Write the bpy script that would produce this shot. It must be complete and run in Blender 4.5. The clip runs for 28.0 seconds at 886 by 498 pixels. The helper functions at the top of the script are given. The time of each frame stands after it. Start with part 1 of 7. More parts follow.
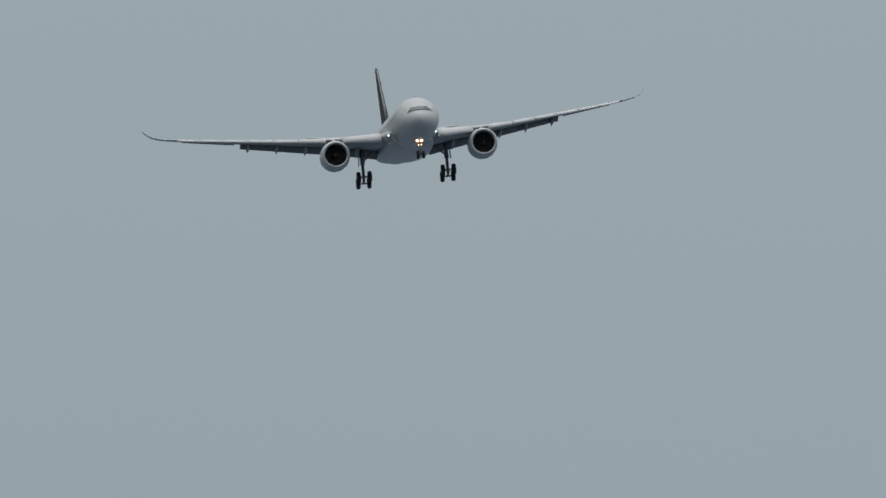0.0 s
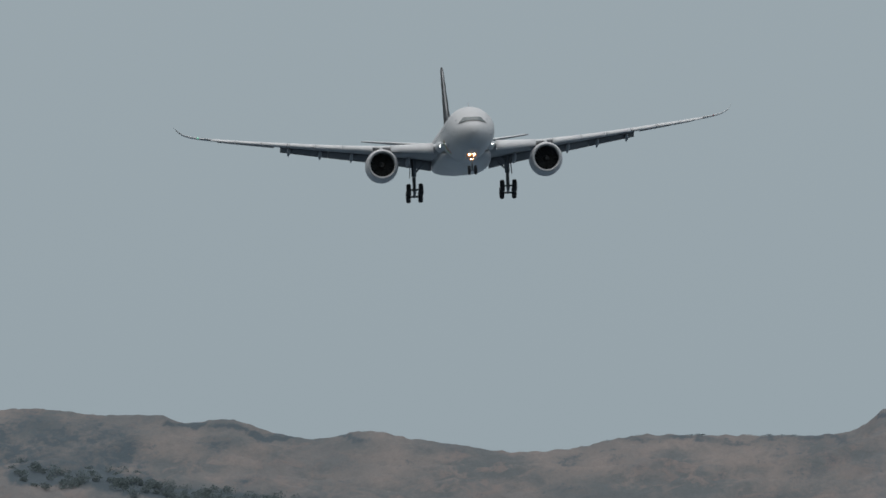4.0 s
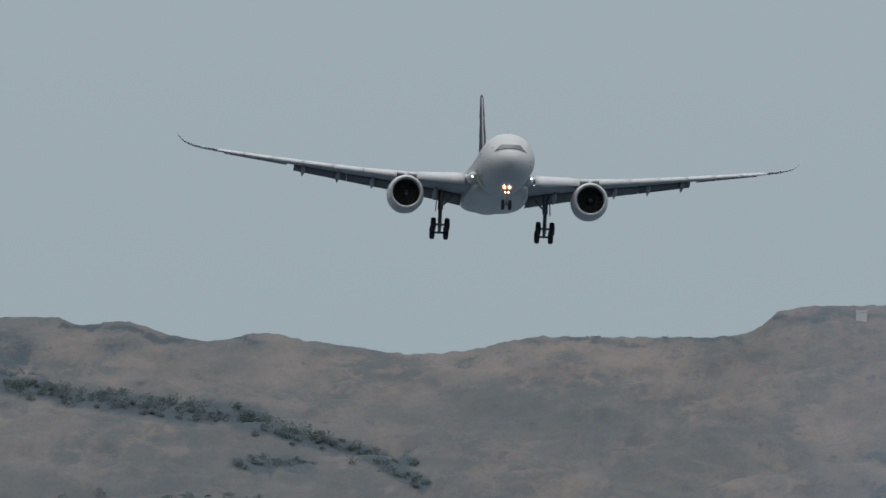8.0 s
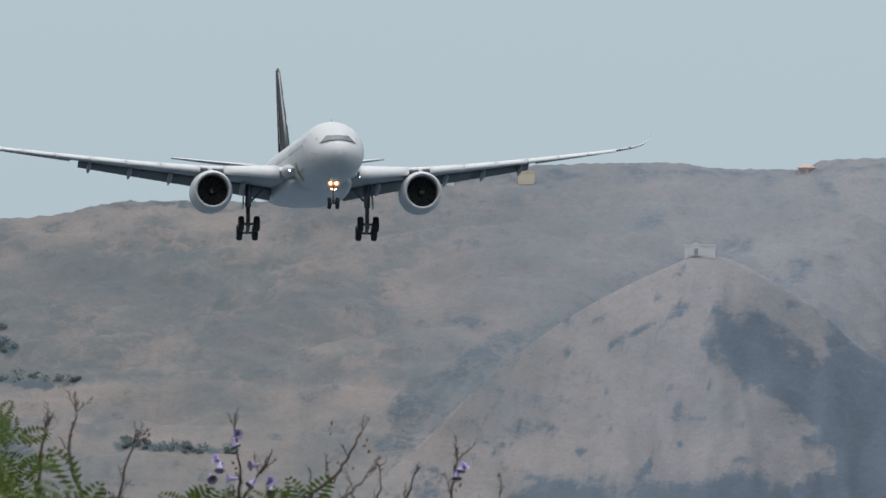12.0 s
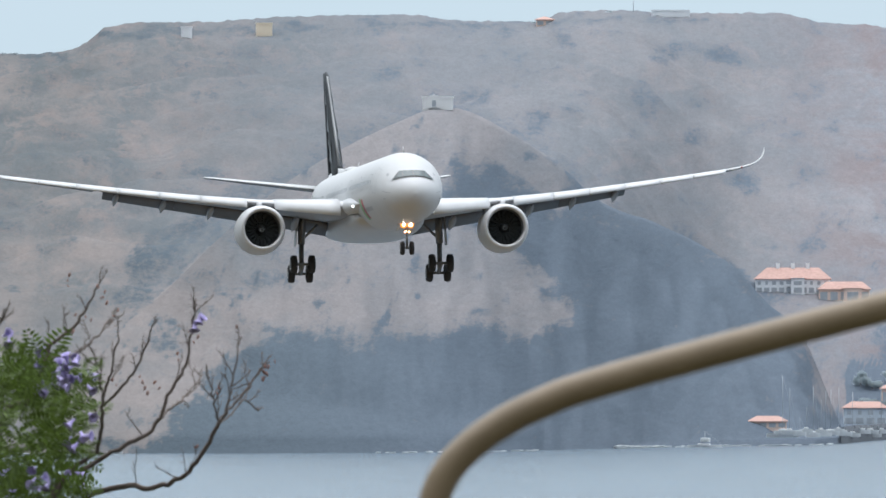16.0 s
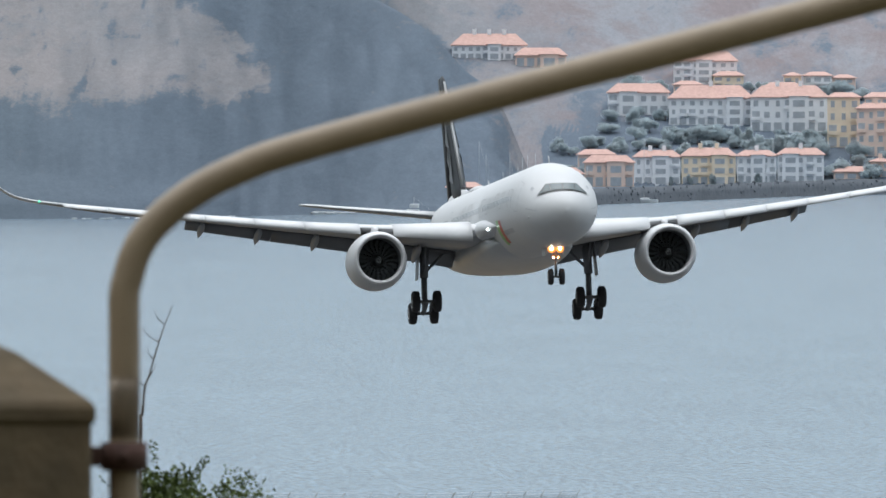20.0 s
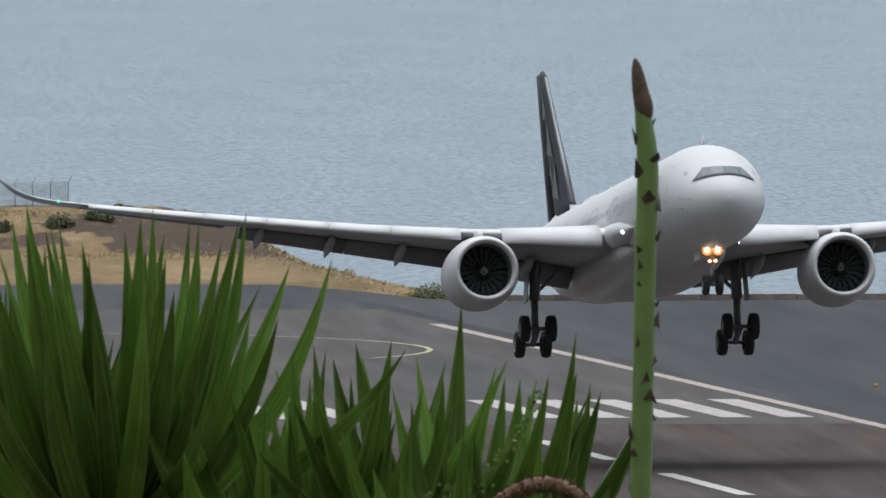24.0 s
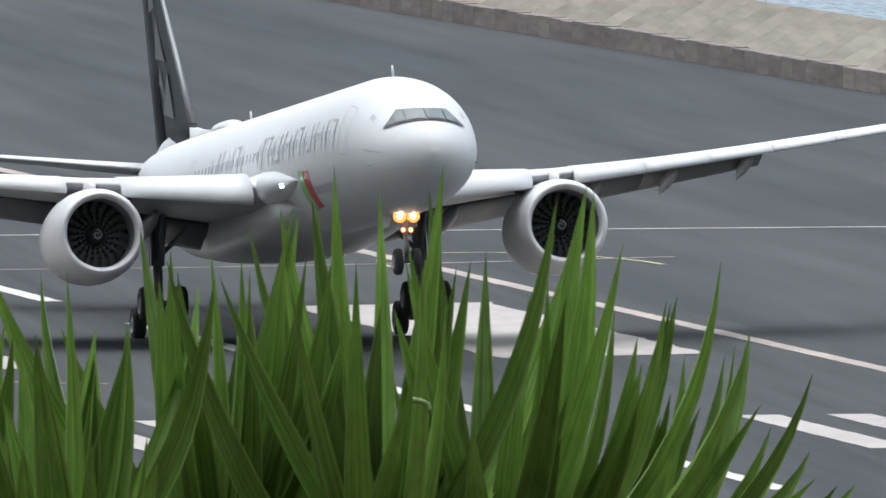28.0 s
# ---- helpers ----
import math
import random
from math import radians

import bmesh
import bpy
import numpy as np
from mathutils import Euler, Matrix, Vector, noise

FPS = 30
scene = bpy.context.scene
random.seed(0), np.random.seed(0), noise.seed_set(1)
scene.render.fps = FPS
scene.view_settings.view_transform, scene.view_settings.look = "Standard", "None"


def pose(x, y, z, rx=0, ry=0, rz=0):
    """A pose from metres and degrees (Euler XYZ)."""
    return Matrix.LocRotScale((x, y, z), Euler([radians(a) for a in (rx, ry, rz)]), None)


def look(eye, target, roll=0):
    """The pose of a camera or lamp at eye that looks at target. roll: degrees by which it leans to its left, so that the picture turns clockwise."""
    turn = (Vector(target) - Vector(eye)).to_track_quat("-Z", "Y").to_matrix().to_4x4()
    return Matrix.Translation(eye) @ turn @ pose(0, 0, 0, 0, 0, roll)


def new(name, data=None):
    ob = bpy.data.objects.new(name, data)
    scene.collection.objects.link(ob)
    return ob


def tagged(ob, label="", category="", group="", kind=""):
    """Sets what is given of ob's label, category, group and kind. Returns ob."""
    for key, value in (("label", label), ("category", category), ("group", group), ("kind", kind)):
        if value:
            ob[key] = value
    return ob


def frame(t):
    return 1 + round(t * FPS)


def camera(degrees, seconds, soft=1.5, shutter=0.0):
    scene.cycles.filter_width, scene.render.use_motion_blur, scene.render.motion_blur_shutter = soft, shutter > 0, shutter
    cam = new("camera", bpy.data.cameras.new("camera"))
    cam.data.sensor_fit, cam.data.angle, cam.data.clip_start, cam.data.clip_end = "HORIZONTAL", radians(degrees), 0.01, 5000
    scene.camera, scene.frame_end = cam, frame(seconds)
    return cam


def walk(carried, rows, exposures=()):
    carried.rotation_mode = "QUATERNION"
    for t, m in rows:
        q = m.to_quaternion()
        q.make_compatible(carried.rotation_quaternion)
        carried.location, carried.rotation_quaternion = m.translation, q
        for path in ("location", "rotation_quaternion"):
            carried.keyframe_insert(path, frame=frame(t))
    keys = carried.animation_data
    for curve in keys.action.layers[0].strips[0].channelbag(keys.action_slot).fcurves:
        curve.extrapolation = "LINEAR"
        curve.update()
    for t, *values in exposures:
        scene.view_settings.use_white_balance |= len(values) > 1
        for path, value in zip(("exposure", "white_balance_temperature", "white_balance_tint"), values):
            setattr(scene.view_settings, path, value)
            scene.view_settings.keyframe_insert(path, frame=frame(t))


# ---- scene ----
# The camera stands on a hillside terrace and pans after the aircraft.
# z = 0 is the runway; the runway's axes are (s along the landing run, lat to the left of it).
EYE_Z = 42.0
FOCAL = 40000.0
HORIZON = 279.0
cam = camera(2 * math.degrees(math.atan(784 / FOCAL)), 28.0, soft=1.6)
cam.data.dof.use_dof = True
cam.data.dof.focus_distance = 1600.0
cam.data.dof.aperture_fstop = 165.0


def aim(az, el):
    a, e = radians(az), radians(el)
    return look((0, 0, EYE_Z), (1000 * math.sin(a) * math.cos(e), 1000 * math.cos(a) * math.cos(e), EYE_Z + 1000 * math.sin(e)))


# seconds, pan and tilt in degrees
PAN = [
    (0, -1.1860, 1.0872),
    (0.5, -1.0671, 1.0299),
    (1, -1.0055, 0.9926),
    (1.5, -0.9669, 0.9554),
    (2, -0.9540, 0.9296),
    (2.5, -0.9669, 0.9096),
    (3, -0.9712, 0.8938),
    (3.5, -0.9583, 0.8766),
    (5.5, -0.8652, 0.8064),
    (6, -0.8551, 0.7821),
    (6.5, -0.8193, 0.7477),
    (7, -0.7692, 0.6961),
    (7.5, -0.7119, 0.6460),
    (8, -0.6689, 0.6116),
    (8.5, -0.6245, 0.5787),
    (9, -0.5787, 0.5429),
    (9.5, -0.5371, 0.5085),
    (10, -0.4397, 0.4727),
    (10.5, -0.2564, 0.4211),
    (11, -0.0372, 0.3595),
    (11.5, 0.1848, 0.3037),
    (12, 0.3767, 0.2679),
    (12.5, 0.5128, 0.2349),
    (14.5, 0.7706, 0.0759),
    (15, 0.8909, 0.0129),
    (15.5, 0.9912, -0.0458),
    (16, 1.0414, -0.1074),
    (16.5, 1.0829, -0.1647),
    (17, 1.1230, -0.2320),
    (17.5, 1.2089, -0.3151),
    (18, 1.2806, -0.4011),
    (18.5, 1.3622, -0.4526),
    (19, 1.5355, -0.5200),
    (19.5, 1.7003, -0.6073),
    (20, 1.8105, -0.7004),
    (20.5, 1.8936, -0.7935),
    (21, 2.0197, -0.9081),
    (21.5, 2.1658, -1.0199),
    (23.5, 2.7595, -1.3772),
    (24, 3.0990, -1.4947),
    (24.5, 3.4743, -1.6322),
    (25, 3.8123, -1.7669),
    (25.5, 4.1611, -1.8779),
    (26, 4.4812, -1.9717),
    (26.5, 4.8272, -2.0927),
    (27, 5.2662, -2.2209),
    (27.5, 5.9423, -2.3348),
    (28, 6.5926, -2.4308),
]
walk(cam, [(t, aim(a, e)) for t, a, e in PAN],
     exposures=[(0, -0.45, 6500, 10), (3, -0.45, 6500, 10), (6, -0.42, 6480, 10), (8, -0.34, 6480, 10), (9, -0.2, 6480, 10), (11, -0.21, 6450, 10), (12.5, 0.24, 6400, 10), (14.5, 0.16, 6350, 10), (15.1, 0.28, 6300, 10), (15.6, 0.50, 6250, 10), (16.2, 0.58, 6230, 10), (17, 0.50, 6200, 9), (18, 0.42, 6200, 9), (20, 0.46, 6250, 9), (21.5, 0.42, 6350, 10), (23.5, 0.36, 6350, 11), (24, 0.30, 6350, 11), (25, 0.56, 6400, 12), (26, 0.80, 6350, 11), (28, 0.78, 6280, 11)])


def along(s, lat, z=0.0):
    """A point in the runway's frame."""
    return Vector((84.1 + 0.07420 * s + 0.99724 * lat, 1032.7 - 0.99724 * s + 0.07420 * lat, z))


def far(u, v, r):
    """A point at bearing u, height v (in units of the lens) and r metres away."""
    a = u / FOCAL
    return Vector((r * math.sin(a), r * math.cos(a), EYE_Z + r * (HORIZON - v) / FOCAL))


# ---- light: overcast sky, a veiled sun high to the south ----
world = bpy.data.worlds.new("overcast_sky")
scene.world = world
world.use_nodes = True
wn, wl = world.node_tree.nodes, world.node_tree.links
wn.clear()
w_out = wn.new("ShaderNodeOutputWorld")
w_bg = wn.new("ShaderNodeBackground")
w_sky = wn.new("ShaderNodeTexSky")
w_sky.sky_type, w_sky.sun_disc = "NISHITA", False
w_sky.sun_elevation, w_sky.sun_rotation = radians(76), radians(-24)
w_sky.dust_density = 4.0
w_tc = wn.new("ShaderNodeTexCoord")
w_sep = wn.new("ShaderNodeSeparateXYZ")
w_ramp = wn.new("ShaderNodeValToRGB")
w_ramp.color_ramp.elements[0].position, w_ramp.color_ramp.elements[0].color = 0.0, (0.45, 0.545, 0.60, 1)
w_ramp.color_ramp.elements[1].position, w_ramp.color_ramp.elements[1].color = 1.0, (1.92, 1.96, 1.99, 1)
for w_pos, w_col in ((0.3, (0.65, 0.74, 0.79, 1)), (0.7, (1.18, 1.24, 1.28, 1))):
    w_ramp.color_ramp.elements.new(w_pos).color = w_col
w_cl = wn.new("ShaderNodeTexNoise")
w_cl.inputs["Scale"].default_value, w_cl.inputs["Detail"].default_value = 2.2, 4
w_mr = wn.new("ShaderNodeMapRange")
w_mr.inputs["To Min"].default_value, w_mr.inputs["To Max"].default_value = 0.93, 1.07
w_mul = wn.new("ShaderNodeVectorMath")
w_mul.operation = "SCALE"
w_scl = wn.new("ShaderNodeVectorMath")
w_scl.operation = "SCALE"
w_scl.inputs["Scale"].default_value = 0.1
w_mix = wn.new("ShaderNodeMix")
w_mix.data_type = "RGBA"
w_mix.inputs["Factor"].default_value = 0.9
wl.new(w_tc.outputs["Generated"], w_sep.inputs[0])
wl.new(w_sep.outputs["Z"], w_ramp.inputs["Fac"])
wl.new(w_tc.outputs["Generated"], w_cl.inputs["Vector"])
wl.new(w_cl.outputs["Fac"], w_mr.inputs["Value"])
wl.new(w_ramp.outputs["Color"], w_mul.inputs[0])
wl.new(w_mr.outputs["Result"], w_mul.inputs["Scale"])
wl.new(w_sky.outputs["Color"], w_scl.inputs[0])
wl.new(w_scl.outputs["Vector"], w_mix.inputs["A"])
wl.new(w_mul.outputs["Vector"], w_mix.inputs["B"])
w_bg.inputs["Strength"].default_value = 1.0
# the cloud is brighter on the sun's side and duller over the mountains
w_side = wn.new("ShaderNodeMapRange")
w_side.inputs["From Min"].default_value, w_side.inputs["From Max"].default_value = -1.0, 0.9
w_side.inputs["To Min"].default_value, w_side.inputs["To Max"].default_value = 0.57, 1.0
w_fin = wn.new("ShaderNodeVectorMath")
w_fin.operation = "SCALE"
wl.new(w_sep.outputs["Y"], w_side.inputs["Value"])
wl.new(w_mix.outputs["Result"], w_fin.inputs[0])
wl.new(w_side.outputs["Result"], w_fin.inputs["Scale"])
wl.new(w_fin.outputs["Vector"], w_bg.inputs["Color"])
wl.new(w_bg.outputs["Background"], w_out.inputs["Surface"])

sun_data = bpy.data.lights.new("sun", "SUN")
sun_data.energy, sun_data.angle, sun_data.color = 1.0, radians(75), (1.0, 0.98, 0.95)
sun = new("sun", sun_data)
sun.matrix_world = look((0, 0, 500), (0.10 * 500, -0.22 * 500, 0))

# ---- materials ----


def material(name, base, rough=0.6, metal=0.0, var=0.15, scale=1.0, var2=0.1, scale2=0.1, bump=0.0, bump_scale=None, tint=None, spec=0.5, island=0.0, stretch=(1, 1, 1)):
    """A surface with grain (var at scale) and wear (var2 at scale2, towards tint), noises in object metres."""
    m = bpy.data.materials.new(name)
    m.use_nodes = True
    n, l = m.node_tree.nodes, m.node_tree.links
    b = n["Principled BSDF"]
    tc = n.new("ShaderNodeTexCoord")
    mp = n.new("ShaderNodeMapping")
    mp.inputs["Scale"].default_value = stretch
    if island:
        sh = n.new("ShaderNodeVectorMath")
        sh.operation = "MULTIPLY_ADD"
        oj = n.new("ShaderNodeObjectInfo")
        sh.inputs[1].default_value = (37, 53, 29)
        l.new(oj.outputs["Random"], sh.inputs[0])
        l.new(tc.outputs["Object"], sh.inputs[2])
        l.new(sh.outputs["Vector"], mp.inputs["Vector"])
    else:
        l.new(tc.outputs["Object"], mp.inputs["Vector"])
    fine, big = n.new("ShaderNodeTexNoise"), n.new("ShaderNodeTexNoise")
    fine.inputs["Scale"].default_value, fine.inputs["Detail"].default_value = scale, 5
    big.inputs["Scale"].default_value, big.inputs["Detail"].default_value = scale2, 4
    l.new(mp.outputs["Vector"], fine.inputs["Vector"])
    l.new(mp.outputs["Vector"], big.inputs["Vector"])
    t = tint or tuple(c * 0.55 for c in base)
    m1 = n.new("ShaderNodeMix")
    m1.data_type = "RGBA"
    m1.inputs["A"].default_value, m1.inputs["B"].default_value = (*base, 1), (*t, 1)
    r1 = n.new("ShaderNodeMapRange")
    r1.inputs["From Min"].default_value, r1.inputs["From Max"].default_value = 0.35, 0.75
    r1.inputs["To Max"].default_value = min(1.0, var2 * 4)
    l.new(big.outputs["Fac"], r1.inputs["Value"])
    l.new(r1.outputs["Result"], m1.inputs["Factor"])
    r2 = n.new("ShaderNodeMapRange")
    r2.inputs["From Min"].default_value, r2.inputs["From Max"].default_value = 0.25, 0.75
    r2.inputs["To Min"].default_value, r2.inputs["To Max"].default_value = 1 - var, 1 + var
    l.new(fine.outputs["Fac"], r2.inputs["Value"])
    sc = n.new("ShaderNodeVectorMath")
    sc.operation = "SCALE"
    l.new(m1.outputs["Result"], sc.inputs[0])
    l.new(r2.outputs["Result"], sc.inputs["Scale"])
    last = sc.outputs["Vector"]
    if island:
        g = n.new("ShaderNodeNewGeometry")
        oi = n.new("ShaderNodeObjectInfo")
        ad = n.new("ShaderNodeMath")
        ad.operation = "ADD"
        fr = n.new("ShaderNodeMath")
        fr.operation = "FRACT"
        l.new(g.outputs["Random Per Island"], ad.inputs[0])
        l.new(oi.outputs["Random"], ad.inputs[1])
        l.new(ad.outputs["Value"], fr.inputs[0])
        r3 = n.new("ShaderNodeMapRange")
        r3.inputs["To Min"].default_value, r3.inputs["To Max"].default_value = 1 - island, 1 + island
        l.new(fr.outputs["Value"], r3.inputs["Value"])
        s3 = n.new("ShaderNodeVectorMath")
        s3.operation = "SCALE"
        l.new(last, s3.inputs[0])
        l.new(r3.outputs["Result"], s3.inputs["Scale"])
        last = s3.outputs["Vector"]
    l.new(last, b.inputs["Base Color"])
    b.inputs["Roughness"].default_value, b.inputs["Metallic"].default_value = rough, metal
    b.inputs["Specular IOR Level"].default_value = spec
    if bump:
        bn = n.new("ShaderNodeTexNoise")
        bn.inputs["Scale"].default_value, bn.inputs["Detail"].default_value = bump_scale or scale, 4
        l.new(mp.outputs["Vector"], bn.inputs["Vector"])
        bp = n.new("ShaderNodeBump")
        bp.inputs["Distance"].default_value = bump
        l.new(bn.outputs["Fac"], bp.inputs["Height"])
        l.new(bp.outputs["Normal"], b.inputs["Normal"])
    return m


def leaf_material(name, base, through_light=0.25, **kw):
    """A leaf surface that lets some light through."""
    m = material(name, base, **kw)
    n, l = m.node_tree.nodes, m.node_tree.links
    b, out = n["Principled BSDF"], n["Material Output"]
    tr = n.new("ShaderNodeBsdfTranslucent")
    mx = n.new("ShaderNodeMixShader")
    mx.inputs["Fac"].default_value = through_light
    l.new(b.inputs["Base Color"].links[0].from_socket, tr.inputs["Color"])
    l.new(b.outputs["BSDF"], mx.inputs[1])
    l.new(tr.outputs["BSDF"], mx.inputs[2])
    l.new(mx.outputs["Shader"], out.inputs["Surface"])
    return m


def glowing(name, colour, strength):
    m = bpy.data.materials.new(name)
    m.use_nodes = True
    b = m.node_tree.nodes["Principled BSDF"]
    b.inputs["Base Color"].default_value = (*colour, 1)
    b.inputs["Emission Color"].default_value = (*colour, 1)
    b.inputs["Emission Strength"].default_value = strength
    return m


# ---- mesh helpers ----


def obj(name, bm, mats, parent=None, smooth=True):
    me = bpy.data.meshes.new(name)
    bm.normal_update()
    bm.to_mesh(me)
    bm.free()
    for m in (mats if isinstance(mats, (list, tuple)) else [mats]):
        me.materials.append(m)
    if smooth:
        me.polygons.foreach_set("use_smooth", [True] * len(me.polygons))
    ob = new(name, me)
    if parent is not None:
        ob.parent = parent
    return ob


def part(name, bm, material, parent, label="", smooth=True):
    ob = obj(name, bm, material, parent, smooth)
    if label:
        tagged(ob, label)
    return ob


def thing(name, m, label, category, group="", kind=""):
    e = new(name)
    e.matrix_world = m
    return tagged(e, label, category, group, kind)


def box(bm, x0, x1, y0, y1, z0, z1, m=None, bev=0.0, mi=0):
    vs = [bm.verts.new((x, y, z)) for z in (z0, z1) for x, y in ((x0, y0), (x1, y0), (x1, y1), (x0, y1))]
    fs = [bm.faces.new([vs[i] for i in q]) for q in ((3, 2, 1, 0), (4, 5, 6, 7), (0, 1, 5, 4), (1, 2, 6, 5), (2, 3, 7, 6), (3, 0, 4, 7))]
    for f in fs:
        f.material_index = mi
    if bev:
        r = bmesh.ops.bevel(bm, geom=list({e for f in fs for e in f.edges}), offset=bev, segments=2, affect="EDGES", profile=0.6)
        vs = list({v for f in r["faces"] for v in f.verts} | {v for v in vs if v.is_valid})
    if m is not None:
        bmesh.ops.transform(bm, matrix=m, verts=vs)
    return bm


def ring_loft(bm, rings, closed=True, cap0=False, cap1=False, mi=0):
    """Rings of points, all of one length, joined by quads."""
    vr = [[bm.verts.new(p) for p in r] for r in rings]
    n = len(vr[0])
    for a, b in zip(vr, vr[1:]):
        for i in range(n if closed else n - 1):
            j = (i + 1) % n
            bm.faces.new((a[i], a[j], b[j], b[i])).material_index = mi
    if cap0:
        bm.faces.new(list(reversed(vr[0]))).material_index = mi
    if cap1:
        bm.faces.new(vr[-1]).material_index = mi
    return vr


def tube(bm, pts, radii, n=8, cap=True, mi=0):
    """A round bar along pts with a radius at each."""
    pts = [Vector(p) for p in pts]
    rings = []
    side = None
    for i, p in enumerate(pts):
        d = (pts[min(i + 1, len(pts) - 1)] - pts[max(i - 1, 0)]).normalized()
        if side is None:
            side = d.cross(Vector((0.1, 0.2, 1)) if abs(d.z) < 0.9 else Vector((1, 0.1, 0))).normalized()
        side = (side - d * side.dot(d)).normalized()
        up = d.cross(side)
        r = radii[i] if isinstance(radii, (list, tuple)) else radii
        rings.append([p + (side * math.cos(2 * math.pi * k / n) + up * math.sin(2 * math.pi * k / n)) * r for k in range(n)])
    ring_loft(bm, rings, cap0=cap, cap1=cap, mi=mi)
    return bm


def lathe(bm, profile, m=None, n=32, mi=0):
    """Turn (x, r) pairs round the x axis."""
    m = m or Matrix()
    rings = [[m @ Vector((x, r * math.cos(2 * math.pi * k / n), r * math.sin(2 * math.pi * k / n))) for k in range(n)] for x, r in profile]
    ring_loft(bm, rings, mi=mi)
    return bm


def lerp_table(t, x):
    """Smooth interpolation in a table of (x, value...) rows."""
    if x <= t[0][0]:
        return list(t[0][1:])
    for i in range(len(t) - 1):
        if x <= t[i + 1][0]:
            k = (x - t[i][0]) / (t[i + 1][0] - t[i][0])
            res = []
            for c in range(1, len(t[0])):
                a, b = t[i][c], t[i + 1][c]
                h = t[i + 1][0] - t[i][0]
                sl = (b - a) / h
                s0 = (b - t[i - 1][c]) / (t[i + 1][0] - t[i - 1][0]) if i > 0 else sl
                s1 = (t[i + 2][c] - a) / (t[i + 2][0] - t[i][0]) if i + 2 < len(t) else sl
                if i > 0 and (a - t[i - 1][c]) * sl <= 0:
                    s0 = 0
                if i + 2 < len(t) and (t[i + 2][c] - b) * sl <= 0:
                    s1 = 0
                k2, k3 = k * k, k * k * k
                res.append((2 * k3 - 3 * k2 + 1) * a + (k3 - 2 * k2 + k) * h * s0 + (3 * k2 - 2 * k3) * b + (k3 - k2) * h * s1)
            return res
    return list(t[-1][1:])


# ---- setting: sea, land, runway platform ----
M_SEA = material("sea_water", (0.112, 0.162, 0.214), rough=0.24, var=1.0, scale=1.5, var2=0.24, scale2=0.10, tint=(0.082, 0.122, 0.166), bump=2.0, bump_scale=1.6, spec=0.42, stretch=(1, 0.16, 1))
M_ASPH = material("runway_asphalt", (0.064, 0.068, 0.072), spec=0.0, rough=0.85, var=0.16, scale=0.7, var2=0.18, scale2=0.2, tint=(0.098, 0.101, 0.103), bump=0.01, bump_scale=6, stretch=(1, 0.03, 1))
M_ASPH_RED = material("worn_reddish_asphalt", (0.084, 0.069, 0.066), spec=0.0, rough=0.85, var=0.28, scale=0.45, var2=0.2, scale2=0.12, tint=(0.090, 0.086, 0.086), stretch=(1, 0.04, 1))
M_ASPH_DARK = material("shoulder_asphalt", (0.068, 0.073, 0.078), spec=0.0, rough=0.88, var=0.12, scale=0.4, var2=0.12, scale2=0.09, tint=(0.112, 0.112, 0.113), stretch=(1, 0.05, 1))
M_ASPH_OLD = material("pale_old_asphalt", (0.102, 0.097, 0.094), spec=0.0, rough=0.85, var=0.2, scale=0.5, var2=0.2, scale2=0.1, tint=(0.088, 0.088, 0.090), stretch=(1, 0.05, 1))
M_PAINT = material("white_runway_paint", (0.46, 0.447, 0.425), rough=0.7, var=0.12, scale=0.8, var2=0.12, scale2=0.2, tint=(0.5, 0.47, 0.44))
M_PAINT_BLK = material("dirty_white_block_paint", (0.37, 0.335, 0.315), rough=0.75, var=0.15, scale=0.9, var2=0.2, scale2=0.12, tint=(0.28, 0.25, 0.24), stretch=(1, 0.3, 1))
M_PAINT_OLD = material("worn_cream_paint", (0.35, 0.295, 0.255), rough=0.8, var=0.2, scale=0.7, var2=0.2, scale2=0.15, tint=(0.2, 0.18, 0.17))
M_PAINT_YEL = material("faded_yellow_paint", (0.40, 0.36, 0.20), rough=0.8, var=0.2, scale=0.7)
M_CONC = material("weathered_concrete", (0.240, 0.219, 0.182), rough=0.9, spec=0.2, var=0.2, scale=1.6, var2=0.25, scale2=0.5, tint=(0.150, 0.134, 0.112), island=0.10, stretch=(1, 0.07, 1))
M_STONE = material("rough_parapet_stone", (0.228, 0.198, 0.186), rough=0.95, spec=0.2, var=0.3, scale=2.4, var2=0.2, scale2=0.6, tint=(0.144, 0.122, 0.115), island=0.06, stretch=(0.12, 1, 1))
M_EARTH = material("dark_volcanic_earth", (0.132, 0.096, 0.090), rough=0.95, var=0.4, scale=0.6, var2=0.2, scale2=0.12, tint=(0.072, 0.054, 0.054), bump=0.4, bump_scale=0.7)
M_HILLSIDE = material("hillside_scrub_ground", (0.050, 0.055, 0.025), rough=0.95, var=0.3, scale=1.2, var2=0.2, scale2=0.08, tint=(0.080, 0.060, 0.035), bump=0.1, bump_scale=2)

SEA_Z = -2.0
bm = bmesh.new()
vs = [bm.verts.new(p) for p in ((-6000, -2500, SEA_Z), (6000, -2500, SEA_Z), (6000, 6000, SEA_Z), (-6000, 6000, SEA_Z))]
bm.faces.new(vs)
tagged(obj("water", bm, M_SEA, smooth=False), "grey-blue open sea with small wind ripples", "water", kind="structure")


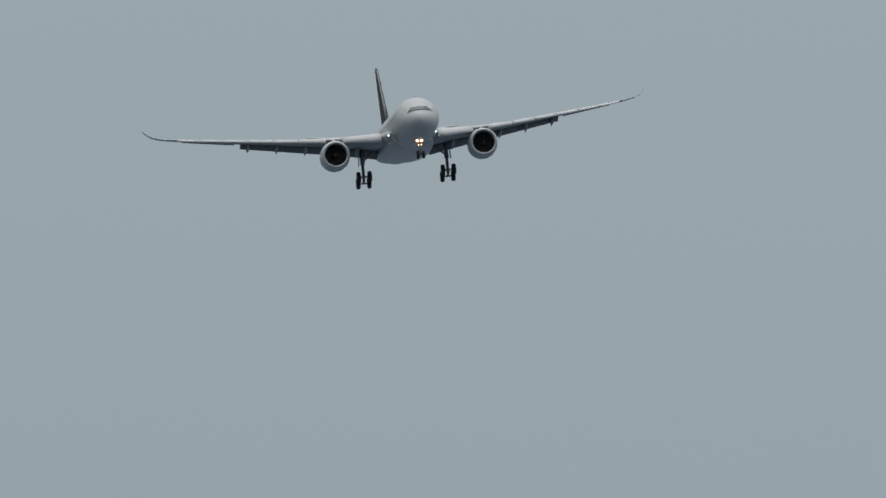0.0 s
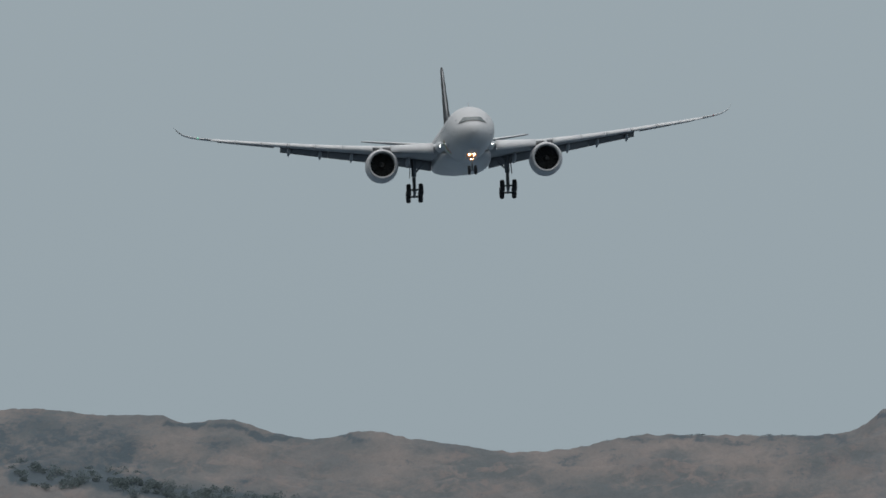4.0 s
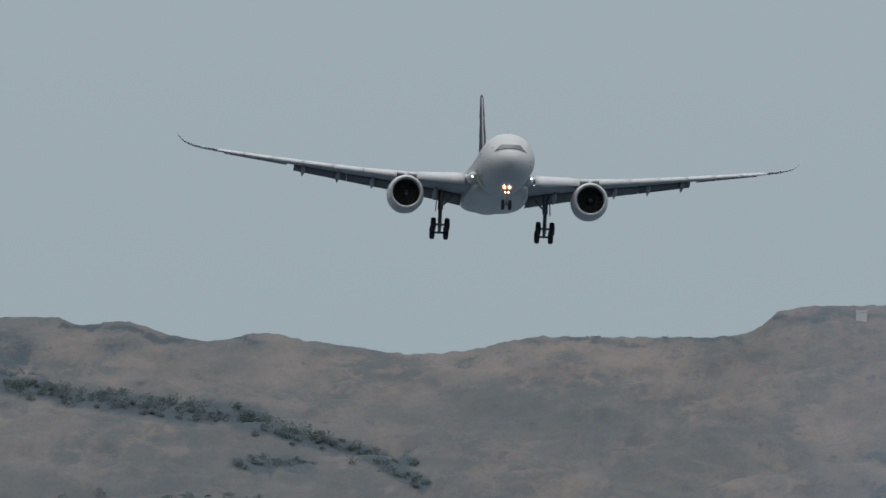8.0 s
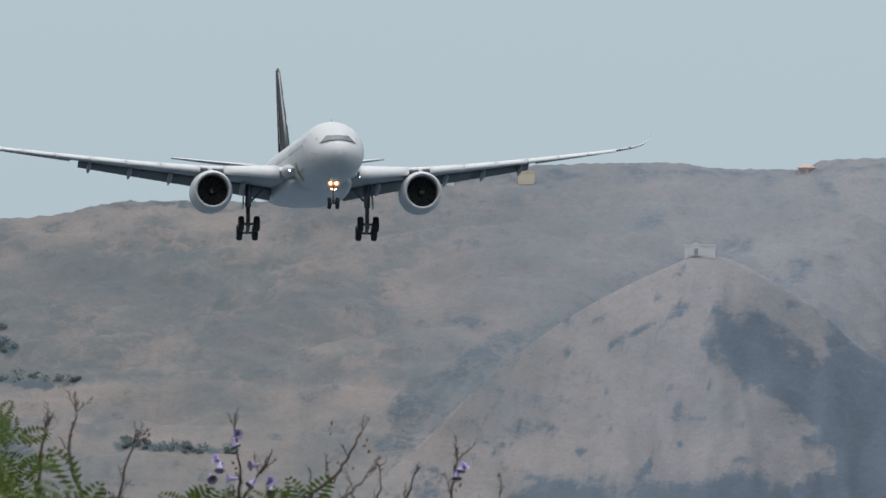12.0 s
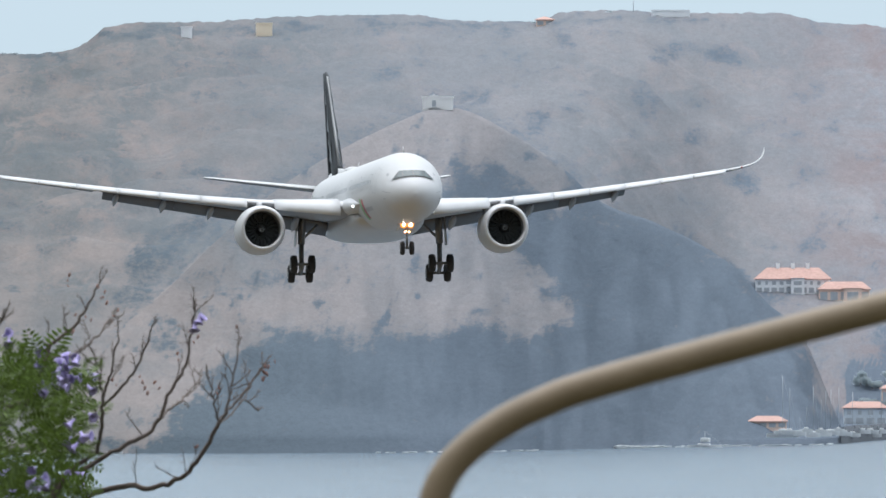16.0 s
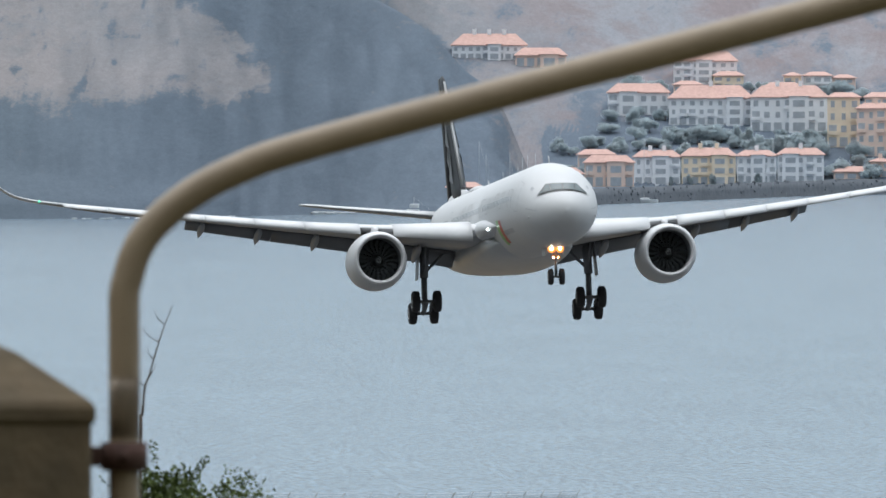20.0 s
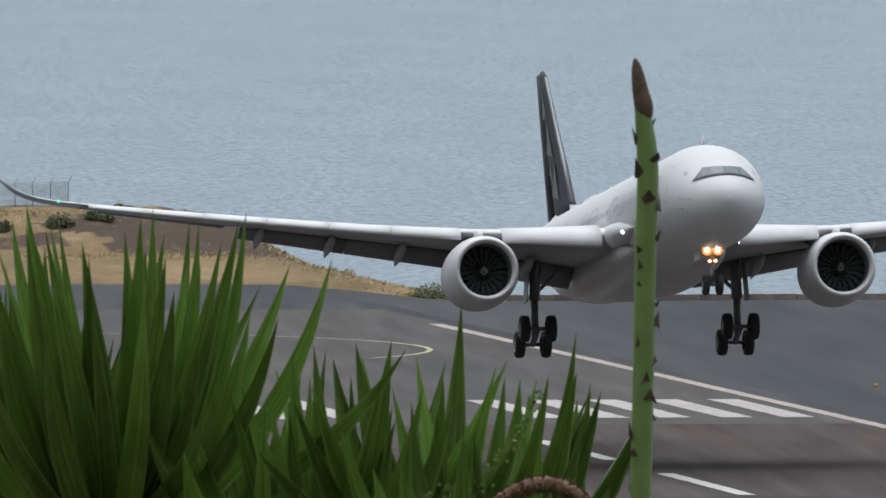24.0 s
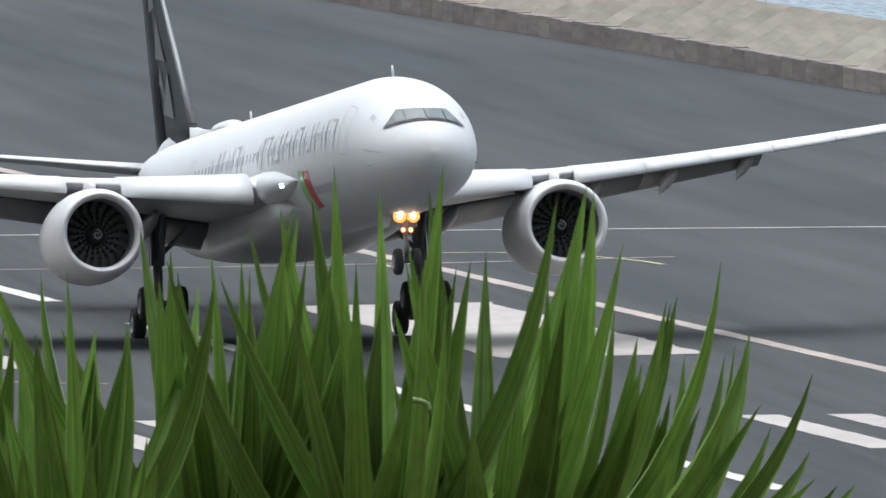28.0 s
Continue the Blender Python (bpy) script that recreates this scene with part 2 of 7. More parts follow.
def quad_sheet(name, quads, mat, z, label, category, kind="structure"):
    bm = bmesh.new()
    for q in quads:
        vs = [bm.verts.new(along(s, l, z)) for s, l in q]
        f = bm.faces.new(vs)
        f.normal_update()
        if f.normal.z < 0:
            f.normal_flip()
    ob = obj(name, bm, mat, smooth=False)
    return tagged(ob, label, category, kind=kind)


def ground_height(x, y):
    """The hillside under and in front of the camera, down to the airfield."""
    r = math.hypot(x, y)
    z = 40.4 - 0.05 * r if r < 60 else 37.4 - 0.085 * (r - 60)
    z += 0.25 * noise.noise((x * 0.08, y * 0.08, 3)) * min(1, r / 15)
    return z


# hillside sheet, in rings round the camera
bm = bmesh.new()
grid = []
RS = [0.01] + [3 * 1.13 ** k for k in range(58)]
for r in RS:
    row = []
    for k in range(73):
        a = 2 * math.pi * k / 72
        x, y = r * math.sin(a) + 0.37, r * math.cos(a) - 0.41
        z = ground_height(x, y)
        if y < 0 or abs(x) > 0.9 * y + 40:
            z = max(z, 38 - 0.05 * r) if y >= 0 else 40.4
        # the island rises steeply behind the terrace and inland of the airfield
        back = max(0.0, -y - 6.0) * 0.62
        inland = max(0.0, -x - 90.0 - 0.10 * max(0, y)) * 0.55
        z += max(back, inland) * (1 + 0.12 * noise.noise((x * 0.01, y * 0.01, 2)))
        row.append(bm.verts.new((x, y, max(z, -2.6))))
    grid.append(row)
for a, b in zip(grid, grid[1:]):
    for k in range(72):
        bm.faces.new((a[k], a[k + 1], b[k + 1], b[k]))
bmesh.ops.remove_doubles(bm, verts=bm.verts, dist=0.002)
tagged(obj("ground", bm, M_HILLSIDE), "scrubby hillside falling towards the airfield", "ground", kind="structure")

# runway platform: a thick slab standing out of the sea
PLAT = [(-443, 32), (-443, 86), (900, 86), (900, -75), (-443, -75)]
bm = bmesh.new()
top = [bm.verts.new(along(s, l, 0)) for s, l in PLAT]
bot = [bm.verts.new(along(s, l, -6)) for s, l in PLAT]
bm.faces.new(top)
for i in range(5):
    bm.faces.new((top[i], bot[i], bot[(i + 1) % 5], top[(i + 1) % 5]))
bmesh.ops.recalc_face_normals(bm, faces=bm.faces)
tagged(obj("airfield_platform", bm, M_ASPH_DARK, smooth=False), "dark asphalt airfield platform beside the sea", "platform", kind="structure")
# its inland end, rounded off towards the dry headland
bm = bmesh.new()
edge = [(-443, 32), (-448, 28.5), (-466, 26.5), (-484, 23), (-486, 10), (-483, -5), (-476, -30), (-470, -75), (-443, -75)]
top = [bm.verts.new(along(s, l, -0.006)) for s, l in edge]
bot = [bm.verts.new(along(s, l, -3)) for s, l in edge]
bm.faces.new(top)
for i in range(len(edge)):
    j = (i + 1) % len(edge)
    bm.faces.new((top[i], bot[i], bot[j], top[j]))
bmesh.ops.recalc_face_normals(bm, faces=bm.faces)
tagged(obj("runway_end_pavement", bm, M_ASPH_DARK, smooth=False), "dark asphalt turning area at the runway end", "pavement", kind="structure")

road = quad_sheet("runway", [[(-440, -26), (-440, 24), (900, 24), (900, -26)]], M_ASPH, 0.006, "grey asphalt runway with worn white markings", "runway")
quad_sheet("runway_wear", [[(-205, -22), (-205, 21), (-104, 21), (-92, -22)]], M_ASPH_RED, 0.010, "reddish worn band of runway asphalt", "runway")
quad_sheet("runway_old_surface", [[(-425, -24), (-425, 22.5), (-205.1, 22.5), (-205.1, -24)]], M_ASPH_OLD, 0.010, "pale old runway asphalt round the threshold", "runway")


def mark(name, s0, s1, l0, l1, mat, label, skew=0.0, z=0.021):
    """One painted marking, 4 mm thick, with slightly uneven edges."""
    bm = bmesh.new()
    n = max(2, int((s1 - s0) / 1.2))
    rows = []
    for i in range(n + 1):
        s = s0 + (s1 - s0) * i / n
        e = 0.09 if l1 - l0 < 3 else 0.3
        rows.append([bm.verts.new(along(s + skew * (l - l0), l + e * noise.noise((s * 0.9, l, 1)) + 0.5 * e * noise.noise((s * 2.3, l, 5)), z)) for l in (l0, l1)])
    for a, b in zip(rows, rows[1:]):
        bm.faces.new((a[0], b[0], b[1], a[1]))
    bmesh.ops.recalc_face_normals(bm, faces=bm.faces)
    for f in bm.faces:
        if f.normal.z < 0:
            f.normal_flip()
    ext = bmesh.ops.extrude_face_region(bm, geom=bm.faces[:])
    bmesh.ops.translate(bm, verts=[v for v in ext["geom"] if isinstance(v, bmesh.types.BMVert)], vec=(0, 0, 0.004))
    ob = obj(name, bm, mat, road, smooth=False)
    return ob


mark("edge_line", -392, 900, 21.3, 22.15, M_PAINT_OLD, "")
mark("edge_line", -440, 900, -24.3, -23.3, M_PAINT_OLD, "")
for k in range(-1, 12):
    mark("centreline_dash", -130.4 + 50 * k, -100.4 + 50 * k, -0.45, 0.45, M_PAINT, "")
for k in range(-5, 6):
    if k:
        l = 1.2 + 3.45 * abs(k)
        l0 = l if k > 0 else -l - 1.8
        mark("threshold_stripe", -246, -215.5, l0, l0 + 1.75, M_PAINT_BLK, "")
for s in (-100, 198):
    for l in (8.8, 12.3, 15.7):
        mark("touchdown_stripe", s, s + 24.5, l, l + 1.7, M_PAINT_BLK, "")
        mark("touchdown_stripe", s, s + 24.5, -l - 1.7, -l, M_PAINT_BLK, "")
mark("aiming_block", 106, 152, 8.8, 17.6, M_PAINT_BLK, "", skew=-0.25)
mark("aiming_block", 117, 161, -18.4, -10.0, M_PAINT_BLK, "", skew=-0.55)


def painted_line(name, pts, w, mat, z):
    bm = bmesh.new()
    pts = [Vector(p) for p in pts]
    rows = []
    for i, p in enumerate(pts):
        d = (pts[min(i + 1, len(pts) - 1)] - pts[max(i - 1, 0)]).normalized()
        q = Vector((-d.y, d.x))
        rows.append([bm.verts.new(along(*(p + q * w / 2), z)), bm.verts.new(along(*(p - q * w / 2), z))])
    for a, b in zip(rows, rows[1:]):
        f = bm.faces.new((a[0], b[0], b[1], a[1]))
        f.normal_update()
        if f.normal.z < 0:
            f.normal_flip()
    return obj(name, bm, mat, road, smooth=False)


painted_line("crossing_line", [(46, -21), (43, -13), (38, -6), (35.5, 3), (34.4, 11), (33.5, 20), (33, 30), (33, 60)], 0.5, M_PAINT, 0.027)
M_PAINT_RED = material("faded_red_paint", (0.33, 0.20, 0.155), rough=0.8, var=0.2, scale=0.7)
painted_line("crossing_line", [(157, -50), (157, -27), (163, -20), (170, -10)], 0.4, M_PAINT_RED, 0.027)
painted_line("crossing_line", [(72, -30), (70, -10), (69, 10), (66, 24), (62, 34)], 0.35, M_PAINT_OLD, 0.027)
painted_line("taxi_line", [(-300 - 30 * math.cos(a) - 45, -4 + 19 * math.sin(a)) for a in [x * 0.16 for x in range(0, 16)]], 0.35, M_PAINT_YEL, 0.027)
painted_line("taxi_line", [(180 + 20 * math.cos(a), -34 + 12 * math.sin(a)) for a in [x * 0.2 for x in range(0, 15)]], 0.35, M_PAINT_YEL, 0.027)
painted_line("taxi_line", [(70 - 14 * math.cos(a), 26 + 6 * math.sin(a)) for a in [x * 0.22 for x in range(-7, 8)]], 0.3, M_PAINT_YEL, 0.027)
# ---- far coast: hills, cliffs ----


def far_material(name, grass, grass2, scrub, soil, dry=None, pale=None, scrub_hazed=None, stretch=(1, 1, 1)):
    """Dry hillside cover: grass in two tones, scrub where the mesh says so, broken up by noise; pale adds haze."""
    m = bpy.data.materials.new(name)
    m.use_nodes = True
    n, l = m.node_tree.nodes, m.node_tree.links
    b = n["Principled BSDF"]
    b.inputs["Roughness"].default_value = 1.0
    b.inputs["Specular IOR Level"].default_value = 0.1
    tc = n.new("ShaderNodeTexCoord")

    mp = n.new("ShaderNodeMapping")
    mp.inputs["Scale"].default_value = stretch
    l.new(tc.outputs["Object"], mp.inputs["Vector"])

    def tex(scale, detail=5, rough=0.6, warp=0.0):
        t = n.new("ShaderNodeTexNoise")
        t.inputs["Distortion"].default_value = warp
        t.inputs["Scale"].default_value, t.inputs["Detail"].default_value, t.inputs["Roughness"].default_value = scale, detail, rough
        l.new(mp.outputs["Vector"], t.inputs["Vector"])
        return t

    def mix(fac, a, c):
        x = n.new("ShaderNodeMix")
        x.data_type = "RGBA"
        for s, v in (("A", a), ("B", c)):
            if isinstance(v, tuple):
                x.inputs[s].default_value = (*v, 1)
            else:
                l.new(v, x.inputs[s])
        l.new(fac, x.inputs["Factor"])
        return x.outputs["Result"]

    def ramp(sock, a, c):
        x = n.new("ShaderNodeMapRange")
        x.inputs["From Min"].default_value, x.inputs["From Max"].default_value = a, c
        l.new(sock, x.inputs["Value"])
        return x.outputs["Result"]

    big, mid, fine, grit = tex(0.045, 6, 0.66, 0.8), tex(0.17, 6, 0.7, 0.6), tex(0.75, 6, 0.75), tex(2.4, 3, 0.7)
    col = mix(ramp(big.outputs["Fac"], 0.42, 0.57), grass, grass2)
    col = mix(ramp(mid.outputs["Fac"], 0.50, 0.64), col, soil)
    if dry:
        ad_ = n.new("ShaderNodeAttribute")
        ad_.attribute_name = "dry"
        md = n.new("ShaderNodeMath")
        md.operation = "MULTIPLY_ADD"
        l.new(mid.outputs["Fac"], md.inputs[0])
        md.inputs[1].default_value = 1.3
        l.new(ad_.outputs["Fac"], md.inputs[2])
        col = mix(ramp(md.outputs["Value"], 0.78, 1.32), col, dry)
    col = mix(ramp(tex(0.032, 3, 0.5).outputs["Fac"], 0.48, 0.75), col, grass2)
    # distance haze, put into the colour as strongly as the mesh says
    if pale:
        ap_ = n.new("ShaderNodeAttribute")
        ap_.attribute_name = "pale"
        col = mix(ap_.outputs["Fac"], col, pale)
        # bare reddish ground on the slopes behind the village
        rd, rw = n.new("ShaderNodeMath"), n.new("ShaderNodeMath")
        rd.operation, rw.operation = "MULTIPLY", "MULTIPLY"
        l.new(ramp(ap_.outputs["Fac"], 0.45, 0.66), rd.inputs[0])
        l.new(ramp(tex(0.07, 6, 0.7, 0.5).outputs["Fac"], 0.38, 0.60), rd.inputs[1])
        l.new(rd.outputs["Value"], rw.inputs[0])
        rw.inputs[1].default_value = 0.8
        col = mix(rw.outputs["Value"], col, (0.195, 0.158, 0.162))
    at = n.new("ShaderNodeAttribute")
    at.attribute_name = "scrub"
    # the scrub is blued by the same painted haze
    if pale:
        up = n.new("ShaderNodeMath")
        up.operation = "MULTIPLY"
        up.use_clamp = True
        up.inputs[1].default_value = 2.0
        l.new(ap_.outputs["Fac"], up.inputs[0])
        scrub = mix(up.outputs["Value"], scrub, scrub_hazed)
    ad = n.new("ShaderNodeMath")
    ad.operation = "MULTIPLY_ADD"
    l.new(fine.outputs["Fac"], ad.inputs[0])
    ad.inputs[1].default_value = 0.8
    l.new(at.outputs["Fac"], ad.inputs[2])
    am = n.new("ShaderNodeMath")
    am.operation = "MULTIPLY_ADD"
    l.new(mid.outputs["Fac"], am.inputs[0])
    am.inputs[1].default_value = 0.9
    l.new(ad.outputs["Value"], am.inputs[2])
    col = mix(ramp(am.outputs["Value"], 1.16, 1.42), col, scrub)
    r = n.new("ShaderNodeMapRange")
    r.inputs["From Min"].default_value, r.inputs["From Max"].default_value = 0.3, 0.7
    r.inputs["To Min"].default_value, r.inputs["To Max"].default_value = 0.90, 1.10
    l.new(fine.outputs["Fac"], r.inputs["Value"])
    s = n.new("ShaderNodeVectorMath")
    s.operation = "SCALE"
    l.new(col, s.inputs[0])
    l.new(r.outputs["Result"], s.inputs["Scale"])
    rg = n.new("ShaderNodeMapRange")
    rg.inputs["From Min"].default_value, rg.inputs["From Max"].default_value = 0.3, 0.7
    rg.inputs["To Min"].default_value, rg.inputs["To Max"].default_value = 0.93, 1.07
    l.new(grit.outputs["Fac"], rg.inputs["Value"])
    s2 = n.new("ShaderNodeVectorMath")
    s2.operation = "SCALE"
    l.new(s.outputs["Vector"], s2.inputs[0])
    l.new(rg.outputs["Result"], s2.inputs["Scale"])
    l.new(s2.outputs["Vector"], b.inputs["Base Color"])
    bp = n.new("ShaderNodeBump")
    bp.inputs["Distance"].default_value, bp.inputs["Strength"].default_value = 2.0, 0.2
    hs = n.new("ShaderNodeMath")
    hs.operation = "MULTIPLY_ADD"
    l.new(fine.outputs["Fac"], hs.inputs[0])
    hs.inputs[1].default_value = 0.3
    l.new(mid.outputs["Fac"], hs.inputs[2])
    l.new(hs.outputs["Value"], bp.inputs["Height"])
    l.new(bp.outputs["Normal"], b.inputs["Normal"])
    return m


# bluish distance haze is mixed into these hillside colours
M_FAR = far_material("hazed_dry_hillside", (0.150, 0.146, 0.146), (0.104, 0.116, 0.122), (0.070, 0.090, 0.104), (0.178, 0.152, 0.145), dry=(0.206, 0.181, 0.170), pale=(0.268, 0.278, 0.312), scrub_hazed=(0.116, 0.143, 0.180), stretch=(1, 0.05, 1.7))

RIDGE = [(-2600, -26), (-1612, -34), (-1462, -37), (-1372, -40), (-1251, -29), (-1161, -29), (-1101, -14), (-1036, -22), (-961, -1), (-881, 14), (-781, 0), (-731, 9), (-611, 26), (-531, 36),
         (-421, 29), (-291, 6), (-151, 7), (29, 5), (89, -9), (119, -34), (169, -48), (317, -50), (454, -58), (654, -62), (754, -52), (904, -50), (934, -65), (1154, -69), (1320, -71), (1393, -55), (1493, -42), (1700, -30), (2200, 10), (3000, 120), (3600, 330)]
CREST = [(60, 640), (160, 500), (250, 415), (330, 335), (420, 258), (500, 203), (600, 148), (690, 108), (715, 104), (760, 106), (850, 148), (940, 210), (1010, 272), (1080, 298), (1150, 328), (1240, 384), (1300, 448), (1360, 500), (1400, 590), (1440, 690)]
SHORE = [(-2600, 716), (0, 716), (700, 714), (1000, 708), (1150, 703), (1400, 700), (1520, 690), (1620, 686), (1750, 680), (1950, 673), (2300, 668), (3600, 662)]
EYE_SEA = EYE_Z - SEA_Z


def shore_r(u):
    return EYE_SEA * FOCAL / (lerp_table(SHORE, u)[0] - HORIZON)


def band(u, v, pts, w):
    """1 within w of the line through pts, fading out."""
    best = 1e9
    for (a, b), (c, d) in zip(pts, pts[1:]):
        k = max(0.0, min(1.0, ((u - a) * (c - a) + (v - b) * (d - b)) / ((c - a) ** 2 + (d - b) ** 2)))
        best = min(best, math.hypot(u - a - k * (c - a), (v - b - k * (d - b)) * 1.6))
    return max(0.0, 1 - best / w)


def inside(u, v, poly):
    c = False
    for (a, b), (p, q) in zip(poly, poly[1:] + poly[:1]):
        if (b > v) != (q > v) and u < (p - a) * (v - b) / (q - b) + a:
            c = not c
    return c


# scrub lines; some wide faint ones paint in soft gully shading
SCRUB_SHADE_BANDS = [([(-330, 14), (-151, 14), (60, 12)], 14, 0.6), ([(-1150, -18), (-960, 6), (-800, 10)], 10, 0.9), ([(-1400, 78), (-1290, 84), (-1188, 100), (-1068, 119), (-938, 140), (-800, 148)], 34, 1.0), ([(-800, 152), (-740, 180), (-688, 193), (-588, 222), (-540, 250), (-505, 268)], 26, 1.0), ([(-1500, 312), (-1188, 316), (-1000, 314), (-850, 314), (-790, 316)], 30, 0.9), ([(-830, 236), (-760, 232), (-700, 240)], 16, 0.9), ([(-535, 230), (-515, 233)], 18, 1.0),
               ([(-810, 316), (-650, 320), (-520, 322), (-380, 326)], 12, 0.9), ([(-730, 345), (-640, 360), (-520, 420), (-480, 460)], 60, 0.7), ([(-310, 438), (-200, 446), (-110, 450)], 16, 0.9),
               ([(-400, 100), (-250, 180), (-80, 280), (40, 322)], 75, 0.42), ([(-1600, 40), (-1450, 30), (-1250, 30)], 110, 0.65), ([(170, 440), (205, 395), (256, 340), (310, 300), (380, 262)], 62, 0.62), ([(330, 430), (420, 400), (540, 350)], 60, 0.45), ([(380, 330), (470, 320), (560, 300)], 40, 0.4),
               ([(-120, 30), (60, 40), (250, 30), (480, 40)], 60, 0.4), ([(120, -28), (600, -40), (1200, -52)], 16, 0.6), ([(420, 120), (520, 60), (620, 20)], 40, 0.4), ([(60, 160), (160, 220), (260, 240)], 50, 0.45), ([(900, 40), (1000, 130), (1120, 230)], 50, 0.25),
               ([(560, 260), (640, 220), (700, 200)], 18, 0.7), ([(600, 420), (700, 380), (760, 350)], 20, 0.5), ([(1250, 120), (1350, 230), (1420, 330)], 60, 0.08), ([(1430, 560), (1600, 570), (1800, 590)], 30, 0.5), ([(-1000, 40), (-800, 60), (-640, 90)], 40, 0.35)]
# upper cliff of the chapel hill, dark sea cliff below; cloud shadow painted in
CLIFF_SHADE_UP = [(712, 192), (790, 182), (860, 230), (905, 262), (985, 300), (1060, 300), (1150, 332), (1240, 378), (1310, 440), (1380, 560), (1420, 660), (1430, 780), (1150, 780), (1000, 640), (930, 560), (900, 500), (960, 470), (960, 440), (860, 360), (790, 330), (735, 290)]
CLIFF_SHADE_LOW = [(372, 515), (470, 494), (600, 508), (760, 482), (900, 500), (1010, 540), (1430, 700), (1430, 780), (110, 780), (180, 690), (270, 625), (340, 560)]


def scrubbiness(u, v):
    w = 26 * noise.noise((u * 0.012, v * 0.02, 5)) + 10 * noise.noise((u * 0.05, v * 0.07, 9))
    uu, vv = u + w, v + 0.7 * w
    a = 0.0
    for pts, wd, amp in SCRUB_SHADE_BANDS:
        a = max(a, 0.78 * amp * min(1, 1.5 * band(uu, vv, pts, wd * 1.25)))
    # cliff darkness, with its painted cloud shadow, goes in as dense scrub
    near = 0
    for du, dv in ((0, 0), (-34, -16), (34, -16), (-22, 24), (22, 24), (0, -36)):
        near += inside(uu + du, vv + dv, CLIFF_SHADE_UP) or inside(uu + du, vv + dv, CLIFF_SHADE_LOW)
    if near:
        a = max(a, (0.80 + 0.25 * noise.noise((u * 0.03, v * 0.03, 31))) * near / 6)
    a = max(a, 0.55 * (1 - 0.75 * max(0.0, min(1.0, (u - 1050) / 250))) * max(0, noise.fractal((u * 0.008, v * 0.02, 21), 1.0, 2.0, 4)))
    if 1400 < u and v > 380:
        a = max(a, min(1.0, (u - 1400) / 120) * min(1.0, (v - 380) / 120) * (0.54 + 0.36 * noise.noise((u * 0.02, v * 0.035, 77))))
    # broken rock and low scrub over the face of the chapel hill
    if 150 < u < 1050 and v > lerp_table(CREST, u)[0]:
        a = max(a, 0.75 * max(0.0, noise.fractal((u * 0.022 + v * 0.012, v * 0.034 - u * 0.008, 55), 1.0, 2.0, 5)))
    # planted banks between the rows of the village
    if 1550 < u < 1960 and 545 < v < 612 or 1980 < u < 2260 and 600 < v < 650 or 1440 < u < 1560 and 560 < v < 650:
        a = max(a, 0.85)
    if 1380 < u and v > 648:
        a = 0.9
    return a


def dryness(u, v, knoll):
    """How far the cover is bleached grass: the knoll, the lower fields, the band under the skyline."""
    w = 0.5 + 0.9 * noise.fractal((u * 0.006, v * 0.014, 41), 1.0, 2.0, 4)
    d = 0.30 * w
    if knoll:
        return 0.42 + 0.34 * w
    d += (0.25 + 0.25 * w) * max(0, min(1, (260 - u) / 120)) * max(0, min(1, (v - 318) / 16))
    d += 0.35 * w * max(0, min(1, (300 - u) / 300)) * max(0, min(1, (150 - v) / 80))
    d += (0.2 + 0.3 * w) * max(0, min(1, (u - 1100) / 300)) * max(0, min(1, (v - 150) / 150))
    return d


def relief(u, r):
    return 5.5 * noise.fractal((u * 0.0032, r * 0.016, 2), 1.0, 2.0, 6)


def hill_height(u, r):
    rs = shore_r(u)
    r1 = 4930.0
    vr = lerp_table(RIDGE, u)[0]
    vs_ = sum(lerp_table(RIDGE, u + 55 * j)[0] for j in range(-3, 4)) / 7
    kk = max(0.0, min(1.0, (r - 4700) / 190))
    zr = EYE_Z + r1 * (HORIZON - vs_ - (vr - vs_) * kk * kk * (3 - 2 * kk)) / FOCAL
    # the village stands on a quay and a gentler slope behind the harbour
    q = max(0.0, min(1.0, (u - 880) / 400))
    q = q * q * (3 - 2 * q)
    foot = rs + (4545.0 - rs) * q
    k = min(1.0, max(0.0, (r - foot) / (r1 - foot)))
    z0 = SEA_Z - 1.0 + 2.1 * q
    z = z0 + (zr - z0) * k ** (0.62 + 0.2 * q)
    if r < rs + 3:
        z = SEA_Z - 1.0
    z += relief(u, r) * max(0.2, min(1, (1560 - u) / 300)) * min(1, 4 * k) * max(0.0, min(1, (1 - k) * 6))
    if k > 0.93:
        z += (k - 0.93) / 0.07 * (0.4 * noise.noise((u * 0.05, 0, 4)) + 0.45 * max(0, noise.noise((u * 0.16, 0, 8))) + 0.2 * noise.noise((u * 0.5, 0, 3)))
    z -= 0.35 * max(0, r - r1)
    # the chapel hill stands out in front
    if 60 < u < 1440:
        rc = rs + 150
        zc = EYE_Z + rc * (HORIZON - lerp_table(CREST, u)[0]) / FOCAL
        d = (r - rc) / (150.0 if r < rc else 110.0)
        hz = SEA_Z - 1 + (zc - SEA_Z + 1) * (1 - abs(d) ** 1.25) if abs(d) < 1 else -99
        if hz > -99 and abs(d) > 0.02:
            hz += 1.9 * (noise.fractal((u * 0.014, r * 0.03, 6), 1.0, 2.0, 5) - 0.45) * min(1, abs(d) * 4)
        z = max(z, hz)
    return z


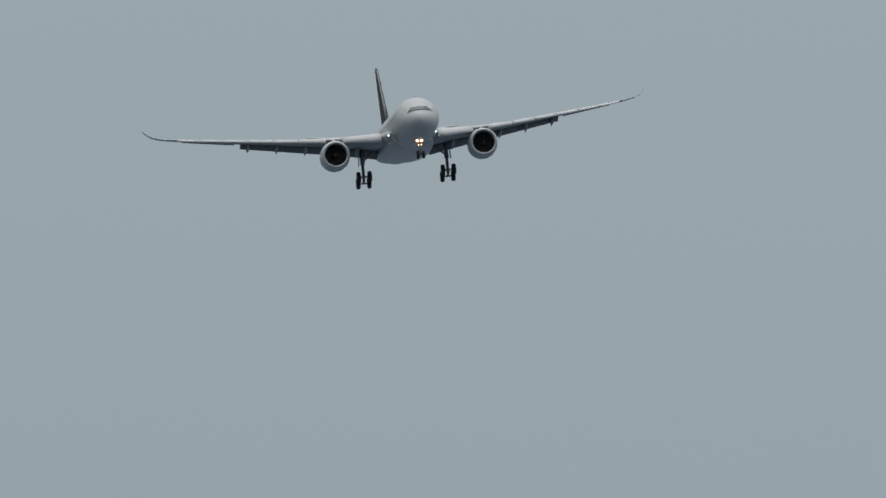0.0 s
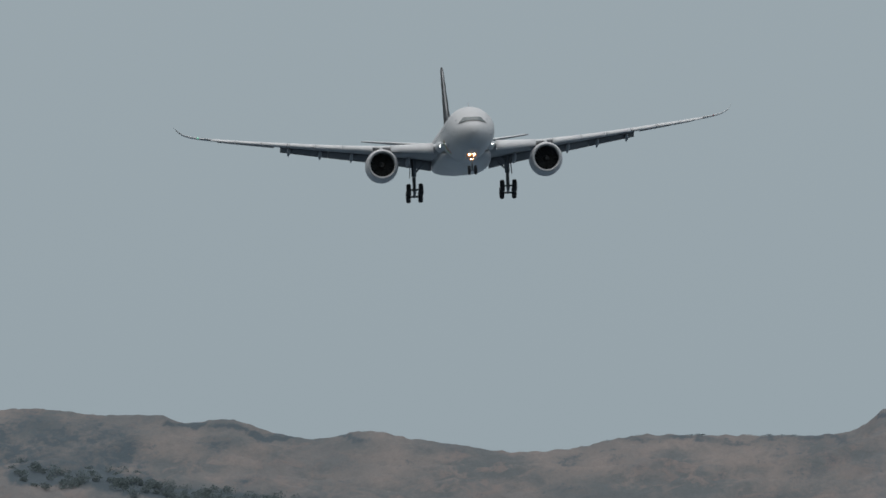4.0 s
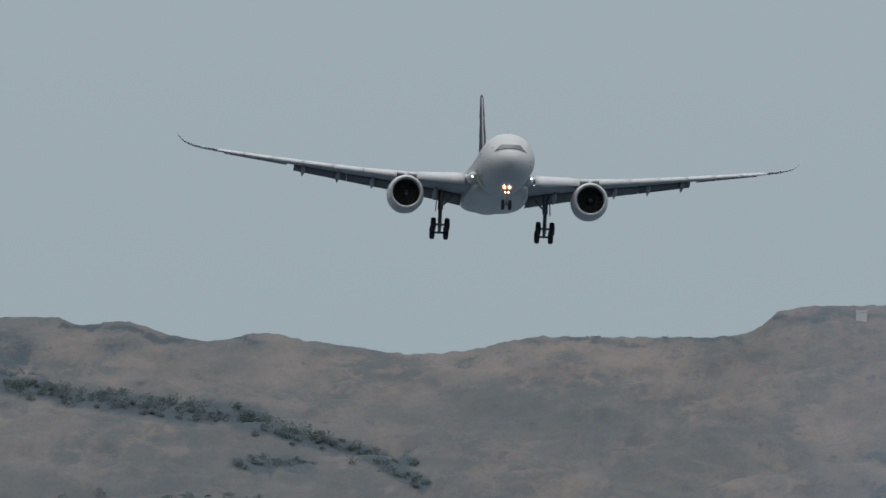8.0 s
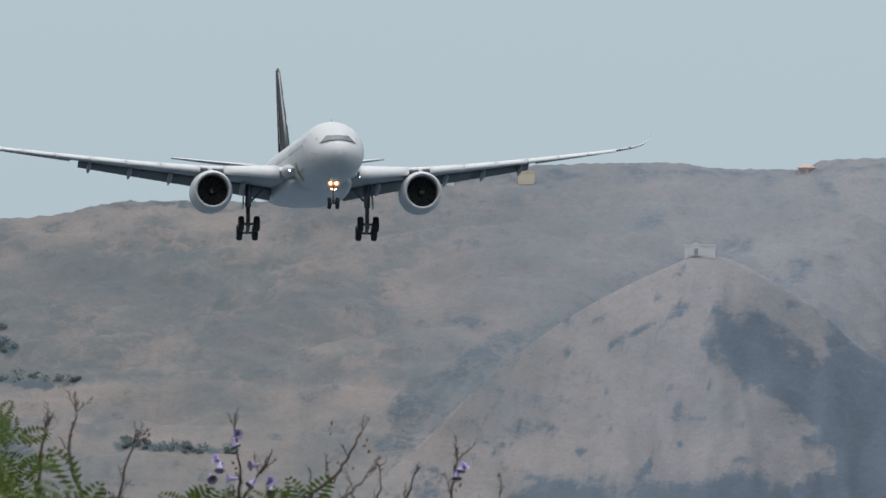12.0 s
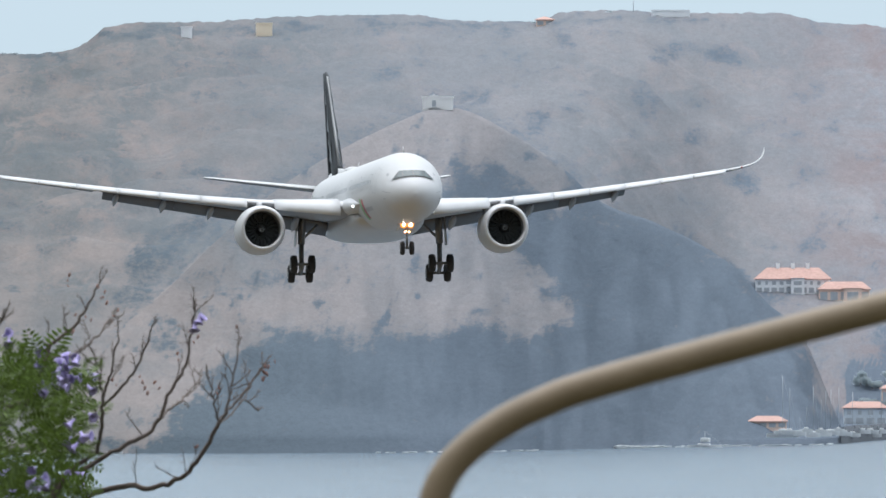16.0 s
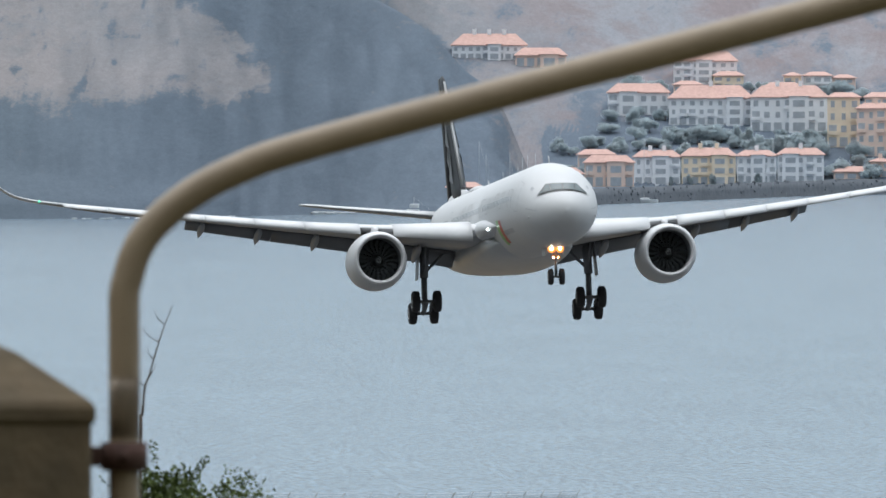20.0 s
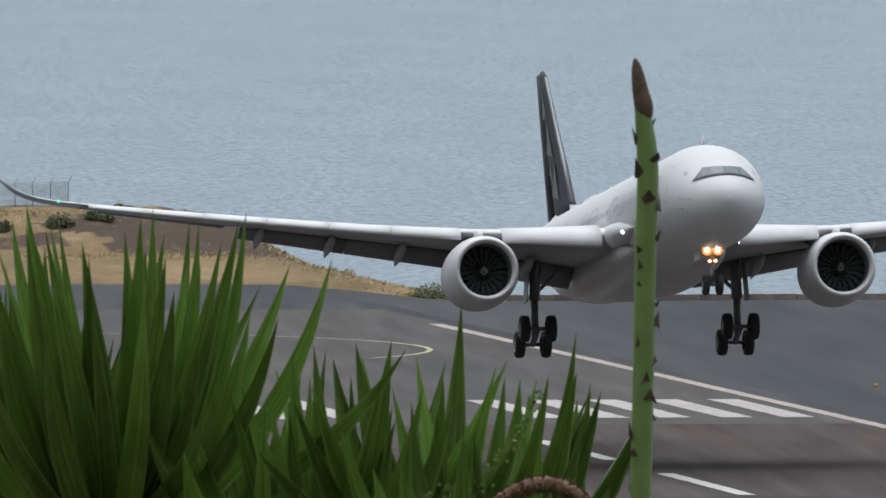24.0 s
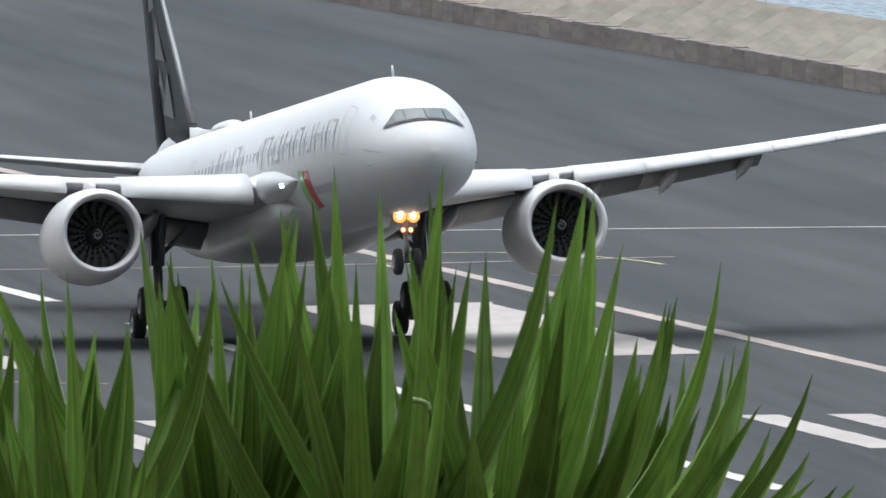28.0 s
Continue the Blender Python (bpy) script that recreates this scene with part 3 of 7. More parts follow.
NU, NR = 820, 150
us = [-2500 + 6000 * i / NU for i in range(NU + 1)]
verts, scr, dry, pale = [], [], [], []
for u in us:
    rs = shore_r(u)
    for j in range(NR + 1):
        q = j / NR
        r = rs - 1 + (4975 - rs) * (0.45 * q + 0.55 * q * q)
        z = hill_height(u, r)
        a = u / FOCAL
        verts.append((r * math.sin(a), r * math.cos(a), z))
        v = HORIZON - (z - EYE_Z) * FOCAL / r
        knoll = 62 < u < 1438 and r < rs + 240 and v > lerp_table(CREST, u)[0] - 3
        up = lerp_table(CREST, u)[0] - v
        behind = 0.0 if knoll or not 120 < u < 1000 else max(0.0, 1 - max(0.0, up) / 110)
        mottle = noise.fractal((u * 0.011 + v * 0.006, v * 0.020 - u * 0.004, 23), 1.0, 2.0, 5)
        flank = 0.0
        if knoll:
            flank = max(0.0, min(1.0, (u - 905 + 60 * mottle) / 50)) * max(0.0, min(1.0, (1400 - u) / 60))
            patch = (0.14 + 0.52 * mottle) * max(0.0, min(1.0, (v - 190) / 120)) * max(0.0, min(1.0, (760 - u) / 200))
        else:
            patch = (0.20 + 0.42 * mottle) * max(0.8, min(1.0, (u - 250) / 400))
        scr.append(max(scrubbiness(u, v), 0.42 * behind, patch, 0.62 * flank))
        # share of painted haze, growing towards the right-hand slopes
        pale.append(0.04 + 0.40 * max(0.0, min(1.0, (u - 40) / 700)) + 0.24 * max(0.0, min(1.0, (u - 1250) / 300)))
        dry.append(dryness(u, v, knoll))
faces = []
for i in range(NU):
    for j in range(NR):
        a = i * (NR + 1) + j
        faces.append((a, a + NR + 1, a + NR + 2, a + 1))
me = bpy.data.meshes.new("coastal_hills")
me.from_pydata(verts, [], faces)
me.polygons.foreach_set("use_smooth", [True] * len(faces))
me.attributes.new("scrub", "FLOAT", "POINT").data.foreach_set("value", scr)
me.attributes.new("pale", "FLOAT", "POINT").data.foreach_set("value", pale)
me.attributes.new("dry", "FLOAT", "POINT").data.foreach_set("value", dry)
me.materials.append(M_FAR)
tagged(new("coastal_hills", me), "dry brown coastal hills with dark scrub and sea cliffs, haze in their colours", "hills", kind="structure")
# ---- the airliner ----
M_WHITE = material("white_aircraft_paint", (0.56, 0.566, 0.576), spec=0.3, rough=0.48, var=0.03, scale=1.2, var2=0.07, scale2=0.25, tint=(0.53, 0.535, 0.545))
# darkens wing undersides as painted shade; also trims gear doors and fin edge
M_WING = material("wing_shade_and_trim_grey", (0.30, 0.305, 0.315), rough=0.45, var=0.06, scale=0.8, var2=0.1, scale2=0.2, tint=(0.24, 0.25, 0.27))
M_BELLY = material("grey_belly_paint", (0.52, 0.525, 0.535), rough=0.35, var=0.05, scale=0.8, var2=0.1, scale2=0.25, tint=(0.42, 0.42, 0.43))
M_BLACK = material("black_tail_paint", (0.022, 0.024, 0.028), spec=0.2, rough=0.5, var=0.1, scale=1.0)
M_SILVER = material("silver_tail_facet", (0.11, 0.112, 0.118), rough=0.45, var=0.1, scale=1.0)
M_METAL = material("bare_metal_lip", (0.60, 0.60, 0.61), rough=0.5, metal=0.35, var=0.06, scale=2.0)
M_INLET = material("dark_inlet_lining", (0.15, 0.158, 0.162), rough=0.7, var=0.1, scale=2.0)
M_BLADE = material("titanium_fan_blade", (0.062, 0.068, 0.071), rough=0.75, spec=0.2, var=0.1, scale=3.0)
M_GEAR = material("grey_landing_gear_metal", (0.20, 0.21, 0.22), rough=0.5, metal=0.3, var=0.2, scale=4.0)
M_TYRE = material("black_tyre_rubber", (0.034, 0.034, 0.037), rough=0.85, var=0.2, scale=5.0)
M_RIM = material("light_wheel_rim", (0.38, 0.39, 0.40), rough=0.45, metal=0.4, var=0.1, scale=5.0)
M_GLASS = material("dark_cockpit_glass", (0.075, 0.105, 0.11), rough=0.12, var=0.1, scale=1.0, spec=0.4)
M_MASK = material("black_window_mask", (0.032, 0.034, 0.037), rough=0.4, var=0.1, scale=2.0)
M_TITLE = material("grey_title_paint", (0.36, 0.365, 0.37), rough=0.4, var=0.1, scale=2.0)
M_PORT = material("cabin_window_grey", (0.40, 0.42, 0.45), rough=0.2, var=0.1, scale=3.0)
M_SEAM = material("panel_seam_grey", (0.42, 0.43, 0.45), rough=0.5, var=0.1, scale=2.0)
M_RED = material("red_livery_paint", (0.55, 0.04, 0.05), rough=0.35, var=0.05, scale=2.0)
M_GREEN = material("green_livery_paint", (0.20, 0.50, 0.15), rough=0.35, var=0.05, scale=2.0)
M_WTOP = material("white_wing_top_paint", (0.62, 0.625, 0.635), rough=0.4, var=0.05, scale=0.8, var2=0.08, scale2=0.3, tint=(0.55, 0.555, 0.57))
M_SLAT = material("pale_grey_slat_paint", (0.61, 0.615, 0.625), rough=0.4, var=0.06, scale=0.8, var2=0.1, scale2=0.3, tint=(0.56, 0.565, 0.58))
M_SPIRAL = material("grey_spiral_mark", (0.20, 0.21, 0.215), rough=0.5, var=0.1, scale=4)
# flap grey holds the shade of the lowered undersides
M_FLAP = material("flap_shade_grey", (0.12, 0.12, 0.124), rough=0.5, var=0.08, scale=1.5, var2=0.1, scale2=0.4, tint=(0.16, 0.16, 0.165))
M_LAMP_WARM = glowing("warm_landing_lamp", (1.0, 0.86, 0.62), 30.0)
# orange halo of the lamps, given as an emissive dish
M_LAMP_DISH = glowing("amber_lamp_halo", (1.0, 0.33, 0.07), 1.1)
M_LAMP_COOL = glowing("cool_wing_lamp", (0.92, 1.0, 1.0), 9.0)
M_LAMP_GREEN = glowing("green_navigation_lamp", (0.2, 1.0, 0.6), 0.5)
M_LAMP_RED = glowing("red_beacon_lamp", (0.3, 0.04, 0.035), 0.02)

# fuselage: distance from the nose, half width, top, bottom
FUS = [(0.0, 0.02, -0.72, -0.76), (0.12, 0.46, -0.30, -1.12), (0.5, 0.98, 0.12, -1.58), (1.1, 1.46, 0.50, -1.98), (2.0, 1.93, 0.95, -2.33), (3.0, 2.25, 1.46, -2.56), (4.0, 2.45, 1.93, -2.69), (5.5, 2.66, 2.38, -2.78),
       (7.0, 2.76, 2.60, -2.81), (8.5, 2.80, 2.70, -2.82), (40.0, 2.80, 2.70, -2.82), (43.0, 2.79, 2.70, -2.72), (47.0, 2.64, 2.70, -2.22), (51.0, 2.33, 2.68, -1.42), (55.0, 1.80, 2.60, -0.48), (59.0, 1.12, 2.36, 0.55), (62.0, 0.58, 2.08, 1.22), (63.66, 0.24, 1.86, 1.50)]
X0 = 30.0


def fus(d):
    return lerp_table(FUS, d)


def skin(d, a, off=0.0):
    """Point of the hull d metres behind the nose, a degrees from the keel line up (0 right side level, 90 crown), pushed out by off."""
    w, t, b = fus(d)
    c, h = (t + b) / 2, (t - b) / 2
    ca, sa = math.cos(radians(a)), math.sin(radians(a))
    return Vector((X0 - d, -(w + off) * ca, c + (h + off) * sa))


def nose_x(y, z):
    """How far behind the nose the hull meets the line at that width and height."""
    lo, hi = 0.0, 8.5
    for _ in range(30):
        mid = (lo + hi) / 2
        w, t, b = fus(mid)
        if w > 1e-3 and (y / w) ** 2 + ((z - (t + b) / 2) / ((t - b) / 2)) ** 2 < 1:
            hi = mid
        else:
            lo = mid
    return hi


def hull_patch(d0, d1, a0, a1, off=0.012, n=4, slant=0.0):
    """A thin plate that follows the hull."""
    bm = bmesh.new()
    rows = []
    for i in range(n + 1):
        a = a0 + (a1 - a0) * i / n
        sh = slant * (i / n)
        rows.append([bm.verts.new(skin(d + sh, a, off)) for d in (d0, (d0 + d1) / 2, d1)])
    for p, q in zip(rows, rows[1:]):
        for i in range(2):
            bm.faces.new((p[i], p[i + 1], q[i + 1], q[i]))
    bmesh.ops.recalc_face_normals(bm, faces=bm.faces)
    return bm


airliner = thing("airliner", pose(0, 0, 100), "white twin-engine wide-body airliner with a black tail, wheels down for landing", "aircraft")

bm = bmesh.new()
ds = [0.0, 0.03, 0.08, 0.16, 0.3, 0.5, 0.75, 1.1, 1.5, 2, 2.5, 3, 3.5, 4, 4.7, 5.5, 6.2, 7, 7.7, 8.5] + [8.5 + 31.5 * i / 14 for i in range(1, 15)] + [40 + 23.66 * i / 22 for i in range(1, 23)]
ring_loft(bm, [[skin(d, 360 * k / 56) for k in range(56)] for d in ds], cap0=True, cap1=True)
bmesh.ops.recalc_face_normals(bm, faces=bm.faces)
fuselage = part("fuselage", bm, M_WHITE, airliner)

# belly fairing between the wings
bm = bmesh.new()
rings = []
for i in range(25):
    k = i / 24
    d = 17.5 + 24.5 * k
    e = math.sin(math.pi * min(1, max(0, k))) ** 0.45 if 0 < k < 1 else 0
    w, zb, zt = 2.35 + 0.95 * e, -2.3 - 1.25 * e, -1.9 + 1.15 * e
    c, h = (zb + zt) / 2, (zt - zb) / 2
    ring = []
    for j in range(36):
        a = 2 * math.pi * j / 36
        ca, sa = math.cos(a), math.sin(a)
        ring.append((X0 - d, w * math.copysign(abs(ca) ** 0.75, ca), c + h * math.copysign(abs(sa) ** 0.75, sa)))
    rings.append(ring)
ring_loft(bm, rings, cap0=True, cap1=True)
bmesh.ops.recalc_face_normals(bm, faces=bm.faces)
part("belly_fairing", bm, M_BELLY, airliner, "pale grey belly fairing")

# airfoil section: share of chord, upper and lower height for thickness 1
FOIL = [(1.0, 0.0, 0.0), (0.85, 0.14, -0.08), (0.65, 0.30, -0.20), (0.45, 0.42, -0.34), (0.28, 0.46, -0.42), (0.14, 0.40, -0.40), (0.05, 0.27, -0.30), (0.012, 0.13, -0.17), (0.0, 0.0, -0.02)]


def section(y, le, chord, z, tc, tw, flip=1):
    """Airfoil ring at span y: nose at le metres behind the aircraft's nose, twisted tw degrees nose-up."""
    pts = [(x, t) for x, t, _ in FOIL] + [(x, b) for x, _, b in reversed(FOIL[1:-1])]
    ct, st = math.cos(radians(tw)), math.sin(radians(tw))
    ring = []
    for x, t in pts:
        fx, fz = -x * chord, t * tc * chord
        ring.append((X0 - le + fx * ct, y * flip, z + fz - x * chord * st))
    return ring


# span, leading edge, chord, height of the leading edge, thickness, twist
WING = [(1.5, 18.4, 12.6, -1.25, 0.13, 4.0), (2.8, 19.2, 11.9, -1.18, 0.13, 4.0), (6.0, 21.3, 9.9, -0.95, 0.12, 3.2), (9.4, 23.5, 7.9, -0.66, 0.11, 2.4), (14.0, 26.4, 6.4, -0.12, 0.105, 1.5), (20.0, 30.1, 4.9, 0.72, 0.10, 0.6),
        (25.0, 33.3, 3.7, 1.48, 0.10, 0), (28.5, 35.5, 2.9, 2.05, 0.095, -0.5), (30.0, 36.7, 2.4, 2.38, 0.09, -0.5), (31.0, 37.9, 1.9, 2.76, 0.085, 0), (31.6, 39.1, 1.4, 3.22, 0.08, 0), (31.95, 40.5, 0.85, 3.72, 0.08, 0), (32.1, 41.7, 0.25, 4.02, 0.08, 0)]


def wing_at(y):
    return lerp_table(WING, y)


for side in (-1, 1):
    bm = bmesh.new()
    ys = [1.5, 2.8, 4.4, 6, 7.7, 9.4, 11.7, 14, 17, 20, 22.5, 25, 27, 28.5]
    ring_loft(bm, [section(y, *wing_at(y), side) for y in ys], cap0=True, cap1=True)
    bmesh.ops.recalc_face_normals(bm, faces=bm.faces)
    # faces turned down take the darker grey: shade by colour
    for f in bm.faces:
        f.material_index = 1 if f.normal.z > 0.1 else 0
    wing = part("wing", bm, [M_WING, M_WTOP], airliner, "swept white wing, underside darkened as shade, with extended flaps")
    bm = bmesh.new()
    ys = [28.52, 29.3, 30, 30.5, 31, 31.3, 31.6, 31.8, 31.95, 32.05, 32.1]
    ring_loft(bm, [section(y, *wing_at(y), side) for y in ys], cap0=True, cap1=True)
    bmesh.ops.recalc_face_normals(bm, faces=bm.faces)
    part("wingtip", bm, M_WHITE, airliner, "upswept white wingtip")
    # slats: drooped shells ahead of the leading edge
    for y0, y1 in ((3.6, 8.3), (10.3, 13.63), (13.65, 16.63), (16.65, 19.63), (19.65, 22.63), (22.65, 25.43), (25.45, 28.2)):
        bm = bmesh.new()
        rings = []
        for k in range(5):
            y = y0 + (y1 - y0) * k / 4
            le, ch, z, tc, tw = wing_at(y)
            c = 0.13 * ch + 0.18
            pts = [(1.25 * c, 0.50 * tc * ch), (0.5 * c, 0.40 * tc * ch), (0.05 * c, 0.14 * tc * ch), (-0.14 * c, -0.14 * tc * ch), (-0.16 * c, -0.34 * tc * ch), (-0.05 * c, -0.44 * tc * ch), (0.12 * c, -0.30 * tc * ch), (0.3 * c, 0.1 * tc * ch)]
            rings.append([(X0 - le + 0.30 - px, y * side, z - 0.08 + pz) for px, pz in pts])
        ring_loft(bm, rings, cap0=True, cap1=True)
        bmesh.ops.recalc_face_normals(bm, faces=bm.faces)
        part("slat", bm, M_SLAT, wing, "pale grey drooped leading-edge slat")
    # flaps: hung low behind the trailing edge
    for y0, y1, c0, c1 in ((3.3, 9.44, 2.7, 2.25), (9.46, 14.94, 2.25, 1.85), (14.96, 20.3, 1.85, 1.45)):
        bm = bmesh.new()
        rings = []
        for k in range(4):
            y = y0 + (y1 - y0) * k / 3
            le, ch, z, tc, tw = wing_at(y)
            c = 0.84 * (c0 + (c1 - c0) * k / 3)
            zt = z - ch * math.sin(radians(tw)) - 0.03
            xt = le + ch - 0.42
            ring = []
            for x, t, b2 in FOIL:
                ring.append((x, t))
            ring += [(x, b2) for x, _, b2 in reversed(FOIL[1:-1])]
            ca, sa = math.cos(radians(25)), math.sin(radians(25))
            rings.append([(X0 - xt - x * c * ca - t * 0.15 * c * sa, y * side, zt - x * c * sa + t * 0.15 * c * ca) for x, t in ring])
        ring_loft(bm, rings, cap0=True, cap1=True)
        bmesh.ops.recalc_face_normals(bm, faces=bm.faces)
        part("flap", bm, M_FLAP, wing, "lowered trailing-edge flap, coloured dark as shade")
    # aileron
    bm = bmesh.new()
    rings = []
    for y in (21.0, 24.0, 27.3):
        le, ch, z, tc, tw = wing_at(y)
        c = 0.26 * ch
        rings.append([(X0 - le - ch * 0.96 - x * c * 0.97, y * side, z - ch * math.sin(radians(tw)) + 0.02 - x * c * 0.06 + t * 0.11 * c) for x, t in [(a, b) for a, b, _ in FOIL] + [(a, b) for a, _, b in reversed(FOIL[1:-1])]])
    ring_loft(bm, rings, cap0=True, cap1=True)
    bmesh.ops.recalc_face_normals(bm, faces=bm.faces)
    part("aileron", bm, M_FLAP, wing)
    # flap track fairings
    for y in (6.1, 12.4, 15.9, 19.4):
        le, ch, z, tc, tw = wing_at(y)
        zt = z - ch * math.sin(radians(tw)) * 0.7 - 0.42 * tc * ch * 0.6
        bm = bmesh.new()
        prof = [(0.0, 0.03), (0.5, 0.16), (1.3, 0.25), (2.4, 0.28), (3.4, 0.22), (4.2, 0.10), (4.6, 0.02)]
        k = 0.75 + 0.05 * (20 - y) / 4
        rings = []
        for x, r in prof:
            drop = -0.16 * x - 0.05 * max(0, x - 2.4) ** 2
            rings.append([(X0 - le - ch * 0.55 - x * k, y * side + r * k * math.cos(a), zt - 0.1 + drop * k + 1.35 * r * k * math.sin(a)) for a in [2 * math.pi * j / 12 for j in range(12)]])
        ring_loft(bm, rings, cap0=True, cap1=True)
        bmesh.ops.recalc_face_normals(bm, faces=bm.faces)
        part("flap_track_fairing", bm, M_WING, wing)
    # engine
    ex, ey, ez = X0 - 21.08, 9.38 * side, -2.72
    me = Matrix.Translation((ex, ey, ez)) @ pose(0, 0, 0, 0, -1.5, 0) @ Matrix.Diagonal((1.0, 0.955, 0.955, 1.0))
    bm = bmesh.new()
    lathe(bm, [(-0.24, 1.79), (-0.7, 1.88), (-1.4, 1.95), (-2.4, 1.98), (-3.4, 1.95), (-4.4, 1.84), (-5.3, 1.66), (-5.9, 1.52), (-5.88, 1.46), (-5.0, 1.48)], me, 48)
    bmesh.ops.recalc_face_normals(bm, faces=bm.faces)
    nac = part("engine_nacelle", bm, M_WHITE, airliner, "white engine nacelle")
    bm = bmesh.new()
    lathe(bm, [(-0.235, 1.79), (-0.10, 1.73), (-0.02, 1.66), (0.0, 1.60), (-0.04, 1.53), (-0.14, 1.47), (-0.3, 1.43)], me, 48)
    bmesh.ops.recalc_face_normals(bm, faces=bm.faces)
    part("inlet_lip", bm, M_METAL, nac, "polished metal inlet lip")
    bm = bmesh.new()
    lathe(bm, [(-0.3, 1.43), (-0.8, 1.42), (-1.7, 1.44), (-2.2, 1.44), (-2.25, 0.3)], me, 48)
    bmesh.ops.recalc_face_normals(bm, faces=bm.faces)
    for f in bm.faces:
        f.normal_flip()
    part("inlet_duct", bm, M_INLET, nac, "dark acoustic inlet lining")
    for k in range(20):
        bm = bmesh.new()
        rings = []
        for j in range(6):
            r = 0.42 + 0.99 * j / 5
            a = 2 * math.pi * k / 20 + 0.25 * math.sin(j / 5 * 2.2)
            tw = radians(52 + 20 * j / 5)
            ch = 0.50 + 0.16 * math.sin(j / 5 * math.pi)
            p = Vector((-1.75, r * math.cos(a), r * math.sin(a)))
            t = Vector((0, -math.sin(a), math.cos(a)))
            dv = (Vector((1, 0, 0)) * math.cos(tw) + t * math.sin(tw)) * ch / 2
            nv = (Vector((1, 0, 0)) * -math.sin(tw) + t * math.cos(tw)) * 0.012
            rings.append([me @ (p + dv), me @ (p + nv), me @ (p - dv), me @ (p - nv)])
        ring_loft(bm, rings)
        bmesh.ops.recalc_face_normals(bm, faces=bm.faces)
        part("fan_blade", bm, M_BLADE, nac)
    bm = bmesh.new()
    lathe(bm, [(-1.05, 0.01), (-1.12, 0.11), (-1.3, 0.24), (-1.5, 0.34), (-1.75, 0.42), (-1.95, 0.44)], me, 24)
    bmesh.ops.recalc_face_normals(bm, faces=bm.faces)
    part("spinner", bm, M_MASK, nac, "dark spinner with a white spiral")
    bm = bmesh.new()
    pr = []
    for k in range(22):
        a = 0.38 * k
        r = 0.05 + 0.008 * k
        x = -1.075 - 0.9 * max(0, r - 0.03) ** 1.25
        pr.append([bm.verts.new(me @ Vector((x + 0.035, rr * math.cos(a), rr * math.sin(a)))) for rr in (r - 0.018, r + 0.028)])
    for p, q in zip(pr, pr[1:]):
        bm.faces.new((p[0], p[1], q[1], q[0]))
    part("spinner_spiral", bm, M_SPIRAL, nac, "pale spiral mark")
    bm = bmesh.new()
    lathe(bm, [(-4.6, 1.2), (-5.6, 1.08), (-6.6, 0.86), (-7.3, 0.70), (-7.25, 0.62), (-6.0, 0.62)], me, 32)
    lathe(bm, [(-6.2, 0.52), (-7.3, 0.46), (-8.1, 0.24), (-8.6, 0.03)], me, 24)
    bmesh.ops.recalc_face_normals(bm, faces=bm.faces)
    part("exhaust_core", bm, M_METAL, nac, "bare metal exhaust core")
    # pylon
    bm = bmesh.new()
    rings = []
    for d, zt, zb, w in ((22.6, -0.85, -1.0, 0.05), (23.4, -0.55, -1.2, 0.22), (25, -0.55, -1.6, 0.32), (27.5, -0.7, -1.9, 0.32), (29.5, -0.9, -1.6, 0.2), (31, -1.05, -1.25, 0.04)):
        rings.append([(X0 - d, ey + w, zb), (X0 - d, ey + w, zt), (X0 - d, ey - w, zt), (X0 - d, ey - w, zb)])
    ring_loft(bm, rings, cap0=True, cap1=True)
    bmesh.ops.recalc_face_normals(bm, faces=bm.faces)
    part("engine_pylon", bm, M_WHITE, nac)
    # nacelle strake and marking
    bm = bmesh.new()
    vs = [bm.verts.new(me @ Vector(p)) for p in ((-1.2, -side * 1.42, 1.34), (-2.6, -side * 1.42, 1.36), (-2.6, -side * 1.78, 1.68), (-1.9, -side * 1.62, 1.54))]
    bm.faces.new(vs)
    bmesh.ops.solidify(bm, geom=bm.faces[:], thickness=0.03)
    part("nacelle_strake", bm, M_WHITE, nac)
    # tailplane
    bm = bmesh.new()
    ring_loft(bm, [section(y, le, c, z, 0.10, -2.0, side) for y, le, c, z in ((0.8, 53.6, 6.3, 1.42), (3.5, 55.5, 5.0, 1.80), (7.0, 58.0, 3.4, 2.32), (9.2, 59.6, 2.3, 2.66), (9.68, 60.3, 1.6, 2.74))], cap0=True, cap1=True)
    bmesh.ops.recalc_face_normals(bm, faces=bm.faces)
    # underside shade by colour, as on the wings
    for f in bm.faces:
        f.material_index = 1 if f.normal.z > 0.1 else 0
    part("tailplane", bm, [M_WING, M_WTOP], airliner, "white tailplane, underside darkened as shade")
    # wing root and hull lamps
    bm = bmesh.new()
    bmesh.ops.create_uvsphere(bm, u_segments=12, v_segments=8, radius=0.12, matrix=Matrix.Translation((X0 - 19.38, 3.70 * side, -1.62)) @ Matrix.Diagonal((0.6, 1, 1, 1)))
    part("wing_root_lamp", bm, M_LAMP_COOL, wing, "bright white wing-root lamp")
    bm = bmesh.new()
    bmesh.ops.create_uvsphere(bm, u_segments=10, v_segments=6, radius=0.085, matrix=Matrix.Translation((X0 - 16.4, 2.98 * side, -1.06)))
    part("hull_lamp", bm, M_LAMP_COOL, fuselage, "small white scan lamp")
    bm = bmesh.new()
    bmesh.ops.create_uvsphere(bm, u_segments=8, v_segments=6, radius=0.09, matrix=Matrix.Translation((X0 - 36.35, 29.6 * side, 2.28)))
    part("navigation_lamp", bm, M_LAMP_GREEN if side < 0 else M_LAMP_RED, wing, "green navigation lamp" if side < 0 else "red navigation lamp")
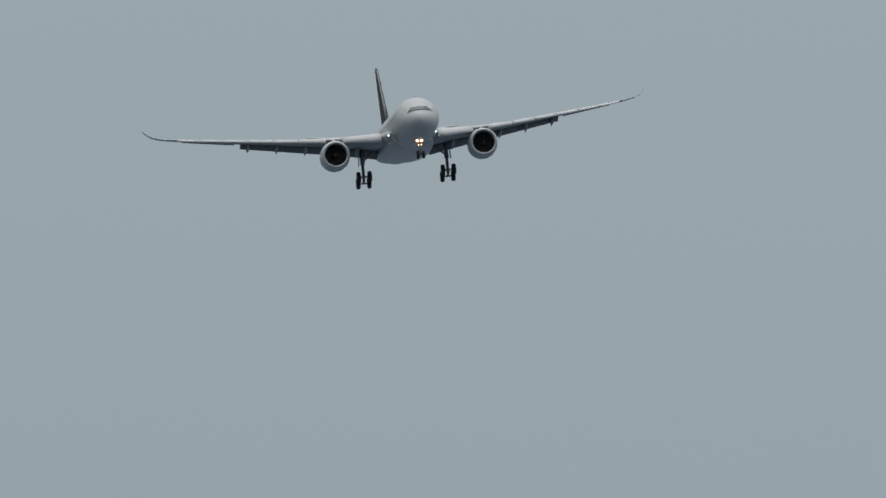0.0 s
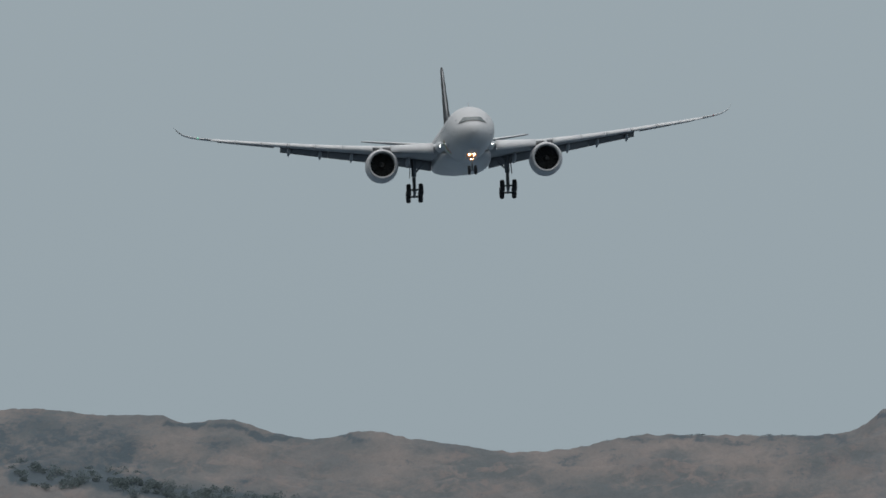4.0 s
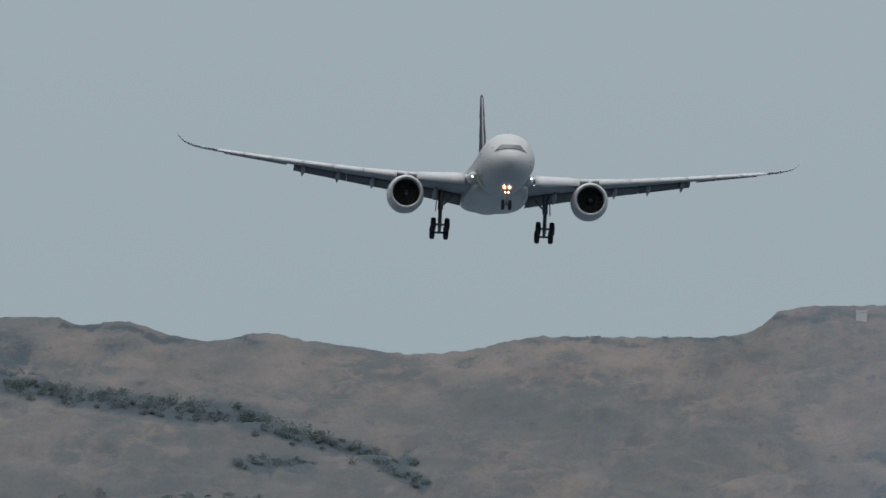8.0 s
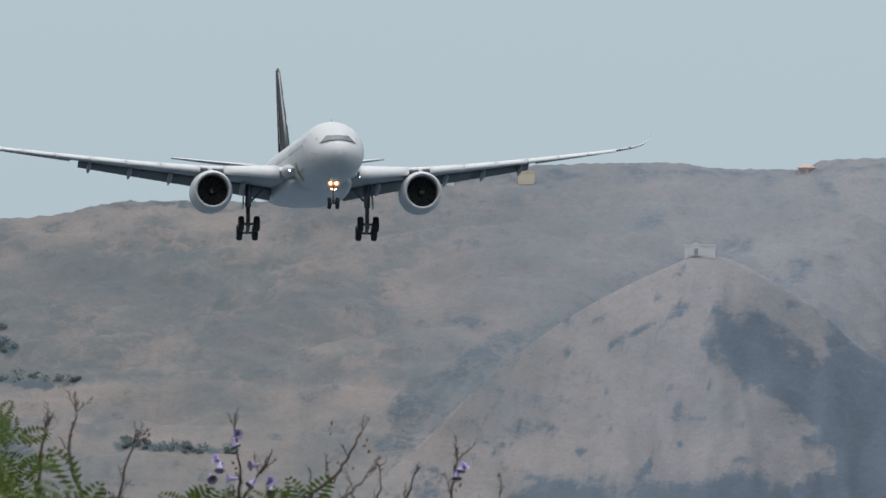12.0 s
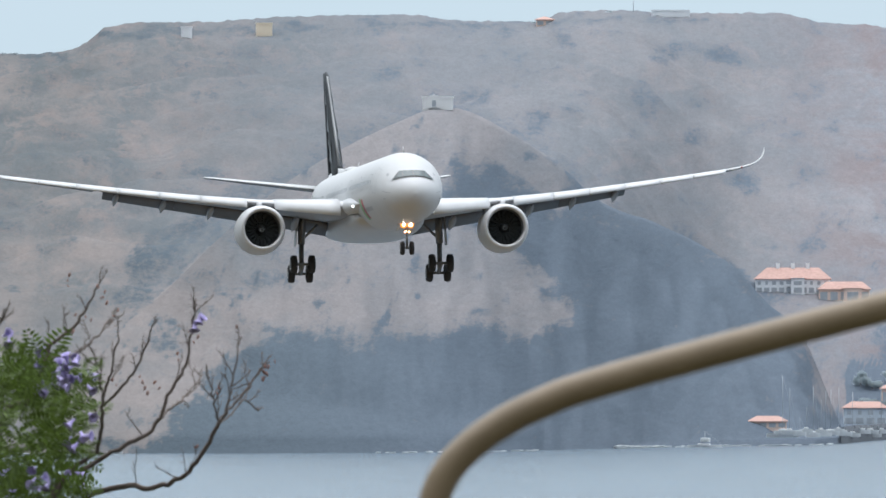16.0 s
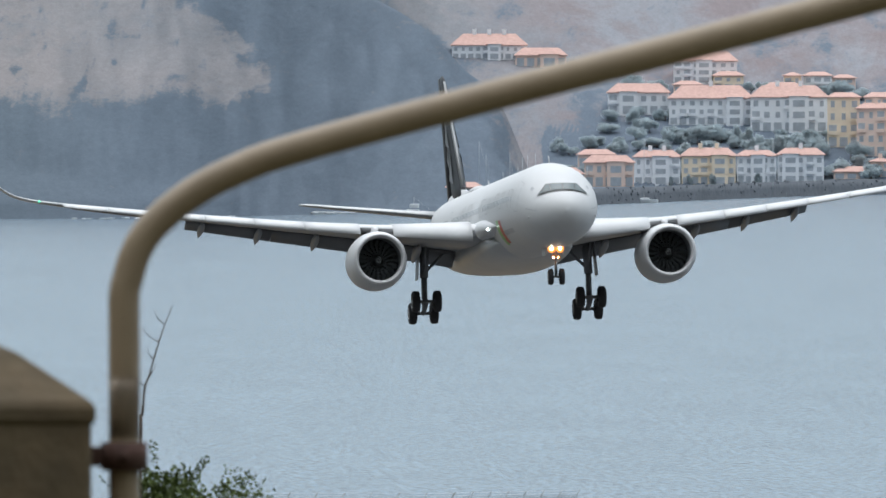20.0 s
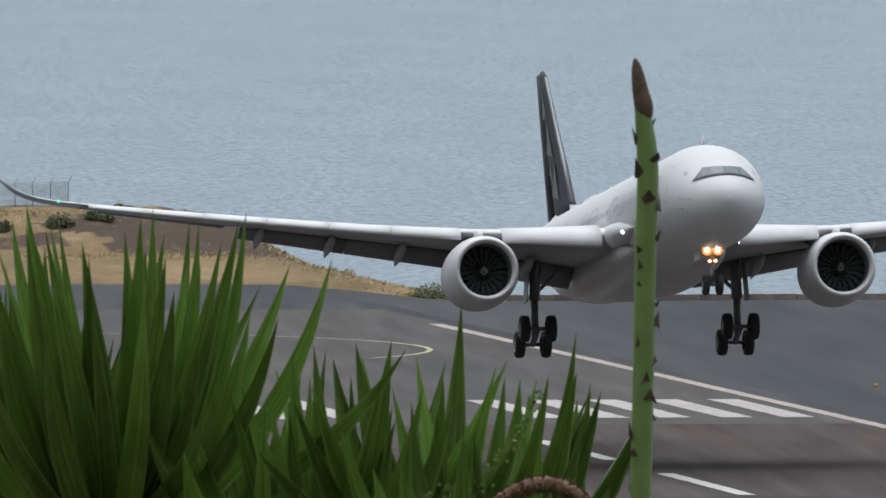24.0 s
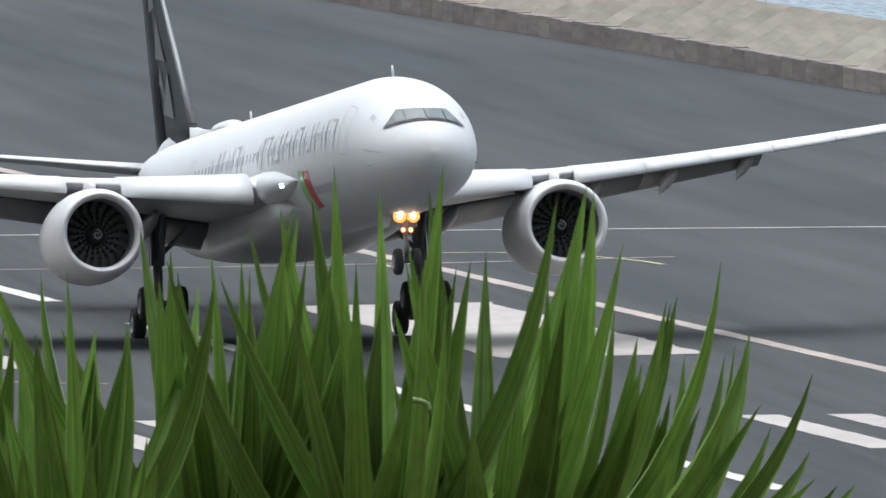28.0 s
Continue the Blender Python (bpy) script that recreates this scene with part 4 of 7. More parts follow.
    # wing root fillet
    bm = bmesh.new()
    rings = []
    for d, w, h in ((14.6, 0.22, 0.05), (15.8, 0.42, 0.26), (17.2, 0.68, 0.46), (18.8, 0.92, 0.64), (21, 1.05, 0.72), (27, 1.0, 0.66), (32, 0.7, 0.42), (36, 0.1, 0.1)):
        rings.append([(X0 - d, (2.45 + w * math.cos(a)) * side, -1.15 + h * math.sin(a)) for a in [2 * math.pi * j / 16 for j in range(16)]])
    ring_loft(bm, rings, cap0=True, cap1=True)
    bmesh.ops.recalc_face_normals(bm, faces=bm.faces)
    part("wing_root_fillet", bm, M_WHITE, airliner)

# fin and rudder
bm = bmesh.new()


def fin_ring(z, le, te, t):
    pts = [(le, 0), (le + 0.06 * (te - le), 0.55), (le + 0.3 * (te - le), 1.0), (le + 0.7 * (te - le), 0.62), (te, 0.06), (te, -0.06), (le + 0.7 * (te - le), -0.62), (le + 0.3 * (te - le), -1.0), (le + 0.06 * (te - le), -0.55)]
    return [(X0 - x, y * t, z) for x, y in pts]


FIN = [(2.2, 50.1, 57.1, 0.42), (3.2, 51.2, 57.6, 0.40), (6.0, 54.4, 59.1, 0.32), (9.0, 57.8, 60.6, 0.23), (10.6, 59.5, 61.4, 0.18), (10.98, 60.3, 61.5, 0.08)]
ring_loft(bm, [fin_ring(*r) for r in FIN], cap0=True, cap1=True)
bmesh.ops.recalc_face_normals(bm, faces=bm.faces)
fin = part("fin", bm, M_BLACK, airliner, "black tail fin")
bm = bmesh.new()
ring_loft(bm, [[(X0 - le, 0.13 * t, z), (X0 - le - 0.5 * (te - le), 0.12 * t, z), (X0 - te, 0.015, z), (X0 - te, -0.015, z), (X0 - le - 0.5 * (te - le), -0.12 * t, z), (X0 - le, -0.13 * t, z)]
               for z, le, te, t in ((2.6, 57.34, 59.7, 1.0), (6.0, 59.12, 61.0, 0.8), (9.0, 60.62, 62.1, 0.6), (10.9, 61.5, 62.7, 0.4))], cap0=True, cap1=True)
bmesh.ops.recalc_face_normals(bm, faces=bm.faces)
part("rudder", bm, M_BLACK, fin, "black rudder")
bm = bmesh.new()
ring_loft(bm, [[(X0 - d, w, z0), (X0 - d, w * 0.5, z1), (X0 - d, -w * 0.5, z1), (X0 - d, -w, z0)] for d, w, z0, z1 in ((46.8, 0.04, 2.45, 2.66), (49.2, 0.16, 2.4, 2.82), (51.4, 0.34, 2.2, 3.05), (53.8, 0.48, 2.0, 3.0), (57.2, 0.48, 1.7, 2.75), (59.8, 0.25, 1.6, 2.3))], cap0=True, cap1=True)
bmesh.ops.recalc_face_normals(bm, faces=bm.faces)
part("dorsal_fillet", bm, M_WHITE, fin, "white fin root fairing")
bm = bmesh.new()
ring_loft(bm, [[(X0 - le + 0.03, 0, z), (X0 - le - 0.03 * (te - le) - 0.03, t * 0.36 + 0.012, z), (X0 - le - 0.03 * (te - le) - 0.03, -t * 0.36 - 0.012, z)] for z, le, te, t in FIN[1:5]], cap0=True, cap1=True)
bmesh.ops.recalc_face_normals(bm, faces=bm.faces)
part("fin_leading_edge", bm, M_WING, fin, "pale grey leading edge")
# silver facets of the tail emblem, plain triangles on both faces
for side in (-1, 1):
    for tri in (((53.4, 3.5), (56.8, 3.9), (55.1, 5.6)), ((55.6, 6.0), (58.6, 6.3), (57.9, 8.0)), ((58.1, 8.4), (60.1, 8.3), (59.8, 10.0)), ((55.8, 4.4), (57.8, 5.2), (57.2, 5.9))):
        bm = bmesh.new()
        vs = []
        for d, z in tri:
            le, te, t = lerp_table(FIN, z)
            q = (d - le) / (te - le)
            y = t * (1.0 if q < 0.3 else 1.0 - 0.95 * (q - 0.3)) + 0.03
            vs.append(bm.verts.new((X0 - d, y * side, z)))
        bm.faces.new(vs)
        part("tail_facet", bm, M_SILVER, fin, "silver triangular facet", smooth=False)

# windscreen: mask and six panes
def nose_patch(y0, y1, zlo, zhi, off, n=8):
    bm = bmesh.new()
    rows = []
    for i in range(n + 1):
        y = y0 + (y1 - y0) * i / n
        row = []
        for j in range(5):
            z = zlo(abs(y)) + (zhi(abs(y)) - zlo(abs(y))) * j / 4
            d = nose_x(y, z)
            p = Vector((X0 - d, y, z))
            w, t, b = fus(d)
            nv = Vector((0.75, y / w ** 1.0 * 0.6, 0.65)).normalized()
            row.append(bm.verts.new(p + nv * off))
        rows.append(row)
    for p, q in zip(rows, rows[1:]):
        for j in range(4):
            bm.faces.new((p[j], q[j], q[j + 1], p[j + 1]))
    bmesh.ops.recalc_face_normals(bm, faces=bm.faces)
    return bm


part("window_mask", nose_patch(-1.64, 1.64, lambda y: 0.58 - 0.11 * y * y, lambda y: 1.09 - 0.03 * y * y - 1.12 * max(0, y - 0.98), 0.05, 40), M_MASK, fuselage, "black surround of the cockpit windows")
for side in (-1, 1):
    for y0, y1 in ((0.03, 0.74), (0.79, 1.17), (1.21, 1.53)):
        part("windscreen_pane", nose_patch(y0 * side, y1 * side, lambda y: 0.64 - 0.11 * y * y, lambda y: 1.04 - 0.03 * y * y - 1.12 * max(0, y - 0.94), 0.075), M_GLASS, fuselage, "dark cockpit window pane")

for side in (0, 180):
    def ang(a):
        return a if side == 0 else 180 - a
    # cabin windows
    for k in range(58):
        d = 6.6 + 0.76 * k
        if 20.8 < d < 21.8 or 36.5 < d < 38 or d > 52:
            continue
        part("cabin_window", hull_patch(d, d + 0.26, ang(7), ang(14.5), 0.010, 2), M_PORT, fuselage)
    # doors as outlines
    for d, wd, a0, a1 in ((4.75, 1.07, -6, 38), (21.0, 0.9, -10, 24), (37.0, 0.9, -10, 24), (50.6, 1.0, -14, 26)):
        for e0, e1, b0, b1 in ((d, d + 0.05, a0, a1), (d + wd, d + wd + 0.05, a0, a1), (d, d + wd, a0, a0 + 1), (d, d + wd, a1, a1 + 1)):
            part("door_outline", hull_patch(e0, e1, ang(b0), ang(b1), 0.008, 4), M_SEAM, fuselage)
    # title as plain upright bars, two for each letter
    for k in range(24):
        if k in (15, 16):
            continue
        d = 6.5 + 1.13 * k + (0.25 if k % 2 else 0)
        lo = (-1, 0, 0, -1, 1)[k % 5]
        part("title_bar", hull_patch(d, d + (0.12, 0.16, 0.1)[k % 3], ang(lo), ang((25, 24, 20)[k % 3]), 0.016, 5), M_TITLE, fuselage, "grey title bar")
        if k % 2 == 0:
            top = (23, 1, 12)[k % 3]
            part("title_bar", hull_patch(d, d + 0.95, ang(top), ang(top + 1.6), 0.016, 2), M_TITLE, fuselage, "grey title bar")
    # livery emblem: a green sweep and a red block with a grey bar
    part("livery_stripe", hull_patch(14.05, 15.1, ang(-49), ang(-12), 0.03, 5, slant=-0.9), M_GREEN, fuselage, "green livery stripe")
    part("livery_stripe", hull_patch(13.0, 14.05, ang(-47), ang(-13), 0.018, 5, slant=-0.9), M_RED, fuselage, "red livery stripe")
    part("livery_bar", hull_patch(8.0, 12.4, ang(-35), ang(-28), 0.014, 3), M_SEAM, fuselage, "grey lettering bar")
    part("service_bar", hull_patch(1.6, 3.0, ang(3), ang(4.6), 0.012, 2), M_SEAM, fuselage, "small grey lettering bar")
    part("emblem_dot", hull_patch(3.0, 3.4, ang(37), ang(43), 0.012, 2), M_SEAM, fuselage, "small grey emblem")
    part("probe", tube(bmesh.new(), [skin(2.6, ang(-12)), skin(2.4, ang(-12), 0.16), skin(2.1, ang(-12), 0.17)], 0.025, 6), M_GEAR, fuselage)

# antennas and the satellite dome on the crown
for d, h in ((7.8, 0.5), (38.2, 0.5)):
    bm = bmesh.new()
    ring_loft(bm, [[(X0 - d - k * 0.25 - 0.02, 0.03, 2.64 + k * h), (X0 - d - 0.42 - k * 0.12, 0.0, 2.64 + k * h), (X0 - d - k * 0.25 - 0.02, -0.03, 2.64 + k * h)] for k in (0, 1)], cap0=True, cap1=True)
    bmesh.ops.recalc_face_normals(bm, faces=bm.faces)
    part("blade_antenna", bm, M_WHITE, fuselage)
bm = bmesh.new()
ring_loft(bm, [[(X0 - d, 0.62 * w * math.cos(a), 2.62 + 0.42 * w * max(0, math.sin(a))) for a in [2 * math.pi * j / 16 for j in range(16)]] for d, w in ((41.6, 0.1), (42.0, 0.8), (42.5, 1.0), (44.2, 1.0), (45.0, 0.75), (45.6, 0.1))], cap0=True, cap1=True)
bmesh.ops.recalc_face_normals(bm, faces=bm.faces)
part("antenna_dome", bm, M_WHITE, fuselage, "white satellite antenna dome")


def wheel(parent, p, r, w):
    prof = [(-w * 0.5, r * 0.55), (-w * 0.5, r * 0.80), (-w * 0.42, r * 0.94), (-w * 0.2, r), (w * 0.2, r), (w * 0.42, r * 0.94), (w * 0.5, r * 0.80), (w * 0.5, r * 0.55)]
    mw = Matrix.Translation(p) @ pose(0, 0, 0, 0, 0, 90)
    bm = bmesh.new()
    lathe(bm, prof, mw, 28)
    bmesh.ops.recalc_face_normals(bm, faces=bm.faces)
    part("wheel", bm, M_TYRE, parent, "black tyre")
    return mw


def main_gear(side):
    y, d = 5.36 * side, 31.1
    gear = bmesh.new()
    tube(gear, [(X0 - d + 0.15, y - 0.1 * side, -1.3), (X0 - d, y, -3.6)], [0.31, 0.28], 14)
    tube(gear, [(X0 - d, y, -3.6), (X0 - d, y, -5.5)], [0.2, 0.2], 12)
    g = part("main_gear", gear, M_GEAR, airliner, "main landing gear leg with a four-wheel bogie")
    part("side_brace", tube(bmesh.new(), [(X0 - d, y, -3.3), (X0 - d + 0.1, y - 1.3 * side, -2.1), (X0 - d + 0.1, y - 2.0 * side, -1.5)], 0.1, 8), M_GEAR, g)
    part("drag_brace", tube(bmesh.new(), [(X0 - d, y, -3.5), (X0 - d + 1.6, y, -1.5)], 0.08, 8), M_GEAR, g)
    part("torque_link", tube(bmesh.new(), [(X0 - d - 0.1, y, -3.7), (X0 - d - 0.55, y, -4.4), (X0 - d - 0.1, y, -5.2)], 0.07, 6), M_GEAR, g)
    tilt = radians(20)
    ax = []
    for k in (-1, 1):
        ax.append(Vector((X0 - d + k * 0.99 * math.cos(tilt), y, -5.5 + k * 0.99 * math.sin(tilt))))
    part("bogie_beam", tube(bmesh.new(), ax, 0.16, 10), M_GEAR, g)
    for p in ax:
        part("axle", tube(bmesh.new(), [p + Vector((0, -0.9, 0)), p + Vector((0, 0.9, 0))], 0.11, 8), M_GEAR, g)
        for k in (-1, 1):
            wheel(g, p + Vector((0, 0.7 * k, 0)), 0.70, 0.50)
            bm = bmesh.new()
            lathe(bm, [(0, 0.02), (0.02, 0.16), (-0.05, 0.22), (-0.02, 0.36), (0.03, 0.385)], Matrix.Translation(p + Vector((0, 0.94 * k, 0))) @ pose(0, 0, 0, 0, 0, 90 * k), 20)
            part("wheel_rim", bm, M_RIM, g, "light metal wheel hub")
    bm = bmesh.new()
    box(bm, -0.55, 0.75, -0.03, 0.03, -1.15, 1.1, Matrix.Translation((X0 - d + 0.1, y + 0.42 * side, -2.6)) @ pose(0, 0, 0, 4 * side, 0, 0), 0.02)
    part("gear_door", bm, M_WING, g, "pale gear door on the leg", smooth=False)


main_gear(-1)
main_gear(1)

# nose gear with its lamps
gear = bmesh.new()
tube(gear, [(X0 - 6.7, 0, -2.6), (X0 - 6.45, 0, -3.7)], 0.16, 12)
tube(gear, [(X0 - 6.45, 0, -3.7), (X0 - 6.3, 0, -4.85)], 0.10, 12)
ng = part("nose_gear", gear, M_RIM, airliner, "nose landing gear with twin wheels")
part("drag_brace", tube(bmesh.new(), [(X0 - 6.45, 0, -3.5), (X0 - 8.0, 0, -2.6)], 0.07, 8), M_GEAR, ng)
part("torque_link", tube(bmesh.new(), [(X0 - 6.35, 0, -3.8), (X0 - 5.95, 0, -4.2), (X0 - 6.25, 0, -4.65)], 0.05, 6), M_GEAR, ng)
part("axle", tube(bmesh.new(), [(X0 - 6.3, -0.5, -4.85), (X0 - 6.3, 0.5, -4.85)], 0.07, 8), M_GEAR, ng)
for k in (-1, 1):
    wheel(ng, Vector((X0 - 6.3, 0.36 * k, -4.85)), 0.52, 0.32)
    bm = bmesh.new()
    lathe(bm, [(0, 0.02), (0.015, 0.12), (-0.03, 0.17), (0.0, 0.27), (0.02, 0.285)], Matrix.Translation((X0 - 6.3, 0.52 * k, -4.85)) @ pose(0, 0, 0, 0, 0, 90 * k), 16)
    part("wheel_rim", bm, M_RIM, ng, "light metal wheel hub")
    bm = bmesh.new()
    box(bm, -1.0, 0.7, -0.025, 0.025, -0.42, 0.42, Matrix.Translation((X0 - 7.6, 0.5 * k, -3.05)) @ pose(0, 0, 0, 8 * k, 0, 0), 0.02)
    part("gear_door", bm, M_WHITE, ng, "open white nose gear door", smooth=False)
    for z, y, r, m_l in ((-3.08, 0.27, 0.095, M_LAMP_WARM), (-3.62, 0.15, 0.04, M_LAMP_WARM)):
        bm = bmesh.new()
        bmesh.ops.create_uvsphere(bm, u_segments=14, v_segments=8, radius=r, matrix=Matrix.Translation((X0 - 6.12, y * k, z)) @ Matrix.Diagonal((0.5, 1, 1, 1)))
        part("gear_lamp", bm, m_l, ng, "bright warm landing lamp")
        # glowing dish added to stand in for the halo round the lamp
        bm = bmesh.new()
        lathe(bm, [(-0.03, 0.01), (-0.01, r * 0.8), (0.03, r * 2.7), (0.0, r * 2.75), (-0.12, r * 0.9)], Matrix.Translation((X0 - 6.12, y * k, z)), 16)
        part("lamp_reflector", bm, M_LAMP_DISH, ng, "amber glowing dish in place of the lamp halo")
        part("lamp_housing", lathe(bmesh.new(), [(0.02, r * 1.06), (-0.2, r * 0.8), (-0.24, 0.02)], Matrix.Translation((X0 - 6.12, y * k, z)), 14), M_GEAR, ng)
fuselage.location.z = -0.2
# ---- headland, fence, parapet ----
EDGE = [(-1200, 10), (-900, 22), (-655, 33), (-607, 35), (-565, 34.5), (-524, 33.5), (-486, 34), (-460, 35), (-437, 39)]


M_HEAD = far_material("dry_headland_grass", (0.225, 0.160, 0.084), (0.150, 0.110, 0.060), (0.070, 0.050, 0.038), (0.260, 0.195, 0.112), stretch=(2.2, 0.25, 3))


def headland_z(s, lat):
    e = lerp_table(EDGE, s)[0] + 1.2 * noise.noise((s * 0.06, 0, 2))
    z = -0.05 + min(0.85, 1.3 * max(0, min(1, (-s - 490) / 165)))
    m = max(0, min(1, (lat - 5) / 11))
    k = max(0, min(1, (-s - 541) / 31))
    z += m * m * (3 - 2 * m) * k * k * (3 - 2 * k) * max(0.0, min(1.0, (32.3 + 0.8 * noise.noise((s * 0.15, 3, 1)) - lat) / 3.5)) * (1.9 - 1.75 * max(0, min(1, (-s - 575) / 80)))
    if s > -488 and lat < e - 2:
        z = -0.5
    if s < -668:
        z -= 0.06 * (-668 - s)
    d = lat - e
    if d > -4:
        z -= (0.22 if s < -500 else 0.12) * (d + 4) ** 1.4
    z += (0.12 + 0.22 * k * m) * noise.fractal((s * 0.12, lat * 0.35, 1), 1.0, 2.0, 5)
    return max(z, SEA_Z - 0.8)


bm = bmesh.new()
rows, dark = [], {}
SS = [-432 - 1.3 * i for i in range(224)]
LL = [-120 + 4 * i for i in range(28)] + [-8 + 1.0 * i for i in range(1, 56)]
for s in SS:
    rows.append([bm.verts.new(along(s, l, headland_z(s, l))) for l in LL])
for i in range(len(SS) - 1):
    for j in range(len(LL) - 1):
        f = bm.faces.new((rows[i][j], rows[i + 1][j], rows[i + 1][j + 1], rows[i][j + 1]))
        s, l = SS[i], LL[j]
        steep = headland_z(s, l) - headland_z(s, l + 1.5)
        w = noise.noise((s * 0.1, l * 0.2, 7))
        dark[i * len(LL) + j] = (steep + 0.12 * w > 0.33 and s < -520) or (abs(s + 572 - 0.6 * l) < 4 + 2 * w and -4 < l < 10) or (-574 + 5 * w < s < -540 and l > 17 + 6 * w) or (-572 < s < -548 and 2 < l < 17 and w > 0.12) or (abs(s + 556 + 2.6 * (l - 1)) < 6 + 6 * w and -1 < l < 22) or (-574 + 6 * w < s < -547 + 6 * w and 1.5 < l < 9 + 6 * w) or (-670 < s < -661)
bmesh.ops.recalc_face_normals(bm, faces=bm.faces)
if sum(f.normal.z for f in bm.faces) < 0:
    for f in bm.faces:
        f.normal_flip()
hl = obj("headland", bm, M_HEAD)
hl.data.attributes.new("scrub", "FLOAT", "POINT").data.foreach_set("value", [0.60 if dark.get(k) else 0.0 for k in range(len(hl.data.vertices))])
tagged(hl, "headland of dry straw-coloured grass with a dark earth bank", "ground", kind="structure")

M_WIRE = material("galvanised_fence_wire", (0.42, 0.46, 0.49), rough=0.6, metal=0.3, var=0.1, scale=2.0)
M_POSTG = material("grey_fence_post", (0.30, 0.32, 0.33), rough=0.7, var=0.15, scale=2.0)


def fence_run(p, q, n, fine, sink=0.0):
    """A chain-link run from p to q on the headland with n posts and cranked tops."""
    f = thing("fence", Matrix.Translation(along(*p, headland_z(*p))), "grey chain-link security fence with cranked posts on the headland", "fence", group="headland fence")
    o = f.matrix_world.translation
    pts = [Vector(p).lerp(Vector(q), k / (n - 1)) for k in range(n)]
    z0, z1 = headland_z(*p) - 0.1, headland_z(*q) - 0.1
    base = [along(a.x, a.y, min(headland_z(a.x, a.y) - 0.1, z0 + (z1 - z0) * k / (n - 1)) - sink) - o for k, a in enumerate(pts)]
    lean = along(0, 1, 0) - along(0, 0, 0)
    for b in base:
        part("post", tube(bmesh.new(), [b, b + Vector((0, 0, 2.1)), b + Vector((0, 0, 2.5)) + lean * 0.25], 0.032, 6), M_POSTG, f)
    bm = bmesh.new()
    for a, b in zip(base, base[1:]):
        for h in (0.2, 0.8, 1.4, 2.0, 2.25, 2.45):
            tube(bm, [a + Vector((0, 0, h)), b + Vector((0, 0, h))], 0.008, 3, cap=False)
        for k in range(fine):
            c = a.lerp(b, (k + 0.5) / fine)
            d = a.lerp(b, min(1, (k + 1.6) / fine))
            e = a.lerp(b, max(0, (k - 0.6) / fine))
            tube(bm, [c + Vector((0, 0, 0.1)), d + Vector((0, 0, 2.1))], 0.0055, 3, cap=False)
            tube(bm, [c + Vector((0, 0, 0.1)), e + Vector((0, 0, 2.1))], 0.0055, 3, cap=False)
    tagged(part("chain_link_mesh", bm, M_WIRE, f), kind="stuff")
    part("footing", tube(bmesh.new(), [b + Vector((0, 0, 0.05)) for b in base], 0.13, 6), M_EARTH, f, "dark earth-stained footing")


fence_run((-655, -2), (-655, 18.5), 11, 12)
fence_run((-655, 18.6), (-654, 27.8), 8, 26)
fence_run((-580, 8.7), (-579.5, 10.2), 3, 26)

# stone parapet along the sea side, block by block
par = thing("parapet", Matrix.Translation(along(-432, 84.5, 0)), "low rough stone parapet along the edge of the airfield", "wall", kind="structure")
ax_s, ax_l = along(1, 0) - along(0, 0), along(0, 1) - along(0, 0)
block_meshes = []
for k in range(5):
    bm = bmesh.new()
    box(bm, 0.005, 3.195, -0.45, 0.45, -0.1, 1.12 + 0.02 * k, None, 0.03)
    for v in bm.verts:
        v.co += Vector((noise.noise((v.co.x * 2, v.co.y * 3, k)), noise.noise((v.co.z * 3, v.co.x, k + 9)), noise.noise((v.co.x, v.co.z * 2, k + 5)))) * 0.022
    me = bpy.data.meshes.new("stone_block")
    bm.to_mesh(me)
    bm.free()
    me.materials.append(M_STONE)
    block_meshes.append(me)
rotz = Matrix(((ax_s.x, ax_l.x, 0, 0), (ax_s.y, ax_l.y, 0, 0), (0, 0, 1, 0), (0, 0, 0, 1)))
for k in range(150):
    b = new("stone_block", block_meshes[random.randrange(5)])
    b.parent = par
    b.matrix_basis = Matrix.Translation(ax_s * 3.2 * k) @ rotz
# sloping concrete apron behind it, panel by panel


def wall_top(k):
    """Height of the sea wall over the parapet, falling off after its first stretch."""
    return 3.0 * min(1, k / 2.5) - 0.65 * max(0.0, min(1.0, (k - 4) / 10))


emb = thing("sea_wall_slope", Matrix.Translation(along(-414, 85, 0)), "sloping weathered concrete sea wall with earth stains", "wall", kind="structure")
for k in range(90):
    h0, h1 = wall_top(k), wall_top(k + 1)
    bm = bmesh.new()
    p = [(0.02, 0, 0.75), (4.98, 0, 0.75), (4.98, 4.2, 0.75 + h1), (0.02, 4.2, 0.75 + h0)]
    lay = Matrix.Translation(ax_s * 5.0 * k) @ rotz
    vs = [bm.verts.new(lay @ Vector((a, b, c))) for a, b, c in p]
    v2 = [bm.verts.new(lay @ Vector((a, b + 0.4, -2.5))) for a, b, c in p]
    bm.faces.new(vs)
    for i in range(4):
        bm.faces.new((vs[i], v2[i], v2[(i + 1) % 4], vs[(i + 1) % 4]))
    bmesh.ops.recalc_face_normals(bm, faces=bm.faces)
    part("concrete_panel", bm, M_CONC, emb, smooth=False)
